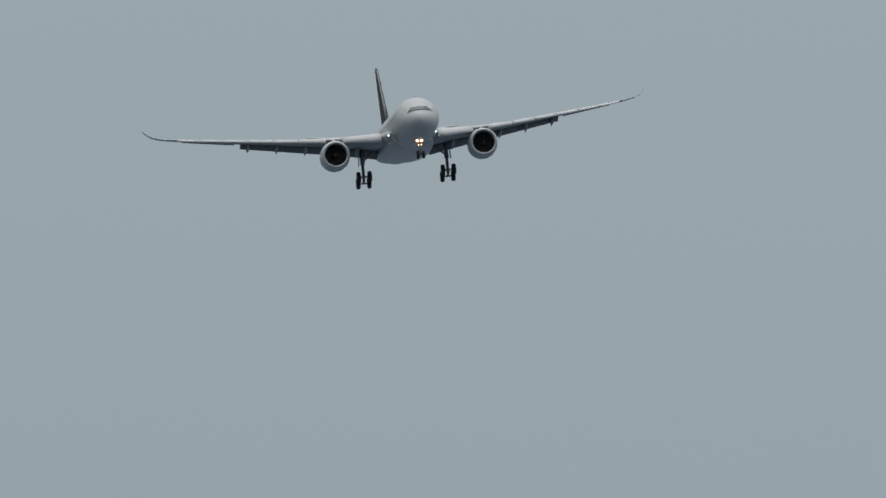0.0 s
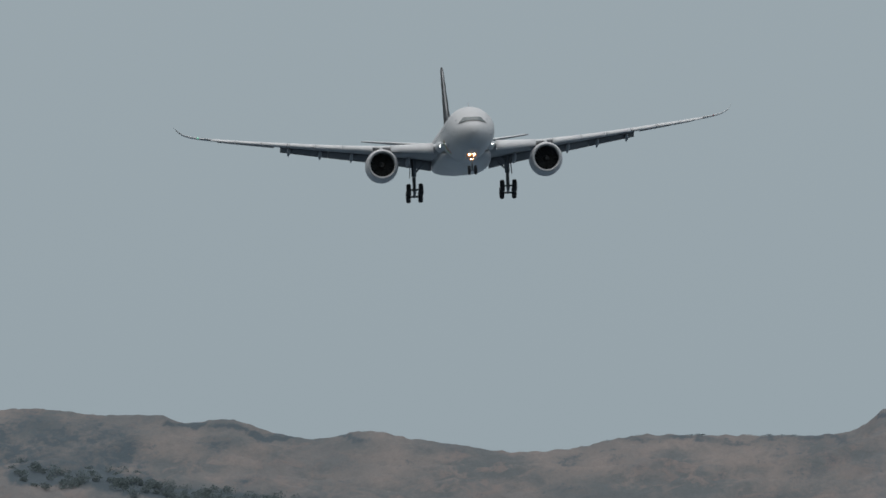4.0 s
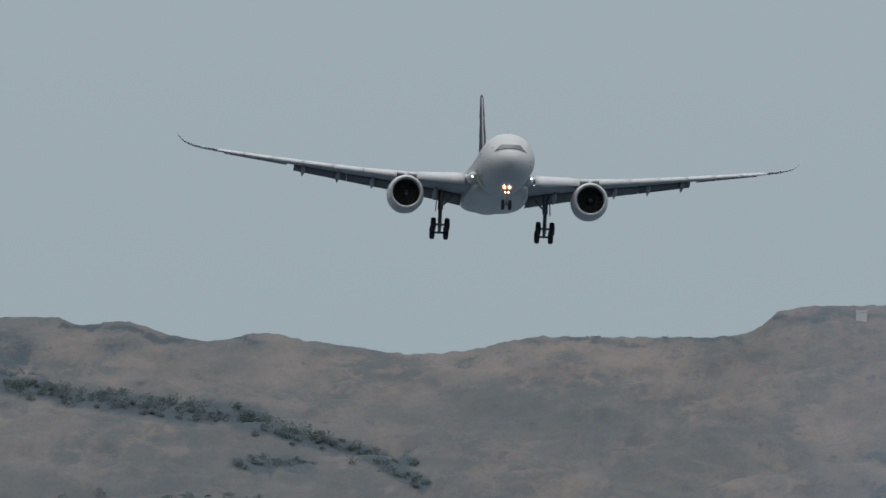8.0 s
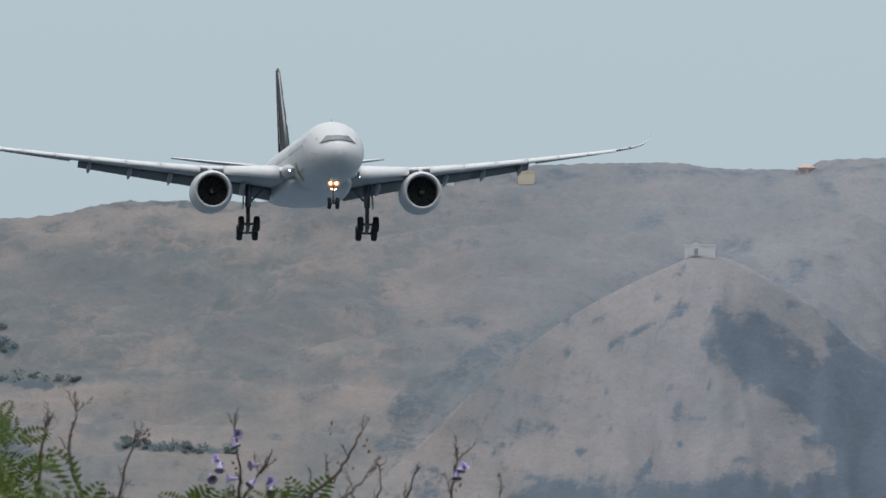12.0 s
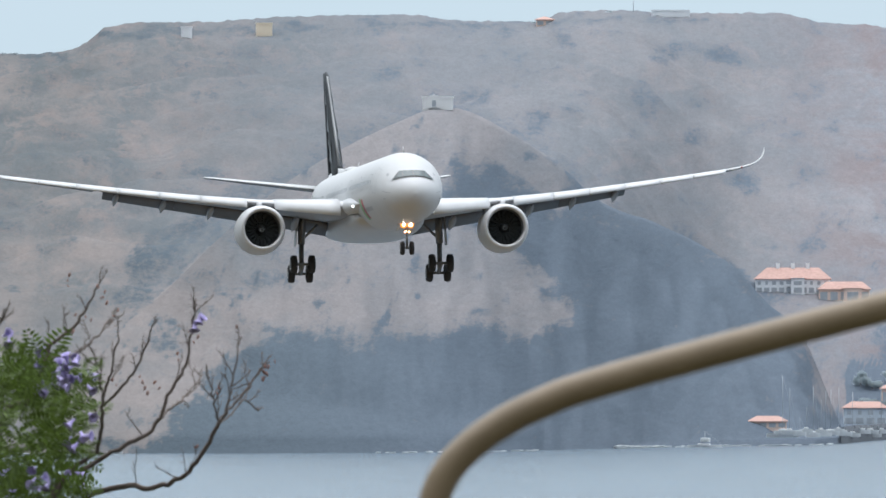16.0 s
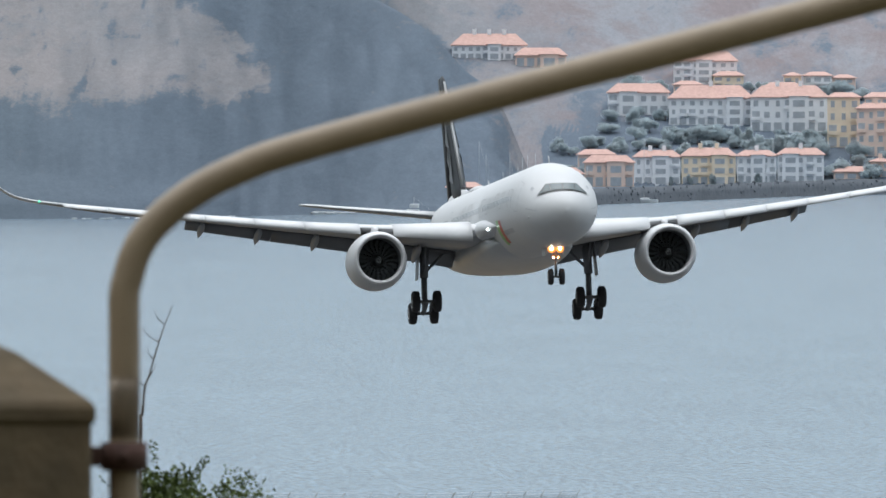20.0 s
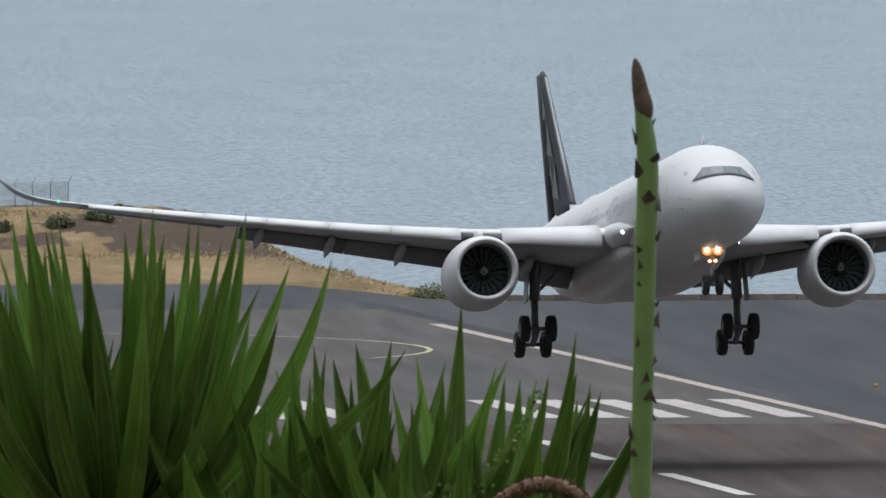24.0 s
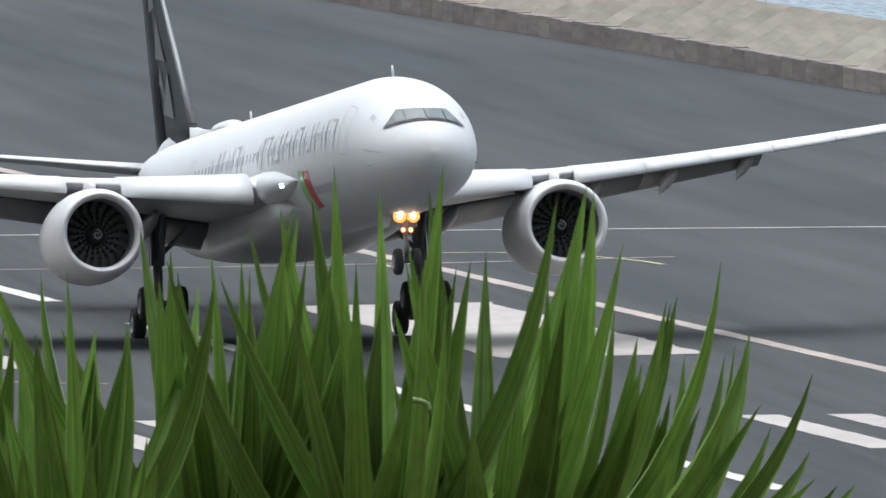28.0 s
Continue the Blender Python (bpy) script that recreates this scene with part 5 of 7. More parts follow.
# kerb at the end of the platform
M_KERB = material("dark_kerb_stone", (0.240, 0.206, 0.192), rough=0.95, var=0.3, scale=2, var2=0.2, scale2=0.5, tint=(0.084, 0.072, 0.072), island=0.15)
kerb = thing("end_kerb", Matrix.Translation(along(-443, 33, 0)), "low dark stone kerb at the end of the platform", "kerb", kind="structure")
kerb_meshes = []
for k in range(3):
    bm = bmesh.new()
    box(bm, 0.01, 3.19, -0.3, 0.3, -0.1, 0.40 + 0.01 * k, None, 0.04)
    for v in bm.verts:
        v.co += Vector((0, noise.noise((v.co.x * 2, v.co.z * 3, k)), noise.noise((v.co.x, v.co.y * 2, k + 5)))) * 0.02
    me = bpy.data.meshes.new("kerb_stone")
    bm.to_mesh(me)
    bm.free()
    me.materials.append(M_KERB)
    kerb_meshes.append(me)
for k in range(17):
    b = new("kerb_stone", kerb_meshes[k % 3])
    b.parent = kerb
    b.matrix_basis = Matrix.Translation(ax_l * (3.2 * k)) @ rotz @ pose(0, 0, 0, 0, 0, 90)

# runway guard lamps and a cabinet
M_YEL = material("yellow_lamp_paint", (0.62, 0.38, 0.05), rough=0.5, var=0.1, scale=5)
M_GREYBOX = material("pale_green_cabinet", (0.42, 0.47, 0.46), rough=0.6, var=0.1, scale=3)
for s, l in ((-257, 29.8), (-256.5, 32.7), (-252, 35.2), (-251.5, 38.1), (-170, 27.0), (-90, 26.5), (12, 26.5), (-30, 27.5)):
    e = thing("runway_lamp", Matrix.Translation(along(s, l, 0)), "small yellow runway lamp on a short post", "lamp", group="runway lamps")
    part("stem", tube(bmesh.new(), [(0, 0, 0), (0, 0, 0.3)], 0.03, 6), M_YEL, e)
    bm = bmesh.new()
    lathe(bm, [(0.28, 0.03), (0.30, 0.09), (0.45, 0.10), (0.50, 0.06), (0.52, 0.01)], pose(0, 0, 0, 0, -90, 0), 10)
    part("lamp_head", bm, M_YEL, e)
# rows of lamps sunk into the touchdown zone
M_TDZ = material("pale_lamp_glass", (0.42, 0.41, 0.38), rough=0.4, var=0.1, scale=4)
M_TDZ_RIM = material("dark_lamp_rim", (0.10, 0.10, 0.10), rough=0.6, var=0.1, scale=4)
for s0, l0, n in ((-49.1, 8.96, 4), (11.5, 8.91, 4), (80.4, -14.74, 4)):
    for k in range(n):
        e = thing("touchdown_lamp", Matrix.Translation(along(s0, l0 + 1.5 * k, 0.006)), "small pale lamp sunk in the touchdown zone", "lamp", group="touchdown lamps")
        part("rim", lathe(bmesh.new(), [(0.0, 0.24), (0.05, 0.22), (0.055, 0.02)], pose(0, 0, 0, 0, -90, 0), 10), M_TDZ_RIM, e)
        part("lens", box(bmesh.new(), -0.12, 0.12, -0.14, 0.14, 0.05, 0.13, None, 0.02), M_TDZ, e)
e = thing("equipment_cabinet", Matrix.Translation(along(-254, 34.1, 0)), "pale grey equipment cabinet beside the runway", "cabinet")
part("body", box(bmesh.new(), -0.3, 0.3, -0.2, 0.2, 0.12, 0.75, None, 0.03), M_GREYBOX, e)
part("plinth", box(bmesh.new(), -0.25, 0.25, -0.16, 0.16, 0.0, 0.12), M_CONC, e)
part("door", box(bmesh.new(), -0.26, 0.26, -0.225, -0.2, 0.16, 0.7, None, 0.008), M_GREYBOX, e)

# ---- village and marina on the far shore ----
# Walls, tiles and panes are paled, the rock blued, for painted-in distance haze.
M_WALLW = material("white_render_wall", (0.84, 0.86, 0.89), rough=0.9, var=0.05, scale=0.5, var2=0.1, scale2=0.1, tint=(0.78, 0.80, 0.82))
M_WALLY = material("ochre_render_wall", (0.86, 0.74, 0.58), rough=0.9, var=0.06, scale=0.5, var2=0.1, scale2=0.1, tint=(0.74, 0.63, 0.50))
M_WALLP = material("peach_render_wall", (0.84, 0.66, 0.57), rough=0.9, var=0.06, scale=0.5, var2=0.1, scale2=0.1, tint=(0.70, 0.54, 0.47))
M_WALLB = material("pale_blue_render_wall", (0.62, 0.68, 0.74), rough=0.9, var=0.06, scale=0.5)
M_TILE = material("terracotta_roof_tile", (0.54, 0.35, 0.305), rough=0.9, var=0.12, scale=1.5, var2=0.2, scale2=0.3, tint=(0.47, 0.30, 0.26))
M_PANE = material("shaded_window_pane", (0.44, 0.475, 0.52), rough=0.3, var=0.15, scale=1.0)
M_WALLC = material("whitewashed_wall", (0.86, 0.86, 0.86), rough=0.85, var=0.04, scale=0.5)
# pale blue-grey leaves: the haze is painted into their colour
M_LEAF_FAR = leaf_material("hazed_far_foliage", (0.56, 0.63, 0.66), 0.5, rough=0.95, var=0.12, scale=0.8, island=0.08)
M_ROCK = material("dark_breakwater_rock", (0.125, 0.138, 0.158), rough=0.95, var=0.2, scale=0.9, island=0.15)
M_HULL = material("white_boat_hull", (0.72, 0.74, 0.76), rough=0.4, var=0.05, scale=1)
M_MAST = material("pale_mast", (0.42, 0.45, 0.48), rough=0.4, metal=0.3, var=0.05, scale=1)
M_FOAM = material("white_surf", (0.75, 0.78, 0.80), rough=0.9, var=0.2, scale=0.6)


def ground_r(u, v, lo=0.0):
    """How far off the far slope shows at that height, past lo."""
    lo, hi = max(lo, shore_r(u)), 4925.0
    for _ in range(28):
        m = (lo + hi) / 2
        if HORIZON - (hill_height(u, m) - EYE_Z) * FOCAL / m > v:
            lo = m
        else:
            hi = m
    return lo


def house(u0, u1, v0, v1, wall, floors, bays, roof="hip", r=None, chimneys=1, kind="house", label=""):
    """A rendered building from u0 to u1, its foot at v0 and its eaves at v1, facing the sea."""
    uc = (u0 + u1) / 2
    r = r or ground_r(uc, v0)
    p = far(uc, v0, r)
    px = r / FOCAL
    w, h, dep = (u1 - u0) * px, (v0 - v1) * px, max(5.0, 0.5 * (u1 - u0) * px)
    e = thing(kind, Matrix.Translation(p) @ pose(0, 0, 0, 0, 0, -math.degrees(uc / FOCAL)), label or "rendered seaside building with terracotta roof and rows of windows", "building", group="village buildings")
    bm = bmesh.new()
    box(bm, -w / 2, w / 2, 0, dep, -0.7, h, None, 0.05)
    part("wall", bm, wall, e, smooth=False)
    ov = 0.35
    rh = max(0.8, 0.16 * min(w, 3 * dep))
    bm = bmesh.new()
    if roof == "hip":
        ins = min(w / 2 - 0.3, dep * 0.3)
        base = [(-w / 2 - ov, -ov), (w / 2 + ov, -ov), (w / 2 + ov, dep + ov), (-w / 2 - ov, dep + ov)]
        lo = [bm.verts.new((x, y, h)) for x, y in base]
        l2 = [bm.verts.new((x, y, h + 0.15)) for x, y in base]
        t = [bm.verts.new((-w / 2 + ins, dep / 2, h + rh)), bm.verts.new((w / 2 - ins, dep / 2, h + rh))]
        for i in range(4):
            bm.faces.new((lo[i], lo[(i + 1) % 4], l2[(i + 1) % 4], l2[i]))
        bm.faces.new(lo)
        bm.faces.new((l2[0], l2[1], t[1], t[0]))
        bm.faces.new((l2[1], l2[2], t[1]))
        bm.faces.new((l2[2], l2[3], t[0], t[1]))
        bm.faces.new((l2[3], l2[0], t[0]))
        bmesh.ops.recalc_face_normals(bm, faces=bm.faces)
        rf = part("roof", bm, M_TILE, e, "terracotta tiled roof", smooth=False)
        for k in range(chimneys):
            x = (-0.3 + 0.6 * (k + 0.5) / chimneys) * w
            part("chimney", box(bmesh.new(), x - 0.4, x + 0.4, dep / 2 - 0.4, dep / 2 + 0.4, h + rh * 0.5, h + rh + 0.9), wall, rf, smooth=False)
    else:
        box(bm, -w / 2 - 0.1, w / 2 + 0.1, -0.1, dep, h, h + 0.3)
        part("roof", bm, wall, e, smooth=False)
    fh = h / floors
    bw = w / max(1, bays)
    rnd = random.Random(int(u0) * 7 + int(v0))
    for i in range(floors):
        for j in range(bays):
            x = -w / 2 + bw * (j + 0.5)
            # arcades on the ground floor, windows and loggias over it
            loggia = i == 0 or rnd.random() < 0.3
            ww, wh = (bw * 0.70, fh * 0.74) if loggia else (bw * rnd.choice((0.34, 0.42, 0.5)), fh * 0.52)
            z = fh * i + (fh * 0.06 if loggia else fh * 0.22)
            bm = bmesh.new()
            box(bm, x - ww / 2, x + ww / 2, -0.05, 0.05, z, z + wh)
            wd = part("window", bm, M_PANE, e, "shaded window", smooth=False)
            if i and loggia:
                part("balcony", box(bmesh.new(), x - ww * 0.62, x + ww * 0.62, -0.5, -0.05, z - 0.1, z + 0.25 * fh), wall, wd, smooth=False)
    # a projecting bay with a roof of its own
    if bays >= 5 and roof == "hip":
        x, b2, dp = rnd.uniform(-0.3, 0.3) * w, bw * 0.9, 1.0
        part("bay", box(bmesh.new(), x - b2, x + b2, -dp, 0.0, -0.7, h + 0.35), wall, e, smooth=False)
        bm = bmesh.new()
        lo = [bm.verts.new((x + sx * (b2 + 0.3), y, h + 0.35)) for sx, y in ((-1, -dp - 0.3), (1, -dp - 0.3), (1, dep / 2), (-1, dep / 2))]
        hi = [bm.verts.new((x, -dp + b2 * 0.8, h + 0.35 + b2 * 0.42)), bm.verts.new((x, dep / 2, h + 0.35 + b2 * 0.42))]
        for q in ((lo[0], lo[1], hi[0]), (lo[1], lo[2], hi[1], hi[0]), (lo[3], lo[0], hi[0], hi[1]), (lo[2], lo[3], hi[1])):
            bm.faces.new(q)
        bmesh.ops.recalc_face_normals(bm, faces=bm.faces)
        part("bay_roof", bm, M_TILE, e, "terracotta tiled roof", smooth=False)
        for i in range(floors):
            z = fh * i + fh * (0.06 if i == 0 else 0.2)
            part("window", box(bmesh.new(), x - b2 * 0.6, x + b2 * 0.6, -dp - 0.05, -dp + 0.05, z, z + fh * (0.74 if i == 0 else 0.56)), M_PANE, e, "shaded window", smooth=False)
    return e


W, Y, P, B = M_WALLW, M_WALLY, M_WALLP, M_WALLB
# front row on the quay
house(1602, 1684, 654, 606, W, 3, 5, chimneys=2, label="white three-storey quayside building with terracotta roof")
house(1686, 1782, 654, 604, Y, 3, 6, chimneys=2, label="ochre three-storey quayside building with terracotta roof")
house(1784, 1854, 652, 604, W, 3, 5, chimneys=1, label="white three-storey quayside building with terracotta roof")
house(1856, 1938, 652, 602, W, 3, 5, chimneys=1, label="white three-storey quayside building with terracotta roof")
house(1514, 1602, 658, 616, P, 2, 5, chimneys=0, label="peach two-storey quayside building with terracotta roof")
house(1502, 1568, 628, 602, P, 1, 3, r=ground_r(1535, 640), chimneys=0)
house(1436, 1512, 664, 636, B, 2, 4, chimneys=0, label="pale blue low marina building with terracotta roof")
house(1955, 2020, 644, 632, P, 1, 3, chimneys=0, label="low peach building with a wide terracotta roof")
house(2020, 2056, 640, 614, P, 2, 2, chimneys=1)
house(1268, 1335, 670, 660, P, 1, 4, chimneys=0, label="low harbour shed with terracotta roof")
# middle row
house(1556, 1664, 530, 492, W, 2, 6, chimneys=0, label="white two-storey terrace building with terracotta roof")
house(1664, 1812, 548, 502, W, 3, 9, chimneys=1, label="long white three-storey building with terracotta roof")
house(1808, 1944, 560, 500, W, 3, 7, chimneys=2, label="tall white building with arched loggias and terracotta roof")
house(1944, 2002, 588, 500, Y, 4, 3, chimneys=0, label="ochre four-storey building with terracotta roof")
house(1996, 2064, 604, 520, P, 4, 4, chimneys=1, label="peach four-storey building with terracotta roof")
house(2054, 2122, 606, 510, W, 4, 4, chimneys=1, label="pale four-storey building with terracotta roof")
house(2126, 2194, 632, 552, W, 4, 4, chimneys=0)
house(2200, 2312, 640, 556, W, 4, 6, chimneys=2)
house(2316, 2420, 640, 575, Y, 3, 6, chimneys=1)
house(2440, 2560, 640, 590, W, 3, 6, chimneys=1)
house(2092, 2126, 584, 545, Y, 2, 2, chimneys=0)
# upper row
house(1672, 1784, 474, 436, W, 3, 7, chimneys=1, label="white three-storey hillside building with terracotta roof")
house(1742, 1796, 486, 462, Y, 2, 3, chimneys=0, label="ochre square house with a terracotta hip roof")
house(1672, 1722, 494, 478, P, 1, 3, chimneys=0)
house(1867, 1898, 494, 462, Y, 2, 2, chimneys=0, label="ochre tower house with terracotta roof")
house(1902, 1952, 490, 462, W, 2, 3, chimneys=0)
house(1952, 1994, 486, 466, P, 2, 2, chimneys=0)
house(1830, 1900, 502, 484, P, 1, 4, chimneys=0)
house(2010, 2070, 520, 500, P, 1, 4, chimneys=0)
house(1280, 1412, 432, 408, W, 2, 10, r=ground_r(1346, 432, 4440), chimneys=3, label="long white two-storey hillside villa with terracotta roof")
house(1392, 1482, 446, 426, P, 1, 5, r=ground_r(1437, 446, 4440), chimneys=0, label="low peach hillside villa with terracotta roof")
house(2150, 2240, 540, 515, P, 2, 5, chimneys=1)
house(2260, 2350, 545, 520, W, 2, 5, chimneys=1)
# ridge and chapel
chapel = house(691, 745, 102, 87, M_WALLC, 1, 0, roof="flat", r=shore_r(716) + 150, kind="chapel", label="small white hilltop chapel")
chapel["group"] = "hilltop buildings"
px = (shore_r(716) + 150) / FOCAL
bm = bmesh.new()
box(bm, -19 * px, 4 * px, -0.35, 3, -0.2, 17 * px)
a = [bm.verts.new((x * px, y, z * px)) for x, y, z in ((-20, -0.4, 16.8), (5, -0.4, 16.8), (-7.5, -0.4, 21.5), (-20, 3, 16.8), (5, 3, 16.8), (-7.5, 3, 21.5))]
for q in ((0, 1, 2), (3, 5, 4), (0, 2, 5, 3), (1, 4, 5, 2), (0, 3, 4, 1)):
    bm.faces.new([a[i] for i in q])
part("gabled_front", bm, M_WALLC, chapel, smooth=False)
bm = bmesh.new()
box(bm, -10.5 * px, -3.5 * px, -0.45, -0.33, 0, 11 * px)
part("door", bm, M_PANE, chapel, smooth=False)
house(264, 283, -20, -37, W, 1, 0, roof="flat", chimneys=0, label="small square stone building on the ridge")
house(396, 425, -22, -44, Y, 1, 0, roof="flat", chimneys=0, label="small ochre building on the ridge")
house(892, 922, -42, -51, P, 1, 2, roof="hip", r=4915, chimneys=0, label="small terracotta-roofed building on the ridge")
house(1096, 1164, -62, -67, W, 1, 0, roof="flat", r=4920, chimneys=0, label="long low white building on the ridge")
ant = thing("radio_mast", Matrix.Translation(far(1064, -64, 4925)), "thin grey radio mast on the ridge", "mast")
part("pole", tube(bmesh.new(), [(0, 0, -1), (0, 0, 4.0)], [0.10, 0.05], 5), M_MAST, ant)
part("antenna", tube(bmesh.new(), [(0, 0, 3.9), (0, 0, 5.0)], 0.03, 5), M_MAST, ant)


def leafy(bm, c, rad, n, size, flat=1.0):
    """Many small leaf faces in an uneven crown round c."""
    for _ in range(n):
        d = Vector((random.gauss(0, 1), random.gauss(0, 1), random.gauss(0, 1))).normalized()
        k = random.random() ** 0.4 * (0.75 + 0.35 * noise.noise(d * 2.3 + c))
        p = c + Vector((d.x * rad.x, d.y * rad.y, d.z * rad.z)) * k
        a = Vector((random.gauss(0, 1), random.gauss(0, 1), random.gauss(0, 1))).normalized() * size * random.uniform(0.6, 1.3)
        b = a.cross(Vector((random.gauss(0, 1), random.gauss(0, 1), random.gauss(0, 1)))).normalized() * a.length * 0.5 * flat
        bm.faces.new([bm.verts.new(p + q) for q in (a, b, -a, -b)])


def far_tree(u, v, wpx, hpx, r=None, label="haze-paled green tree beside the village houses", name="tree"):
    r = r or ground_r(u, v)
    px = r / FOCAL
    e = thing(name, Matrix.Translation(far(u, v, r) + Vector((0, -1, 0))), label, "tree" if name == "tree" else "bush", group="far trees")
    h = hpx * px
    part("trunk", tube(bmesh.new(), [(0, 0, -1.5), (0, 0, h * 0.3)], [0.14, 0.08], 5), M_EARTH, e)
    bm = bmesh.new()
    for k in range(5):
        q = random.uniform(0.3, 0.55)
        leafy(bm, Vector((random.uniform(-0.34, 0.34) * wpx * px, random.uniform(-0.2, 0.2) * wpx * px, h * random.uniform(0.15, 0.6))), Vector((wpx * px * 0.8 * q, wpx * px * 0.5 * q, h * 0.8 * q)), int(220 + wpx * 14), 0.15)
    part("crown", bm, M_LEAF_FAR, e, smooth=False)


random.seed(11)
for k in range(13):
    far_tree(1665 + 11.5 * k + random.uniform(-4, 4), 578 + random.uniform(-6, 8), random.uniform(20, 34), random.uniform(22, 40))
for k in range(11):
    far_tree(1812 + 12.5 * k + random.uniform(-4, 4), 596 + random.uniform(-8, 12), random.uniform(20, 36), random.uniform(26, 46))
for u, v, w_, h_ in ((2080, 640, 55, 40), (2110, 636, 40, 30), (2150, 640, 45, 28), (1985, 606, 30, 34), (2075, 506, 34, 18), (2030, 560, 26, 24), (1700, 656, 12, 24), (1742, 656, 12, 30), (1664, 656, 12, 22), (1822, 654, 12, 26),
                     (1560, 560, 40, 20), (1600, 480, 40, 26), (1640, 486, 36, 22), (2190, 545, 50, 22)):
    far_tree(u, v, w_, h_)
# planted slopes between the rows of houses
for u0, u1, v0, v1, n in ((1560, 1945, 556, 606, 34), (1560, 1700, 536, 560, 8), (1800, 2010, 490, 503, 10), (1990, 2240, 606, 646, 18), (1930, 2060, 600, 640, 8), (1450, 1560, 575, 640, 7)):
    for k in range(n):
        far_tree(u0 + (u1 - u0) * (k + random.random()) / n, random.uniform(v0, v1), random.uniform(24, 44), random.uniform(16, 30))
# shrubs along the ridge line and on the slopes
for k in range(20):
    u = random.uniform(-240, -5) if k < 9 else random.uniform(-1500, 1300)
    v = lerp_table(RIDGE, u)[0]
    far_tree(u, v + 6, random.uniform(12, 28), random.uniform(5, 10) if k < 9 else random.uniform(3, 6), r=4926, label="low haze-paled shrub on the ridge line", name="shrub")
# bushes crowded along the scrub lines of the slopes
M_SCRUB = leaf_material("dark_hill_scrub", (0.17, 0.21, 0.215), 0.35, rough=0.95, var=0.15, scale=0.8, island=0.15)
random.seed(63)
bm = bmesh.new()
for pts, wd, amp in SCRUB_SHADE_BANDS:
    if amp < 0.9 or wd < 12 or pts[0][0] > -300:
        continue
    for (a, b), (c, d) in zip(pts, pts[1:]):
        for k in range(int(abs(c - a) * wd / 120) + 1):
            t = random.random()
            u, v = a + (c - a) * t + random.gauss(0, 6), b + (d - b) * t + random.gauss(0, 0.32) * wd
            r = ground_r(u, v)
            px = r / FOCAL
            w_ = random.uniform(8, 20) * px
            p = far(u, v, r) + Vector((0, -0.5, w_ * 0.3))
            leafy(bm, p, Vector((w_, w_, w_ * random.uniform(0.45, 0.75))), 110, 0.2)
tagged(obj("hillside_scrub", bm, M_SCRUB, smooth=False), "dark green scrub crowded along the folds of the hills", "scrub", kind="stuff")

# breakwater of tumbled rock
bw = thing("breakwater", Matrix.Translation(far(1430, 680, 4440)), "dark rock breakwater in front of the village", "breakwater")
o = bw.matrix_world.translation
rock_meshes = []
for k in range(6):
    bm = bmesh.new()
    bmesh.ops.create_icosphere(bm, subdivisions=1, radius=1.0)
    for v in bm.verts:
        v.co *= 0.8 + 0.45 * noise.noise(v.co * 1.7 + Vector((k * 7, 0, 0)))
    me = bpy.data.meshes.new("rock")
    bm.to_mesh(me)
    bm.free()
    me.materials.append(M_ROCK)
    rock_meshes.append(me)
for k in range(290):
    u = 1440 + 1000 * (k / 290) + random.uniform(-4, 4)
    t = random.random()
    r = shore_r(u) - 0.7 + 1.2 * t
    a = u / FOCAL
    q = new("rock", rock_meshes[k % 6])
    q.parent = bw
    q.matrix_basis = Matrix.Translation(Vector((r * math.sin(a), r * math.cos(a), SEA_Z + 3.0 * t)) - o) @ pose(0, 0, 0, random.uniform(0, 360), random.uniform(0, 360), 0) @ Matrix.Scale(random.uniform(0.32, 0.55), 4)
bm = bmesh.new()
rings = []
for k in range(41):
    u = 1430 + 25 * k
    r = shore_r(u) + 4
    a = u / FOCAL
    c = Vector((r * math.sin(a) - o.x, r * math.cos(a) - o.y, 0))
    rings.append([c + Vector((0, dy, z - o.z)) for dy, z in ((-6.0, SEA_Z - 1), (-4.9, SEA_Z - 0.05), (-4.1, SEA_Z + 1.5 + 0.25 * noise.noise((u * 0.2, 4, 0))), (-3.4, SEA_Z + 3.0 + 0.3 * noise.noise((u * 0.1, 0, 0))), (6, SEA_Z + 2.8), (6, SEA_Z - 1))])
ring_loft(bm, rings, closed=False)
bmesh.ops.recalc_face_normals(bm, faces=bm.faces)
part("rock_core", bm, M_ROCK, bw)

# boats and masts in the marina, a launch under way
def yacht(u, v, L, mast, r, label="moored white sailing yacht with bare mast", name="sailing_boat"):
    e = thing(name, Matrix.Translation(far(u, v, r)) @ pose(0, 0, 0, 0, 0, random.uniform(-30, 30)), label, "boat", group="boats")
    bm = bmesh.new()
    ring_loft(bm, [[(x * L, -w_ * L, 0.38), (x * L, -w_ * L * 0.7, -0.35), (x * L, w_ * L * 0.7, -0.35), (x * L, w_ * L, 0.38)] for x, w_ in ((-0.5, 0.1), (-0.2, 0.15), (0.1, 0.15), (0.35, 0.09), (0.5, 0.01))], cap0=True, cap1=True)
    bmesh.ops.recalc_face_normals(bm, faces=bm.faces)
    part("hull", bm, M_HULL, e, smooth=False)
    part("cabin", box(bmesh.new(), -0.2 * L, 0.15 * L, -0.08 * L, 0.08 * L, 0.34, 0.72, None, 0.08), M_HULL, e)
    if mast:
        part("mast", tube(bmesh.new(), [(0, 0, 0.5), (0, 0, mast)], 0.045, 5), M_MAST, e)
        part("stay", tube(bmesh.new(), [(0.48 * L, 0, 0.6), (0, 0, mast)], 0.015, 3), M_MAST, e)
    return e


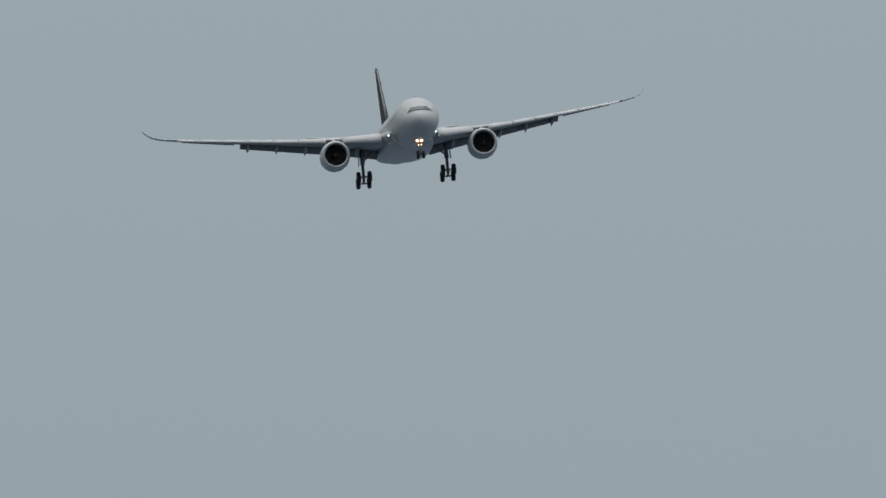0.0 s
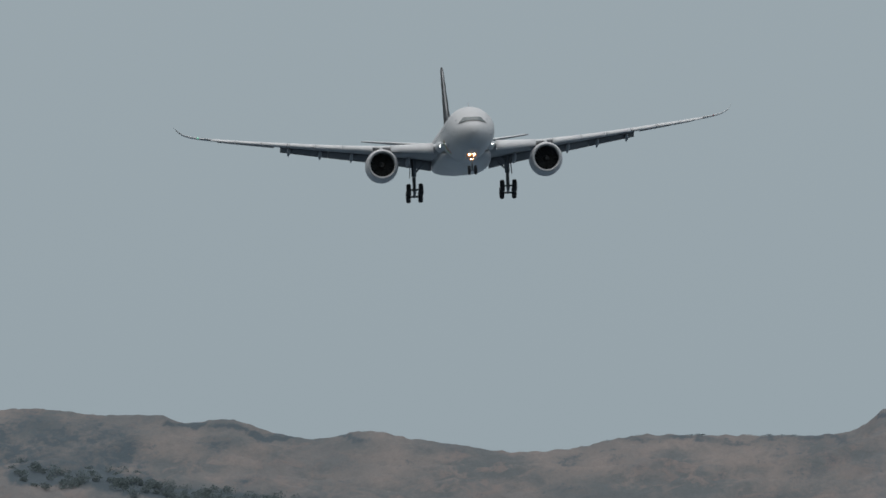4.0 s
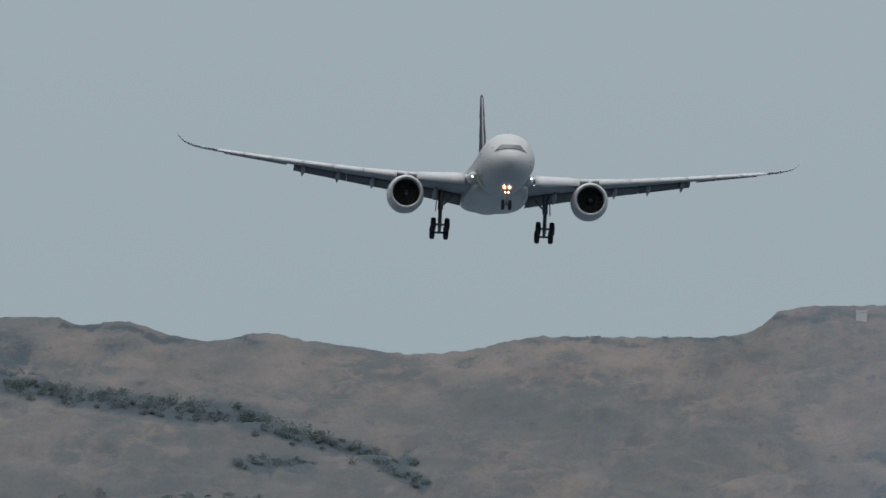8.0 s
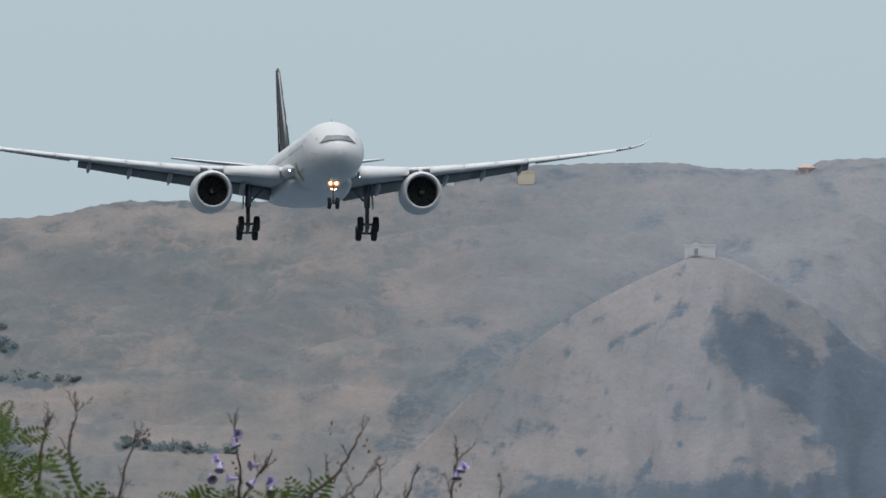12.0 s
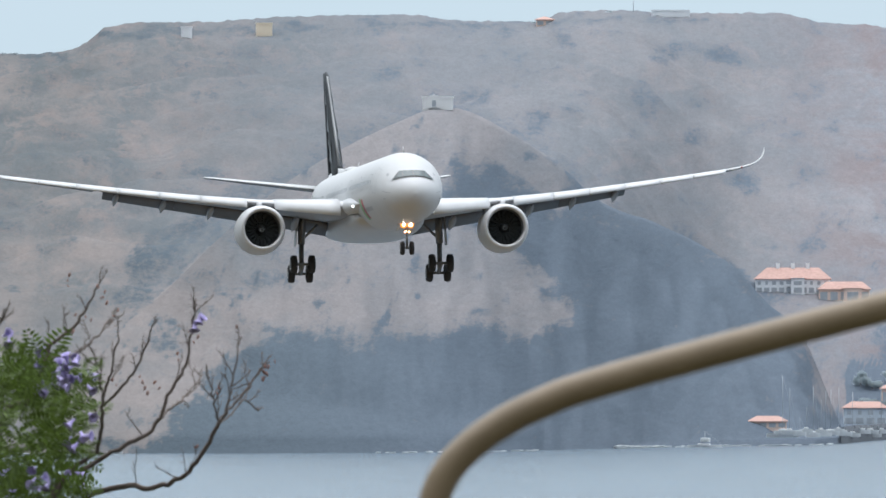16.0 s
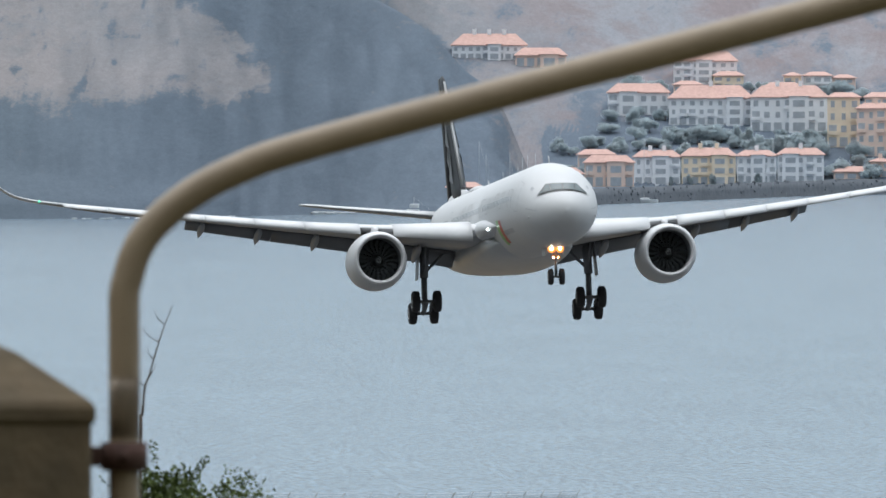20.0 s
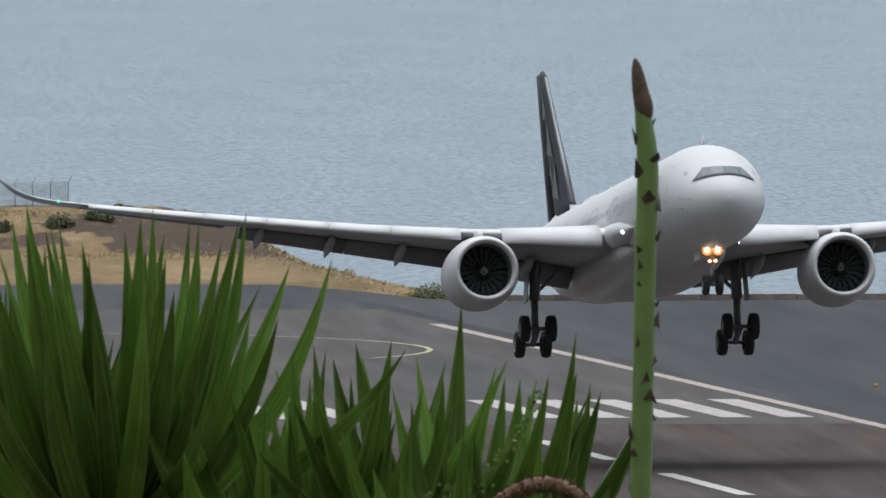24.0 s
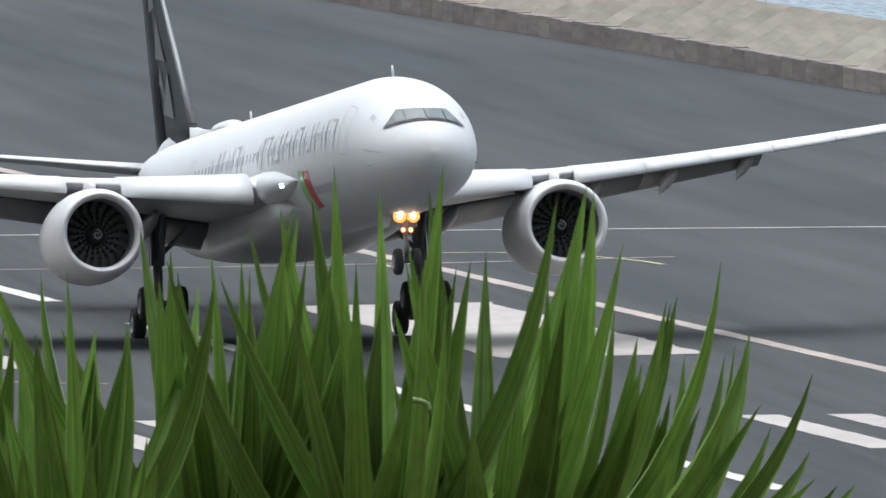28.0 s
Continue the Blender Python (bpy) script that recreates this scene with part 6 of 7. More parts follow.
for k in range(16):
    u = 1330 + 12.5 * k + random.uniform(-5, 5)
    yacht(u, 681 + random.uniform(-5, 3), random.uniform(2.2, 3.6), random.choice((3, 4.5, 6, 8, 9)), shore_r(u) - random.uniform(1, 12))
for u, m in ((1328, 11), (1620, 12), (1848, 12)):
    yacht(u, 684, 6, m, shore_r(u) - 3)
launch = yacht(1196, 705, 6.4, 3.0, shore_r(1196) - 22, "white motor launch under way off the shore", "motor_launch")
part("wheelhouse", box(bmesh.new(), -0.7, 0.9, -0.7, 0.7, 1.0, 1.75, None, 0.12), M_HULL, launch)
bow = bmesh.new()
bmesh.ops.create_icosphere(bow, subdivisions=2, radius=0.5, matrix=Matrix.Translation((2.3, 0, -0.1)) @ Matrix.Diagonal((1.8, 1.5, 0.5, 1)))
part("bow_wave", bow, M_FOAM, launch, "white bow wave")
part("wake", box(bmesh.new(), -5.5, -2.0, -0.7, 0.7, 0.0, 0.14, None, 0.05), M_FOAM, launch, "white wake")
yacht(146, 716, 3.0, 0, shore_r(146) - 12, "small white boat under the cliffs", "motor_boat")
surf = bmesh.new()
for k in range(330):
    q = random.random()
    u = 1034 + 96 * q ** 1.4 if k < 170 else random.choice((random.uniform(600, 900), random.uniform(1150, 1420), random.uniform(-40, 60)))
    h = 0.55 * (1 - q) ** 0.8 + 0.06 if k < 170 else 0.12
    r = shore_r(u) - 1.5 - (3.0 * q if k < 170 else 0)
    a = u / FOCAL
    m = Matrix.Translation((r * math.sin(a), r * math.cos(a), SEA_Z + random.uniform(0, h))) @ Matrix.Diagonal((random.uniform(0.25, 0.8), 0.5, random.uniform(0.05, 0.14), 1))
    bmesh.ops.create_icosphere(surf, subdivisions=1, radius=1.0, matrix=m)
tagged(obj("surf", surf, M_FOAM), "white surf breaking along the rocks", "surf", kind="stuff")

# bushes on the headland
def bush_at(s, l, w_, h_, mat, n, label):
    e = thing("bush", Matrix.Translation(along(s, l, headland_z(s, l))), label, "bush", group="headland bushes")
    part("stem", tube(bmesh.new(), [(0, 0, -0.2), (0, 0, h_ * 0.5)], [0.06, 0.03], 5), M_EARTH, e)
    bm = bmesh.new()
    for k in range(5):
        q = random.uniform(0.25, 0.5)
        leafy(bm, Vector((random.uniform(-0.36, 0.36) * w_, random.uniform(-0.3, 0.3) * w_, h_ * q * random.uniform(0.5, 0.9))), Vector((w_ * q * 0.7, w_ * q * 0.7, h_ * q)), int(n * 0.7), 0.08)
    part("foliage", bm, mat, e, smooth=False)


M_BUSH = material("dark_green_coastal_bush", (0.150, 0.170, 0.095), rough=0.9, var=0.3, scale=2, island=0.35)
M_STRAW = material("dry_straw_tuft", (0.480, 0.372, 0.216), rough=0.95, var=0.3, scale=2, island=0.3)
for s, l, w_, h_ in ((-454, 31.0, 6.0, 2.4), (-606, 26.5, 1.8, 0.7), (-561, 17.3, 3.4, 1.9), (-562, 12.6, 2.3, 1.5), (-556, 7.5, 2.2, 0.9), (-566, 20.5, 2.6, 1.0)):
    bush_at(s, l, w_, h_, M_BUSH, 900, "dark green salt-tolerant bush on the headland")
random.seed(5)
for k in range(16):
    s = random.choice((random.uniform(-480, -440), random.uniform(-640, -520)))
    bush_at(s, lerp_table(EDGE, s)[0] - random.uniform(1, 5), random.uniform(0.8, 2.2), random.uniform(0.5, 1.1), M_STRAW, 300, "tuft of dry straw-coloured grass")

# long dry grass along the edge of the headland and the foot of its bank
random.seed(71)
bm = bmesh.new()
for k in range(11000):
    s = random.uniform(-600, -441)
    e = lerp_table(EDGE, s)[0]
    l = e - abs(random.gauss(0.5, 2.2)) if k % 3 else random.uniform(12, 28)
    if k % 3 == 0:
        s = random.choice((random.gauss(-541, 2.5), random.gauss(-578, 5)))
    p = along(s, l, headland_z(s, l) - 0.05)
    h = random.uniform(0.08, 0.30)
    d = Vector((random.gauss(0.1, 0.14), random.gauss(0, 0.1), h))
    q = Vector((random.uniform(0.02, 0.06), random.gauss(0, 0.03), 0))
    bm.faces.new([bm.verts.new(x) for x in (p - q, p + q, p + d)])
tagged(obj("dry_grass", bm, M_STRAW, smooth=False), "long straw-coloured grass blown by the wind", "grass", kind="stuff")
# ---- near things on the terrace and the hillside below the camera ----
M_PIPE = material("beige_painted_pipe", (0.265, 0.203, 0.135), rough=0.45, var=0.1, scale=30, var2=0.15, scale2=4, tint=(0.19, 0.14, 0.09), bump=0.0006, bump_scale=120)
M_RUST = material("rusty_clamp", (0.066, 0.030, 0.022), rough=0.8, var=0.3, scale=60, bump=0.001, bump_scale=150)
M_PILLAR = material("mossy_concrete_pillar", (0.1, 0.07, 0.04), rough=0.95, var=0.2, scale=40, var2=0.2, scale2=9, tint=(0.060, 0.050, 0.026), bump=0.002, bump_scale=80)
M_BARK = material("grey_brown_bark", (0.108, 0.082, 0.070), rough=0.9, var=0.3, scale=40, var2=0.2, scale2=6, tint=(0.084, 0.066, 0.060), bump=0.002, bump_scale=90)
M_JLEAF = leaf_material("fresh_green_leaflet", (0.102, 0.158, 0.026), rough=0.55, var=0.2, scale=20, island=0.4)
M_FLOWER = material("violet_blossom", (0.444, 0.384, 0.720), rough=0.6, var=0.15, scale=40, island=0.25)
M_POD = material("red_brown_seed_pod", (0.204, 0.084, 0.060), rough=0.7, var=0.2, scale=30, island=0.3)
M_YUCCA = leaf_material("deep_green_sword_leaf", (0.088, 0.164, 0.026), 0.14, rough=0.4, var=0.2, scale=30, var2=0.25, scale2=6, tint=(0.14, 0.235, 0.05), island=0.5, spec=0.3, stretch=(1, 1, 0.2))


def ribbed(m, margin):
    """Fine ribs along a leaf, and a paler margin, from the mesh's own rib coordinates."""
    n, l = m.node_tree.nodes, m.node_tree.links
    b = n["Principled BSDF"]
    at = n.new("ShaderNodeAttribute")
    at.attribute_name = "rib"
    mp = n.new("ShaderNodeMapping")
    mp.inputs["Scale"].default_value = (5.0, 1.2, 1.0)
    tx = n.new("ShaderNodeTexNoise")
    tx.inputs["Scale"].default_value, tx.inputs["Detail"].default_value = 1.6, 3
    l.new(at.outputs["Vector"], mp.inputs["Vector"])
    l.new(mp.outputs["Vector"], tx.inputs["Vector"])
    r = n.new("ShaderNodeMapRange")
    r.inputs["From Min"].default_value, r.inputs["From Max"].default_value = 0.32, 0.68
    r.inputs["To Min"].default_value, r.inputs["To Max"].default_value = 0.55, 1.5
    l.new(tx.outputs["Fac"], r.inputs["Value"])
    sc = n.new("ShaderNodeVectorMath")
    sc.operation = "SCALE"
    old = b.inputs["Base Color"].links[0].from_socket
    l.new(old, sc.inputs[0])
    l.new(r.outputs["Result"], sc.inputs["Scale"])
    sp = n.new("ShaderNodeSeparateXYZ")
    l.new(at.outputs["Vector"], sp.inputs[0])
    ab = n.new("ShaderNodeMath")
    ab.operation = "ABSOLUTE"
    l.new(sp.outputs["X"], ab.inputs[0])
    e = n.new("ShaderNodeMapRange")
    e.inputs["From Min"].default_value, e.inputs["From Max"].default_value = 0.86, 0.97
    l.new(ab.outputs["Value"], e.inputs["Value"])
    mx = n.new("ShaderNodeMix")
    mx.data_type = "RGBA"
    mx.inputs["B"].default_value = (*margin, 1)
    l.new(e.outputs["Result"], mx.inputs["Factor"])
    l.new(sc.outputs["Vector"], mx.inputs["A"])
    l.new(mx.outputs["Result"], b.inputs["Base Color"])


ribbed(M_YUCCA, (0.20, 0.27, 0.09))
M_YDRY = material("yellowing_leaf", (0.46, 0.38, 0.08), rough=0.6, var=0.25, scale=15, island=0.35)
M_YOLD = leaf_material("yellow_green_old_leaf", (0.28, 0.33, 0.06), 0.2, rough=0.6, var=0.3, scale=12, island=0.3)
M_STALK = material("green_flower_stalk", (0.125, 0.205, 0.06), rough=0.5, var=0.12, scale=18, var2=0.12, scale2=5, tint=(0.168, 0.264, 0.090))
M_BRACT = material("brown_dry_bract", (0.07, 0.042, 0.032), rough=0.8, var=0.3, scale=40)
M_BUD = material("dark_brown_bud", (0.090, 0.062, 0.041), rough=0.8, var=0.4, scale=50, bump=0.002, bump_scale=60)
M_FUZZ = material("brown_dry_flower_spike", (0.165, 0.100, 0.066), rough=0.9, var=0.35, scale=60, island=0.45)
M_SHRUB = material("dark_green_shrub_leaf", (0.088, 0.118, 0.036), spec=0.15, rough=0.6, var=0.25, scale=15, island=0.45)
M_COVER = leaf_material("small_creeper_leaf", (0.135, 0.205, 0.055), rough=0.6, var=0.25, scale=20, island=0.45)
M_TRUNKY = material("grey_leaf_scar_trunk", (0.240, 0.192, 0.144), rough=0.95, var=0.25, scale=20, bump=0.01, bump_scale=25)

RAIL_R = 16.0


def smooth_path(pts, n):
    """A rounded line through the points."""
    out = []
    for i in range(len(pts) - 1):
        p0, p1, p2, p3 = pts[max(i - 1, 0)], pts[i], pts[i + 1], pts[min(i + 2, len(pts) - 1)]
        for k in range(n):
            t = k / n
            out.append(0.5 * ((2 * p1) + (p2 - p0) * t + (2 * p0 - 5 * p1 + 4 * p2 - p3) * t * t + (3 * p1 - p0 - 3 * p2 + p3) * t * t * t))
    out.append(pts[-1])
    return out


# handrail: a post that bends over into a rising pipe
rail = thing("handrail", Matrix.Translation((far(700, 1200, RAIL_R).x, far(700, 1200, RAIL_R).y, ground_height(0, RAIL_R))), "beige painted pipe handrail bent over from an upright post", "handrail")
o = rail.matrix_world.translation
line = [Vector((o.x, o.y, o.z - 0.1))] + [far(700, v, RAIL_R) for v in (1500, 1100, 940, 850)] + [far(u + 5, v + 5, RAIL_R) for u, v in ((701, 815), (714, 772), (738, 731), (780, 690), (832, 654), (890, 625), (990, 588), (1300, 504), (1856, 360), (2500, 193))]
part("pipe", tube(bmesh.new(), [p - o for p in smooth_path(line, 8)], 0.0112, 24), M_PIPE, rail, "beige painted steel pipe")
part("end_cap", tube(bmesh.new(), [line[-1] - o, line[-1] - o + (line[-1] - line[-2]).normalized() * 0.016], 0.0132, 24), M_PIPE, rail)
# concrete pillar with a pyramid cap, and the clamp that ties the post to it
pc = far(474, 1100, 15.96)
pillar = thing("concrete_pillar", Matrix.Translation((pc.x, pc.y, ground_height(pc.x, pc.y))) @ pose(0, 0, 0, 0, 0, 4), "mossy concrete pillar with a pyramid cap beside the handrail", "pillar")
zt = far(474, 1042, 15.96).z - pillar.matrix_world.translation.z
za = far(474, 938, 15.96).z - pillar.matrix_world.translation.z
hw = 0.0622
part("shaft", box(bmesh.new(), -hw, hw, -hw, hw, -0.2, zt - 0.010, None, 0.005), M_PILLAR, pillar)
bm = bmesh.new()
b = 0.0646
ring_loft(bm, [[(x * s, y * s, z) for x, y in ((-b, -b), (b, -b), (b, b), (-b, b))] for s, z in ((0.96, zt - 0.014), (1.0, zt - 0.010), (1.0, zt - 0.002), (0.95, zt + 0.003), (0.2, za - 0.005), (0.02, za))], cap0=True, cap1=True)
bmesh.ops.recalc_face_normals(bm, faces=bm.faces)
part("cap", bm, M_PILLAR, pillar, "pyramid-shaped concrete cap", smooth=False)
clamp = thing("pipe_clamp", Matrix.Translation(far(700, 1135, RAIL_R)), "rusty iron clamp tying the handrail post to the pillar", "clamp")
bm = bmesh.new()
lathe(bm, [(-0.0100, 0.0115), (-0.0100, 0.0165), (0.0100, 0.0165), (0.0100, 0.0115), (-0.0100, 0.0115)], pose(0, 0, 0, 0, -90, 0), 20)
part("collar", bm, M_RUST, clamp)
part("tie_bar", box(bmesh.new(), -0.036, -0.014, -0.005, 0.005, -0.007, 0.007, None, 0.0015), M_RUST, clamp)
part("bolt", tube(bmesh.new(), [(0.0, -0.022, 0), (0.0, -0.016, 0)], 0.0045, 6), M_RUST, clamp)

# ---- jacaranda below the terrace ----
JR = 50.0
PXJ = JR / FOCAL
jroot = far(-140, 900, JR)
jac = thing("jacaranda_tree", Matrix.Translation((jroot.x, jroot.y, ground_height(jroot.x, jroot.y))), "half-bare jacaranda with violet blossom and feathery green leaves", "tree")
JO = jac.matrix_world.translation
random.seed(21)


def jp(u, v, depth=0.0):
    return far(u, v, JR + depth) - JO


def limb(pts, r0, r1, depth=0.0, name="limb"):
    ps = smooth_path([jp(u, v, depth * k / len(pts)) for k, (u, v) in enumerate(pts)], 6)
    n = len(ps)
    ps = [p + Vector((random.gauss(0, 1), 0, random.gauss(0, 1))) * 0.0018 if 0 < i < n - 1 else p for i, p in enumerate(ps)]
    return part(name, tube(bmesh.new(), ps, [r0 + (r1 - r0) * i / (n - 1) for i in range(n)], 7), M_BARK, jac), ps


def twig_fan(p, d, n, length, spread, rad=0.0022):
    """Bare side twigs that leave the limb's end."""
    for k in range(n):
        bm = bmesh.new()
        a = d.normalized() + Vector((random.gauss(0, spread), random.gauss(0, spread * 0.5), random.gauss(0, spread)))
        a.normalize()
        L = length * random.uniform(0.5, 1.1)
        pts, q = [p], p.copy()
        for i in range(6):
            a = (a + Vector((random.gauss(0, 0.12), 0, random.gauss(0, 0.12) + 0.05))).normalized()
            q = q + a * L / 6
            pts.append(q)
        tube(bm, pts, [rad * (1 - 0.11 * i) for i in range(7)], 5)
        for i in (2, 3, 4, 5):
            b = (a + Vector((random.gauss(0, 0.6), 0.2, random.gauss(0, 0.6)))).normalized()
            tube(bm, [pts[i], pts[i] + b * L * 0.16, pts[i] + b * L * 0.25 + Vector((0, 0, L * 0.05))], [rad * 0.55, rad * 0.45, rad * 0.3], 4)
        part("twig", bm, M_BARK, jac)
        if random.random() < 0.1:
            pod(pts[-1])


def pod(p):
    bm = bmesh.new()
    for k in range(random.randint(1, 3)):
        bmesh.ops.create_icosphere(bm, subdivisions=1, radius=random.uniform(0.003, 0.006), matrix=Matrix.Translation(p + Vector((random.gauss(0, 0.009), 0, -0.012 * k))) @ pose(0, 0, 0, 0, random.uniform(-40, 40), 0) @ Matrix.Diagonal((0.55, 0.4, 1.15, 1)))
    part("seed_pod", bm, M_POD, jac, "dry red-brown seed pod")


part("trunk", tube(bmesh.new(), [(0, 0, -0.2), jp(-150, 2200), jp(-130, 1500), jp(-60, 1120)], [0.09, 0.075, 0.06, 0.045], 12), M_BARK, jac)
root = (-60, 1120)
BRANCHES = [
    ([root, (20, 900), (90, 800), (150, 776), (213, 776), (263, 760), (303, 713), (330, 660)], 0.018, 0.007, 1, 60),
    ([(330, 660), (343, 639), (355, 588), (363, 527)], 0.007, 0.0025, 1, 40),
    ([(330, 662), (352, 634), (380, 600), (402, 572), (408, 561)], 0.007, 0.003, 1, 36),
    ([(330, 662), (322, 622), (313, 588)], 0.005, 0.0025, 1, 36),
    ([(332, 660), (352, 646), (376, 622), (398, 640)], 0.005, 0.0025, 2, 34),
    ([root, (0, 930), (43, 775), (93, 743), (163, 703), (213, 673), (246, 605), (271, 561), (279, 521), (288, 466)], 0.017, 0.003, 2, 46),
    ([(222, 656), (250, 632), (274, 613), (299, 580)], 0.008, 0.0025, 2, 40),
    ([root, (10, 900), (53, 765), (113, 713), (122, 660), (127, 611), (139, 577), (152, 507)], 0.016, 0.003, 1, 44),
    ([(124, 632), (167, 588), (195, 544), (211, 493)], 0.008, 0.0025, 1, 44),
    ([(127, 615), (119, 580), (111, 544)], 0.006, 0.0025, 1, 34),
    ([root, (-70, 900), (-57, 660), (0, 620), (25, 550), (33, 524), (67, 499), (95, 460), (120, 412)], 0.021, 0.003, 1, 40),
    ([(30, 545), (67, 543), (111, 513), (142, 471)], 0.008, 0.0025, 1, 36),
    ([root, (-90, 900), (-93, 667), (-94, 588), (-104, 544), (-96, 493), (-106, 407)], 0.016, 0.003, 2, 46),
    ([(-98, 545), (-70, 500), (-52, 478)], 0.006, 0.0025, 2, 34),
    ([root, (-200, 900), (-330, 640), (-395, 470), (-386, 380)], 0.026, 0.003, 4, 45),
    ([root, (-240, 900), (-430, 600), (-450, 480), (-440, 410)], 0.02, 0.003, 4, 45),
    ([root, (-280, 930), (-560, 640), (-590, 480), (-600, 420)], 0.024, 0.004, 2, 60),
    ([root, (-160, 860), (-280, 640), (-310, 540), (-285, 435)], 0.016, 0.003, 4, 50),
    ([root, (60, 980), (150, 930), (230, 890), (300, 870)], 0.012, 0.003, 3, 60),
    ([root, (80, 1010), (250, 960), (330, 890), (352, 860)], 0.012, 0.003, 2, 50),
]
for pts, r0, r1, n, ln in BRANCHES:
    ob, ps = limb(pts, r0 * 0.45, r1 * 0.62, random.uniform(-0.4, 0.6))
    twig_fan(ps[-1], ps[-1] - ps[-6], n + 1, ln * PXJ, 0.3, 0.0015)
    for k in range(4):
        i = random.randint(int(len(ps) * 0.45), len(ps) - 4)
        twig_fan(ps[i], ps[i + 2] - ps[i - 2] + Vector((random.gauss(0, 0.02), 0, 0.03)), 1, max(ln, 55) * PXJ, 0.42, 0.0015)


def fern_leaf(bm, p, d, L):
    """A feathery twice-cut leaf: a rib with leaflet blades on both sides, drooping."""
    d = d.normalized()
    side = d.cross(Vector((random.gauss(0, 0.4), 1, random.gauss(0, 0.4)))).normalized()
    q = p.copy()
    n = 9
    for i in range(n):
        d = (d + Vector((0, 0, -0.07))).normalized()
        q2 = q + d * L / n
        w = L * 0.34 * math.sin(math.pi * (i + 0.8) / (n + 0.9))
        for sg in (-1, 1):
            tip = q2 + side * sg * w + d * w * 0.35 + Vector((0, random.gauss(0, 0.003), -w * 0.12))
            e = d * L / n * 0.42
            m1 = q2.lerp(tip, 0.5)
            bm.faces.new([bm.verts.new(x) for x in (q2 - e * 0.3, m1 - e, tip, m1 + e)])
        q = q2


def foliage(us, vs, n, L, depth=0.5, up=0.4):
    bm = bmesh.new()
    for k in range(n):
        u, v = random.uniform(*us), random.uniform(*vs)
        p = jp(u, v, random.uniform(-depth, depth))
        fern_leaf(bm, p, Vector((random.gauss(0, 0.8), random.gauss(0, 0.4), random.gauss(up, 0.5))), L * random.uniform(0.6, 1.25))
    tagged(part("leaf_spray", bm, M_JLEAF, jac, "feathery green leaves", smooth=False), kind="stuff")


foliage((-640, -450), (430, 620), 150, 0.07)
foliage((-620, -500), (405, 470), 26, 0.06, up=0.9)
foliage((-450, -330), (530, 740), 60, 0.10)
foliage((-330, -180), (575, 800), 110, 0.10)
foliage((-240, 70), (556, 770), 260, 0.08)
foliage((-60, 100), (545, 660), 60, 0.08)
foliage((-160, 90), (710, 1050), 360, 0.085)
foliage((60, 200), (880, 1100), 160, 0.10)
foliage((150, 330), (905, 1100), 200, 0.085)
foliage((250, 420), (950, 1150), 160, 0.085)
foliage((180, 240), (850, 930), 24, 0.07, up=0.9)
foliage((250, 300), (840, 900), 10, 0.07, up=1.0)


def blossom(u, v, n, rad):
    """A loose head of trumpet flowers."""
    bm = bmesh.new()
    c = jp(u, v, random.uniform(-0.5, -0.1))
    for k in range(n):
        p = c + Vector((random.gauss(0, rad), random.gauss(0, rad), random.gauss(0, rad))) * 0.6
        d = Vector((random.gauss(0, 1), -0.6, random.gauss(-0.3, 0.8))).normalized()
        q = d.to_track_quat("X", "Z").to_matrix().to_4x4()
        lathe(bm, [(0, 0.002), (0.010, 0.004), (0.019, 0.0065), (0.025, 0.012), (0.024, 0.0125)], Matrix.Translation(p) @ q, 6)
    part("blossom", bm, M_FLOWER, jac, "violet trumpet blossom")


for u, v, n, rad in ((-130, 470, 3, 0.02), (-55, 500, 3, 0.03), (60, 570, 18, 0.04), (40, 600, 5, 0.04), (90, 655, 2, 0.03), (288, 478, 3, 0.012), (10, 540, 2, 0.03), (-90, 500, 2, 0.03), (-110, 420, 2, 0.015), (70, 680, 4, 0.03),
                     (358, 850, 5, 0.024), (384, 848, 4, 0.022), (352, 892, 3, 0.03), (374, 925, 2, 0.02), (290, 862, 4, 0.03), (275, 915, 3, 0.03), (330, 855, 3, 0.03), (365, 960, 4, 0.03), (310, 880, 3, 0.015), (215, 860, 4, 0.025), (345, 930, 6, 0.03), (60, 760, 5, 0.04), (-20, 760, 6, 0.05), (230, 920, 4, 0.03), (20, 800, 5, 0.04)):
    blossom(u, v, n, rad)
for u, v in ((408, 562), (414, 575), (284, 500), (150, 585), (190, 580), (205, 590), (225, 600), (135, 440), (70, 500), (-384, 420), (-400, 400), (-470, 430), (120, 420), (95, 470), (-100, 470), (265, 550), (60, 400)):
    pod(jp(u, v, -0.1))
# a dry seed head low in the foliage
bm = bmesh.new()
bmesh.ops.create_icosphere(bm, subdivisions=2, radius=0.021, matrix=Matrix.Translation(jp(80, 900, -0.6)) @ Matrix.Diagonal((1, 0.6, 1, 1)))
for v in bm.verts:
    v.co += (v.co - jp(80, 900, -0.6)) * 0.2 * noise.noise(v.co * 90)
part("seed_pod", bm, M_POD, jac, "round brown seed pod")

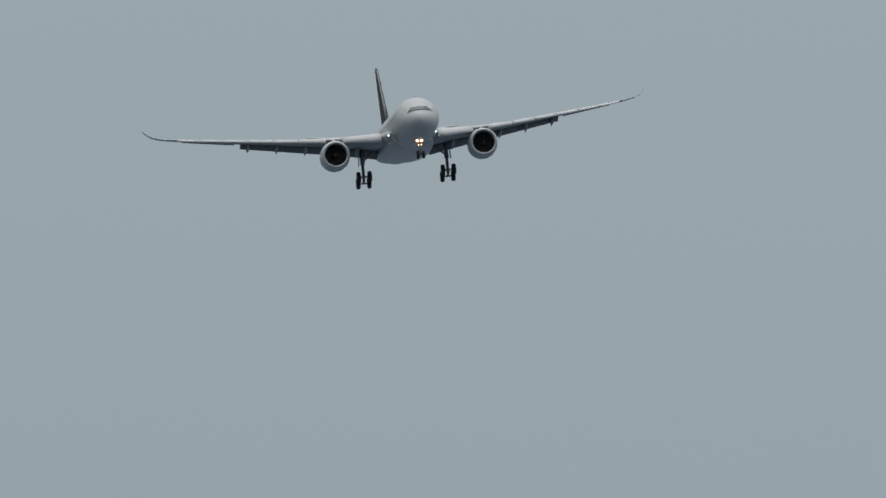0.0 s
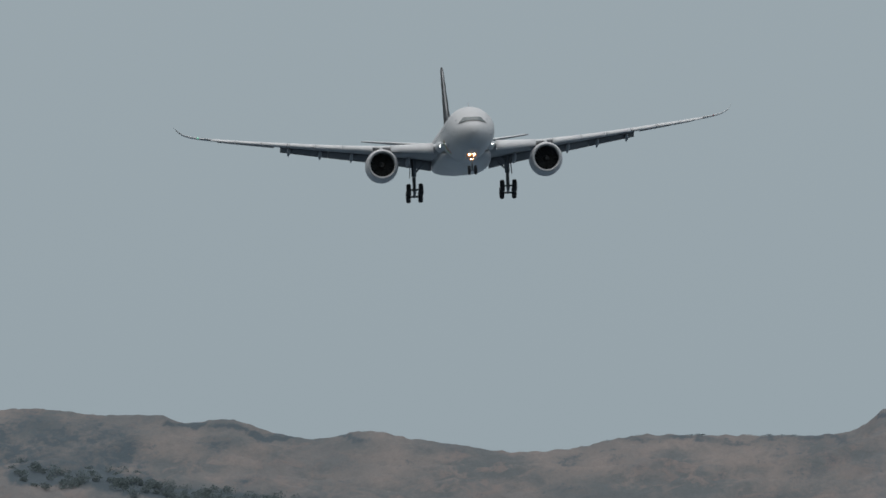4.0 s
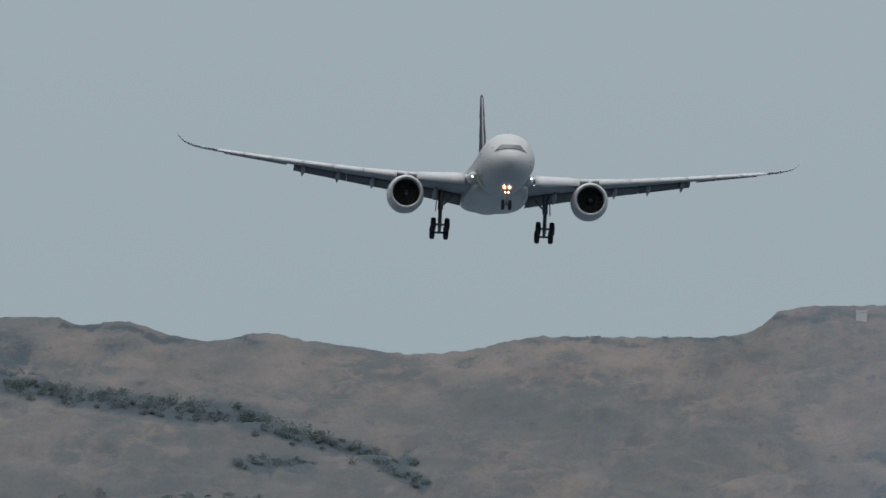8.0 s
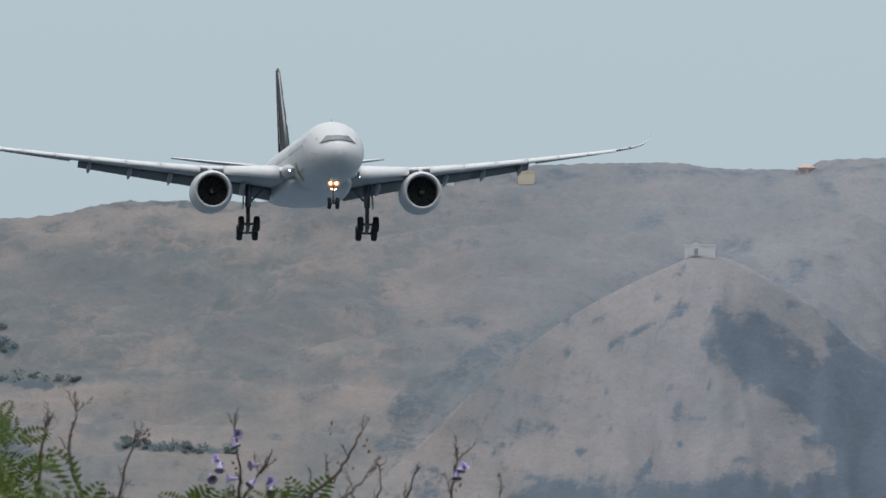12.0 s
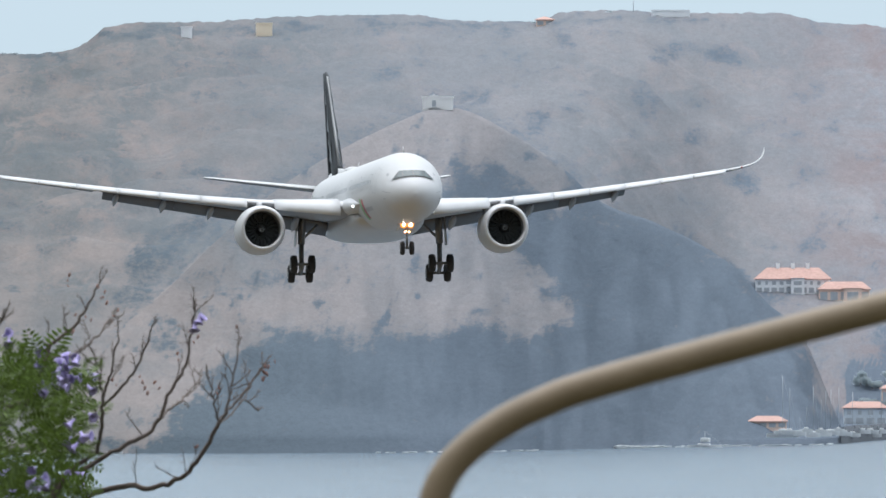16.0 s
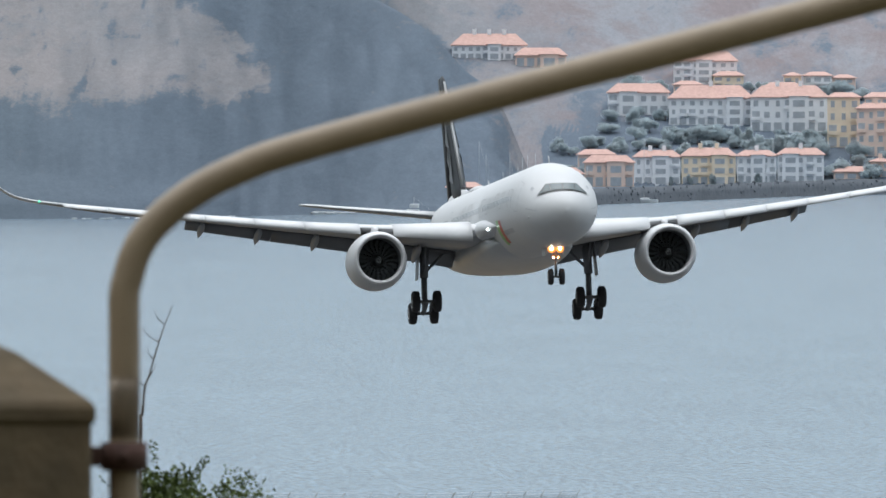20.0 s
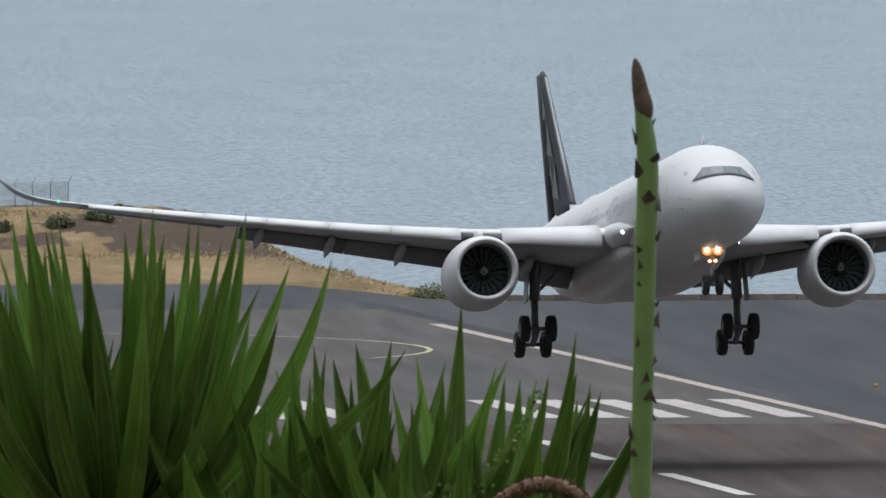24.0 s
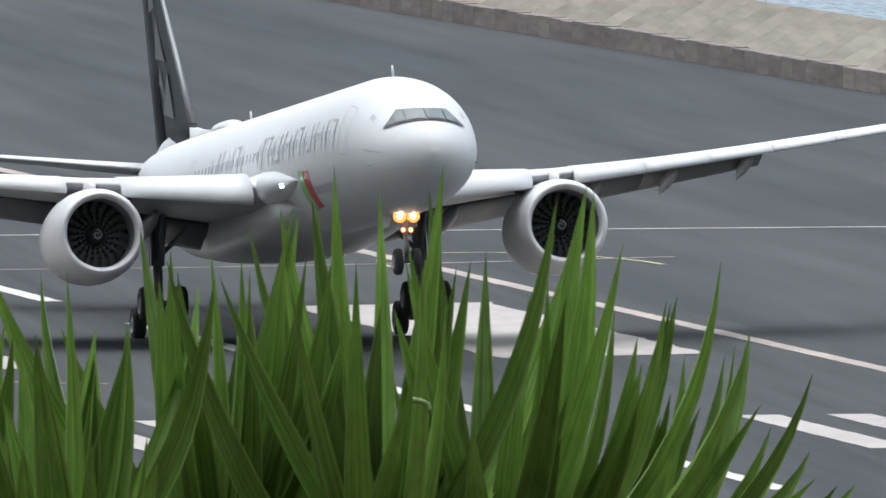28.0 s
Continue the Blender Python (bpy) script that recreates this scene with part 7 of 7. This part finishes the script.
# ---- bare twig and leafy shrub ----
def twig_plant(u, v0, v1, lean):
    b = far(u, v0, JR)
    e = thing("bare_sapling", Matrix.Translation((b.x, b.y, ground_height(b.x, b.y))), "thin leafless sapling with fine side twigs", "sapling")
    o = e.matrix_world.translation
    pts = [Vector((0, 0, -0.1)), far(u - 4, v0 + 300, JR) - o, far(u, v0, JR) - o, far(u + lean * 0.25, v0 + (v1 - v0) * 0.35, JR) - o, far(u + lean * 0.6, v0 + (v1 - v0) * 0.7, JR) - o, far(u + lean, v1, JR) - o]
    ps = smooth_path(pts, 6)
    part("stem", tube(bmesh.new(), ps, [0.0042 - 0.0034 * i / (len(ps) - 1) for i in range(len(ps))], 6), M_BARK, e)
    for i in range(len(ps) - 17, len(ps) - 2, 3):
        sg = random.choice((-1, 1)) * random.uniform(0.25, 0.8)
        part("side_twig", tube(bmesh.new(), [ps[i], ps[i] + Vector((sg * 0.03, 0, 0.012)), ps[i] + Vector((sg * 0.05, 0, 0.03))], [0.0014, 0.001, 0.0006], 4), M_BARK, e)


random.seed(8)
twig_plant(733, 1050, 868, 52)


def leaf_shrub(name, u, v, r, wpx, hpx, n, size, mat, label, grp="", sprigs=10):
    """A shrub of fine branches and many small leaves; u, v is the middle of its crown."""
    c = far(u, v, r)
    e = thing(name, Matrix.Translation((c.x, c.y, ground_height(c.x, c.y))), label, "shrub", group=grp)
    o = e.matrix_world.translation
    px = r / FOCAL
    for k in range(8):
        a = 2 * math.pi * k / 8
        q = c - o + Vector((math.cos(a) * wpx * px * 0.3, math.sin(a) * 0.15, hpx * px * 0.2 * math.sin(k)))
        part("stem", tube(bmesh.new(), [(0.02 * math.cos(a), 0.02 * math.sin(a), -0.1), q * 0.6 + Vector((0, 0, 0.02)), q], [0.012, 0.007, 0.003], 5), M_BARK, e)
    bm = bmesh.new()
    leafy(bm, c - o, Vector((wpx * px / 2, wpx * px / 2.5, hpx * px / 2)), n, size)
    for k in range(sprigs):
        d = Vector((random.gauss(0, 1), 0, abs(random.gauss(0.4, 0.6)))).normalized()
        p = c - o + Vector((d.x * wpx * px * 0.34, -0.1, d.z * hpx * px * 0.36))
        for i in range(12):
            q = p + d * 0.0065 * i
            a = Vector((random.gauss(0, 1), random.gauss(0, 0.5), random.gauss(0, 1))).normalized() * size * 0.9
            b = a.cross(Vector((0, 1, 0.2))).normalized() * size * 0.45
            bm.faces.new([bm.verts.new(q + x) for x in (a * 0, a * 0.5 + b, a, a * 0.5 - b)])
    tagged(part("leaves", bm, mat, e, smooth=False), kind="stuff")


leaf_shrub("shrub", 850, 1400, 48, 450, 540, 26000, 0.0068, M_SHRUB, "dense dark green shrub on the hillside", sprigs=26)
leaf_shrub("shrub", 950, 1580, 47.5, 340, 400, 15000, 0.0068, M_SHRUB, "dense dark green shrub on the hillside", sprigs=22)
leaf_shrub("shrub", 765, 1270, 48.5, 240, 290, 9500, 0.0068, M_SHRUB, "leafy shrub behind the handrail", sprigs=20)
leaf_shrub("shrub", 640, 1350, 48.3, 220, 290, 8500, 0.0068, M_SHRUB, "leafy shrub behind the handrail", sprigs=8)
leaf_shrub("dry_shrub", 1130, 1640, 47, 260, 400, 1900, 0.008, M_BRACT, "dry brown twiggy shrub", sprigs=20)

# ---- yuccas ----
YR = 62.0


def sword_leaf(parent, base, knee, tip, width):
    """A stiff channelled leaf that leaves the trunk outwards, straightens at the knee and ends in a point."""
    bm = bmesh.new()
    lay = bm.verts.layers.float_vector.new("rib")
    d = tip - knee
    L = (tip - base).length
    side = d.cross(Vector((random.gauss(0, 0.7), -1, random.gauss(0, 0.3)))).normalized()
    nrm = side.cross(d).normalized()
    rows = []
    bow = random.uniform(-0.01, 0.03)
    n = 10
    mark_ = random.uniform(0, 50)
    for i in range(n + 1):
        t = i / n
        w = 1.2 * width * (0.62 + 1.3 * t * (1 - t)) * (1 - t ** 3.4) + 0.0006
        p = base * (1 - t) ** 2 + knee * 2 * t * (1 - t) + tip * t * t + nrm * bow * L * math.sin(t * 2.6)
        row = []
        for k in (-1.0, -0.8, -0.35, 0.0, 0.35, 0.8, 1.0):
            v = bm.verts.new(p + side * w / 2 * k + nrm * w * (0.46 * abs(k) ** 1.3 - 0.06))
            v[lay] = (k, t, mark_)
            row.append(v)
        rows.append(row)
    for a, b in zip(rows, rows[1:]):
        for k in range(6):
            bm.faces.new((a[k], a[k + 1], b[k + 1], b[k]))
    part("leaf", bm, M_YUCCA, parent)


def yucca(u, v, n, len_px, spread, r=YR, label="yucca with stiff dark green sword leaves on a short trunk", wpx=46, lean=0.0):
    """A rosette whose heart shows at u, v."""
    c = far(u, v, r)
    e = thing("yucca", Matrix.Translation((c.x, c.y, ground_height(c.x, c.y))), label, "yucca", group="yuccas below the terrace")
    o = e.matrix_world.translation
    px = r / FOCAL
    h = c - o
    part("trunk", tube(bmesh.new(), [(0, 0, -0.15), h * 0.5 + Vector((0.02, 0, 0)), h], [0.075, 0.06, 0.05], 10), M_TRUNKY, e, "rough grey trunk")
    for k in range(n):
        t = (k + 0.5) / n
        a = radians(-spread + 2 * spread * t + random.gauss(0, 8) + lean)
        y = random.uniform(-0.75, 0.6)
        d = Vector((math.sin(a), y * 0.75, math.cos(a) * random.uniform(0.85, 1.05)))
        L = len_px * px * random.uniform(0.78, 1.06) * (1 - 0.10 * abs(a) / 1.5)
        b0 = h + Vector((math.sin(a) * 0.05 + random.gauss(0, 0.015), y * 0.05, random.uniform(-0.16, 0.03)))
        out = min(1.0, len_px / 500) * 130 * px
        tip = h + Vector((math.sin(a) * out + random.gauss(0, 16) * px, y * 0.05, 0)) + d.normalized() * L
        if random.random() < 0.42:
            # shorter leaves of the outer whorl lean across the others
            tip += Vector((random.uniform(-0.26, 0.26) * L, -random.uniform(0.1, 0.25), -random.uniform(0.08, 0.42) * L))
        go = random.uniform(0.55, 0.85)
        knee = Vector((b0.x + (tip.x - b0.x) * go, b0.y + (tip.y - b0.y) * 0.6, h.z + (tip.z - h.z) * random.uniform(0.26, 0.40)))
        sword_leaf(e, b0, knee, tip, wpx * px * random.uniform(0.8, 1.2))
    return e


random.seed(33)
yucca(1390, 1900, 44, 540, 28, lean=-6, wpx=46, r=62.4)
yucca(1750, 2010, 36, 520, 28, wpx=46, r=62.5)
yucca(1575, 1830, 66, 600, 26, wpx=46)
yucca(1930, 2010, 46, 560, 25, wpx=58)
yucca(2170, 2010, 48, 570, 28, wpx=60)
yucca(2210, 2060, 34, 460, 42, lean=10, r=61.5, wpx=54)
yr = yucca(2370, 2080, 12, 270, 22, lean=70, r=61.4, wpx=34, label="yucca with low spreading leaves turning yellow")
for k, ch in enumerate(yr.children):
    if k % 2 and ch.name.startswith("leaf"):
        ch.data.materials[0] = M_YOLD
yucca(2860, 2360, 46, 570, 36, wpx=52)
yucca(2900, 2400, 18, 480, 46, r=62.5, wpx=48)
yucca(3660, 2590, 20, 560, 16, wpx=52)
yucca(3920, 2600, 22, 610, 18, r=61.5, wpx=56)
yucca(4190, 2600, 24, 710, 19, wpx=58)
yucca(4480, 2600, 27, 760, 17, r=61.7, wpx=58)
yucca(4700, 2600, 24, 750, 19, lean=7, wpx=58)
yucca(4800, 2640, 26, 610, 30, r=62.4, lean=24, wpx=54)
# low yellowing rosette
for u, v, n_ in ((2080, 2036, 64), (1950, 2040, 54), (2210, 2080, 30)):
    yl = yucca(u, v, n_, 210, 62, r=60.5, label="low young yucca with yellow and orange leaf tips", wpx=20)
    for k, ch in enumerate(yl.children):
        if k % 3 and ch.name.startswith("leaf"):
            ch.data.materials[0] = M_YDRY if k % 2 else M_YOLD

# flower stalk with dry bracts
sb = far(2505, 2000, YR - 1.2)
stalk = thing("flower_stalk", Matrix.Translation((sb.x, sb.y, ground_height(sb.x, sb.y))), "tall green yucca flower stalk with brown dry bracts", "plant")
o = stalk.matrix_world.translation
sp = smooth_path([Vector((0, 0, -0.1))] + [far(u, v, YR - 1.2) - o for u, v in ((2501, 2200), (2508, 1950), (2513, 1780), (2518, 1560), (2522, 1330), (2526, 1180), (2518, 1090), (2510, 1040), (2503, 988))], 7)
n = len(sp)
pxs = (YR - 1.2) / FOCAL
part("stem", tube(bmesh.new(), sp, [19.0 * pxs * (1 if i < n - 20 else max(0.06, ((n - 1 - i) / 20) ** 0.7)) for i in range(n)], 14), M_STALK, stalk)
for k in range(30):
    v = 1000 + 33 * k + random.uniform(-6, 6)
    best = min(range(n), key=lambda i: abs((HORIZON - (sp[i].z + o.z - EYE_Z) * FOCAL / (YR - 1.2)) - v))
    p = sp[best]
    rr = 19.0 * pxs * (1 if best < n - 20 else max(0.1, ((n - 1 - best) / 20) ** 0.7))
    a = random.choice((-1.45, -0.7, 0, 0.6, 1.35, 1.5, -1.5))
    out = Vector((math.sin(a), -math.cos(a), 0))
    sd = Vector((out.y, -out.x, 0))
    bm = bmesh.new()
    s_ = rr * random.uniform(0.35, 0.9)
    q = [p + out * rr * 0.98 - sd * s_ * 0.9, p + out * rr * 1.02 + sd * s_ * 0.9, p + out * rr * 1.35 + Vector((0, 0, s_ * 1.9)), p + out * rr * 1.14 + Vector((0, 0, -s_ * 0.2))]
    vs = [bm.verts.new(x + Vector((random.gauss(0, 1), random.gauss(0, 0.5), random.gauss(0, 1))) * s_ * 0.34) for x in q]
    bm.faces.new((vs[0], vs[3], vs[2]))
    bm.faces.new((vs[3], vs[1], vs[2]))
    part("bract", bm, M_BRACT, stalk, "dry brown bract", smooth=False)

# the closed brown bud at its tip
bm = bmesh.new()
tp = smooth_path([far(u, v, YR - 1.2) - o for u, v in ((2521, 1092), (2519, 1070), (2514, 1048), (2510, 1025), (2506, 1000), (2503, 984))], 4)
tube(bm, tp, [pxs * lerp_table([(0, 13), (4, 17), (8, 15), (13, 12), (17, 7), (20, 1)], i)[0] for i in range(len(tp))], 10)
part("bud", bm, M_BUD, stalk, "closed brown bud")

# arched dry flower spike
ab = far(2170, 2000, YR - 1.6)
arch = thing("dry_flower_spike", Matrix.Translation((ab.x, ab.y, ground_height(ab.x, ab.y))), "arched dry brown flower spike, densely bristled", "plant")
o = arch.matrix_world.translation
ap = smooth_path([Vector((0, 0, -0.1))] + [far(1877.5 + x, 1071.5 + y, YR - 1.6) - o for x, y in ((285, 1000), (298, 885), (325, 800), (362, 725), (410, 682), (465, 666), (515, 682), (550, 722), (566, 780), (562, 840), (556, 900))], 8)
n = len(ap)
pxa = (YR - 1.6) / FOCAL
part("core", tube(bmesh.new(), ap, 12 * pxa, 8), M_FUZZ, arch)
bm = bmesh.new()
for k in range(4200):
    i = random.randrange(10, n - 1)
    p = ap[i].lerp(ap[i + 1], random.random())
    d = Vector((random.gauss(0, 1), random.gauss(0, 1), random.gauss(0, 1))).normalized()
    q = p + d * pxa * random.uniform(11, 17)
    e_ = d.cross(Vector((0.3, 0.5, 1))).normalized() * pxa * 2.4
    bm.faces.new([bm.verts.new(x) for x in (q - e_, q + e_, q + d * pxa * 6 + Vector((0, 0, -pxa * 2)))])
tagged(part("bristles", bm, M_FUZZ, arch, smooth=False), kind="stuff")

# creeping ground cover round the yuccas
random.seed(44)
for u, v, w_, h_, n_ in ((1780, 1920, 300, 150, 5200), (1930, 1912, 300, 140, 5600), (2090, 1915, 320, 150, 6200), (2230, 1950, 220, 130, 3600), (2440, 2120, 240, 160, 1200)):
    leaf_shrub("creeper", u, v, 61.0, w_, h_, n_, 0.0062, M_COVER, "low creeping plant with tiny green leaves under the yuccas", grp="creepers", sprigs=14)
vine = thing("vine", Matrix.Translation((far(2200, 1900, 61.2).x, far(2200, 1900, 61.2).y, ground_height(0.1, 61.2))), "thin creeping vine climbing over the yucca leaves", "vine")
o = vine.matrix_world.translation
for path in ([(2150, 1950), (2200, 1800), (2260, 1700), (2300, 1640), (2335, 1580)], [(2060, 1960), (2070, 1860), (2110, 1800), (2130, 1760)], [(2110, 1950), (2180, 1820), (2170, 1740)]):
    ps = smooth_path([Vector((0, 0, 0))] + [far(u, v, 61.2) - o for u, v in path], 8)
    part("stem", tube(bmesh.new(), ps, 0.0012, 4), M_COVER, vine)
    bm = bmesh.new()
    for p in ps[8:]:
        for k in range(3):
            q = p + Vector((random.gauss(0, 0.010), -0.01, random.gauss(0, 0.008)))
            a = Vector((random.gauss(0, 1), random.gauss(0, 0.3), random.gauss(0, 1))).normalized() * 0.012
            b = a.cross(Vector((0, 1, 0))).normalized() * 0.0065
            bm.faces.new([bm.verts.new(q + x) for x in (a * 0, a * 0.5 + b, a, a * 0.5 - b)])
    tagged(part("leaves", bm, M_COVER, vine, smooth=False), kind="stuff")
# curled pale leaf
curl = thing("curled_leaf", Matrix.Translation(far(4562, 2252, 61.0)), "pale curled dead leaf caught among the yucca leaves", "leaf")
part("blade", tube(bmesh.new(), smooth_path([Vector((-0.02, 0, 0.012)), Vector((0, -0.004, 0.008)), Vector((0.018, 0, 0.0)), Vector((0.026, 0, -0.02))], 5), [0.008] * 15 + [0.003], 7), M_STALK, curl)


def motions():
    """The landing: along the glide path, the flare, down to the runway."""
    walk(airliner, [
    (0, pose(-64.24, 2856.16, 110.93, 5.17, -3.59, -84.30)),
    (1, pose(-57.29, 2787.66, 106.59, 6.48, -4.16, -85.12)),
    (2, pose(-50.97, 2719.13, 102.04, 4.89, -3.89, -85.66)),
    (3, pose(-45.37, 2650.55, 97.74, 2.75, -2.85, -85.89)),
    (5.5, pose(-33.03, 2478.64, 85.18, 2.34, -3.46, -86.50)),
    (6, pose(-30.83, 2444.04, 82.73, 0.95, -3.71, -86.56)),
    (7, pose(-26.30, 2374.73, 78.29, -0.32, -4.01, -86.73)),
    (8, pose(-21.65, 2305.14, 74.03, -2.45, -3.92, -86.16)),
    (9, pose(-16.51, 2235.14, 70.32, -2.79, -3.38, -85.67)),
    (10, pose(-10.92, 2164.76, 66.81, -1.62, -3.03, -85.32)),
    (10.5, pose(-7.97, 2129.48, 65.03, -1.05, -2.92, -85.12)),
    (11, pose(-4.88, 2094.15, 63.15, -0.81, -2.84, -84.92)),
    (11.5, pose(-1.82, 2058.80, 61.02, -0.76, -2.92, -84.83)),
    (12, pose(1.28, 2023.43, 58.85, -0.29, -3.35, -84.76)),
    (12.5, pose(4.50, 1988.04, 56.82, 0.42, -3.85, -84.69)),
    (14.5, pose(17.21, 1846.40, 49.02, 2.24, -2.61, -84.79)),
    (15, pose(20.14, 1811.07, 46.97, 1.24, -2.44, -84.59)),
    (15.5, pose(23.07, 1775.77, 44.92, 0.39, -2.23, -84.47)),
    (16, pose(26.12, 1740.47, 42.77, 0.46, -2.23, -84.42)),
    (16.5, pose(29.17, 1705.19, 40.64, 1.03, -2.46, -84.48)),
    (17, pose(32.23, 1669.94, 38.55, 1.62, -2.69, -84.53)),
    (17.5, pose(35.24, 1634.71, 36.45, 1.67, -2.78, -84.58)),
    (18, pose(38.21, 1599.50, 34.17, 1.27, -2.96, -84.63)),
    (18.5, pose(41.32, 1564.29, 31.99, 0.74, -3.31, -84.68)),
    (19, pose(44.37, 1529.09, 30.03, 0.77, -3.70, -84.71)),
    (19.5, pose(47.30, 1493.90, 28.09, 1.29, -3.69, -84.73)),
    (20, pose(50.21, 1458.69, 26.07, 1.49, -3.52, -84.68)),
    (20.5, pose(53.12, 1423.46, 24.22, 1.35, -3.33, -84.59)),
    (21, pose(56.00, 1388.22, 22.37, 1.11, -3.44, -84.51)),
    (21.5, pose(58.92, 1352.98, 20.45, 0.56, -3.81, -84.39)),
    (23.5, pose(70.96, 1212.49, 13.55, 0.16, -5.76, -84.39)),
    (24, pose(73.92, 1177.60, 12.27, 0.42, -6.15, -84.48)),
    (24.5, pose(77.01, 1142.73, 11.21, 0.57, -6.15, -84.50)),
    (25, pose(80.02, 1107.90, 10.28, 0.82, -5.97, -84.58)),
    (25.5, pose(83.05, 1073.11, 9.58, 1.64, -5.91, -84.69)),
    (26, pose(86.11, 1038.33, 8.89, 2.35, -5.85, -84.83)),
    (26.5, pose(89.03, 1003.60, 8.43, 2.38, -5.62, -84.98)),
    (27, pose(92.04, 968.83, 7.88, 2.10, -5.45, -85.11)),
    (27.5, pose(94.94, 934.07, 7.27, 1.47, -5.37, -85.30)),
    (28, pose(97.83, 899.33, 6.69, 0.72, -5.44, -85.56)),
    ])
    # the launch creeps along the shore
    turn = launch.matrix_world.to_3x3().to_4x4()
    r = shore_r(1196) - 22
    walk(launch, [(t, Matrix.Translation(far(1196 + 5.5 * (t - 17), 705, r)) @ turn) for t in (0, 14, 28)])


motions()
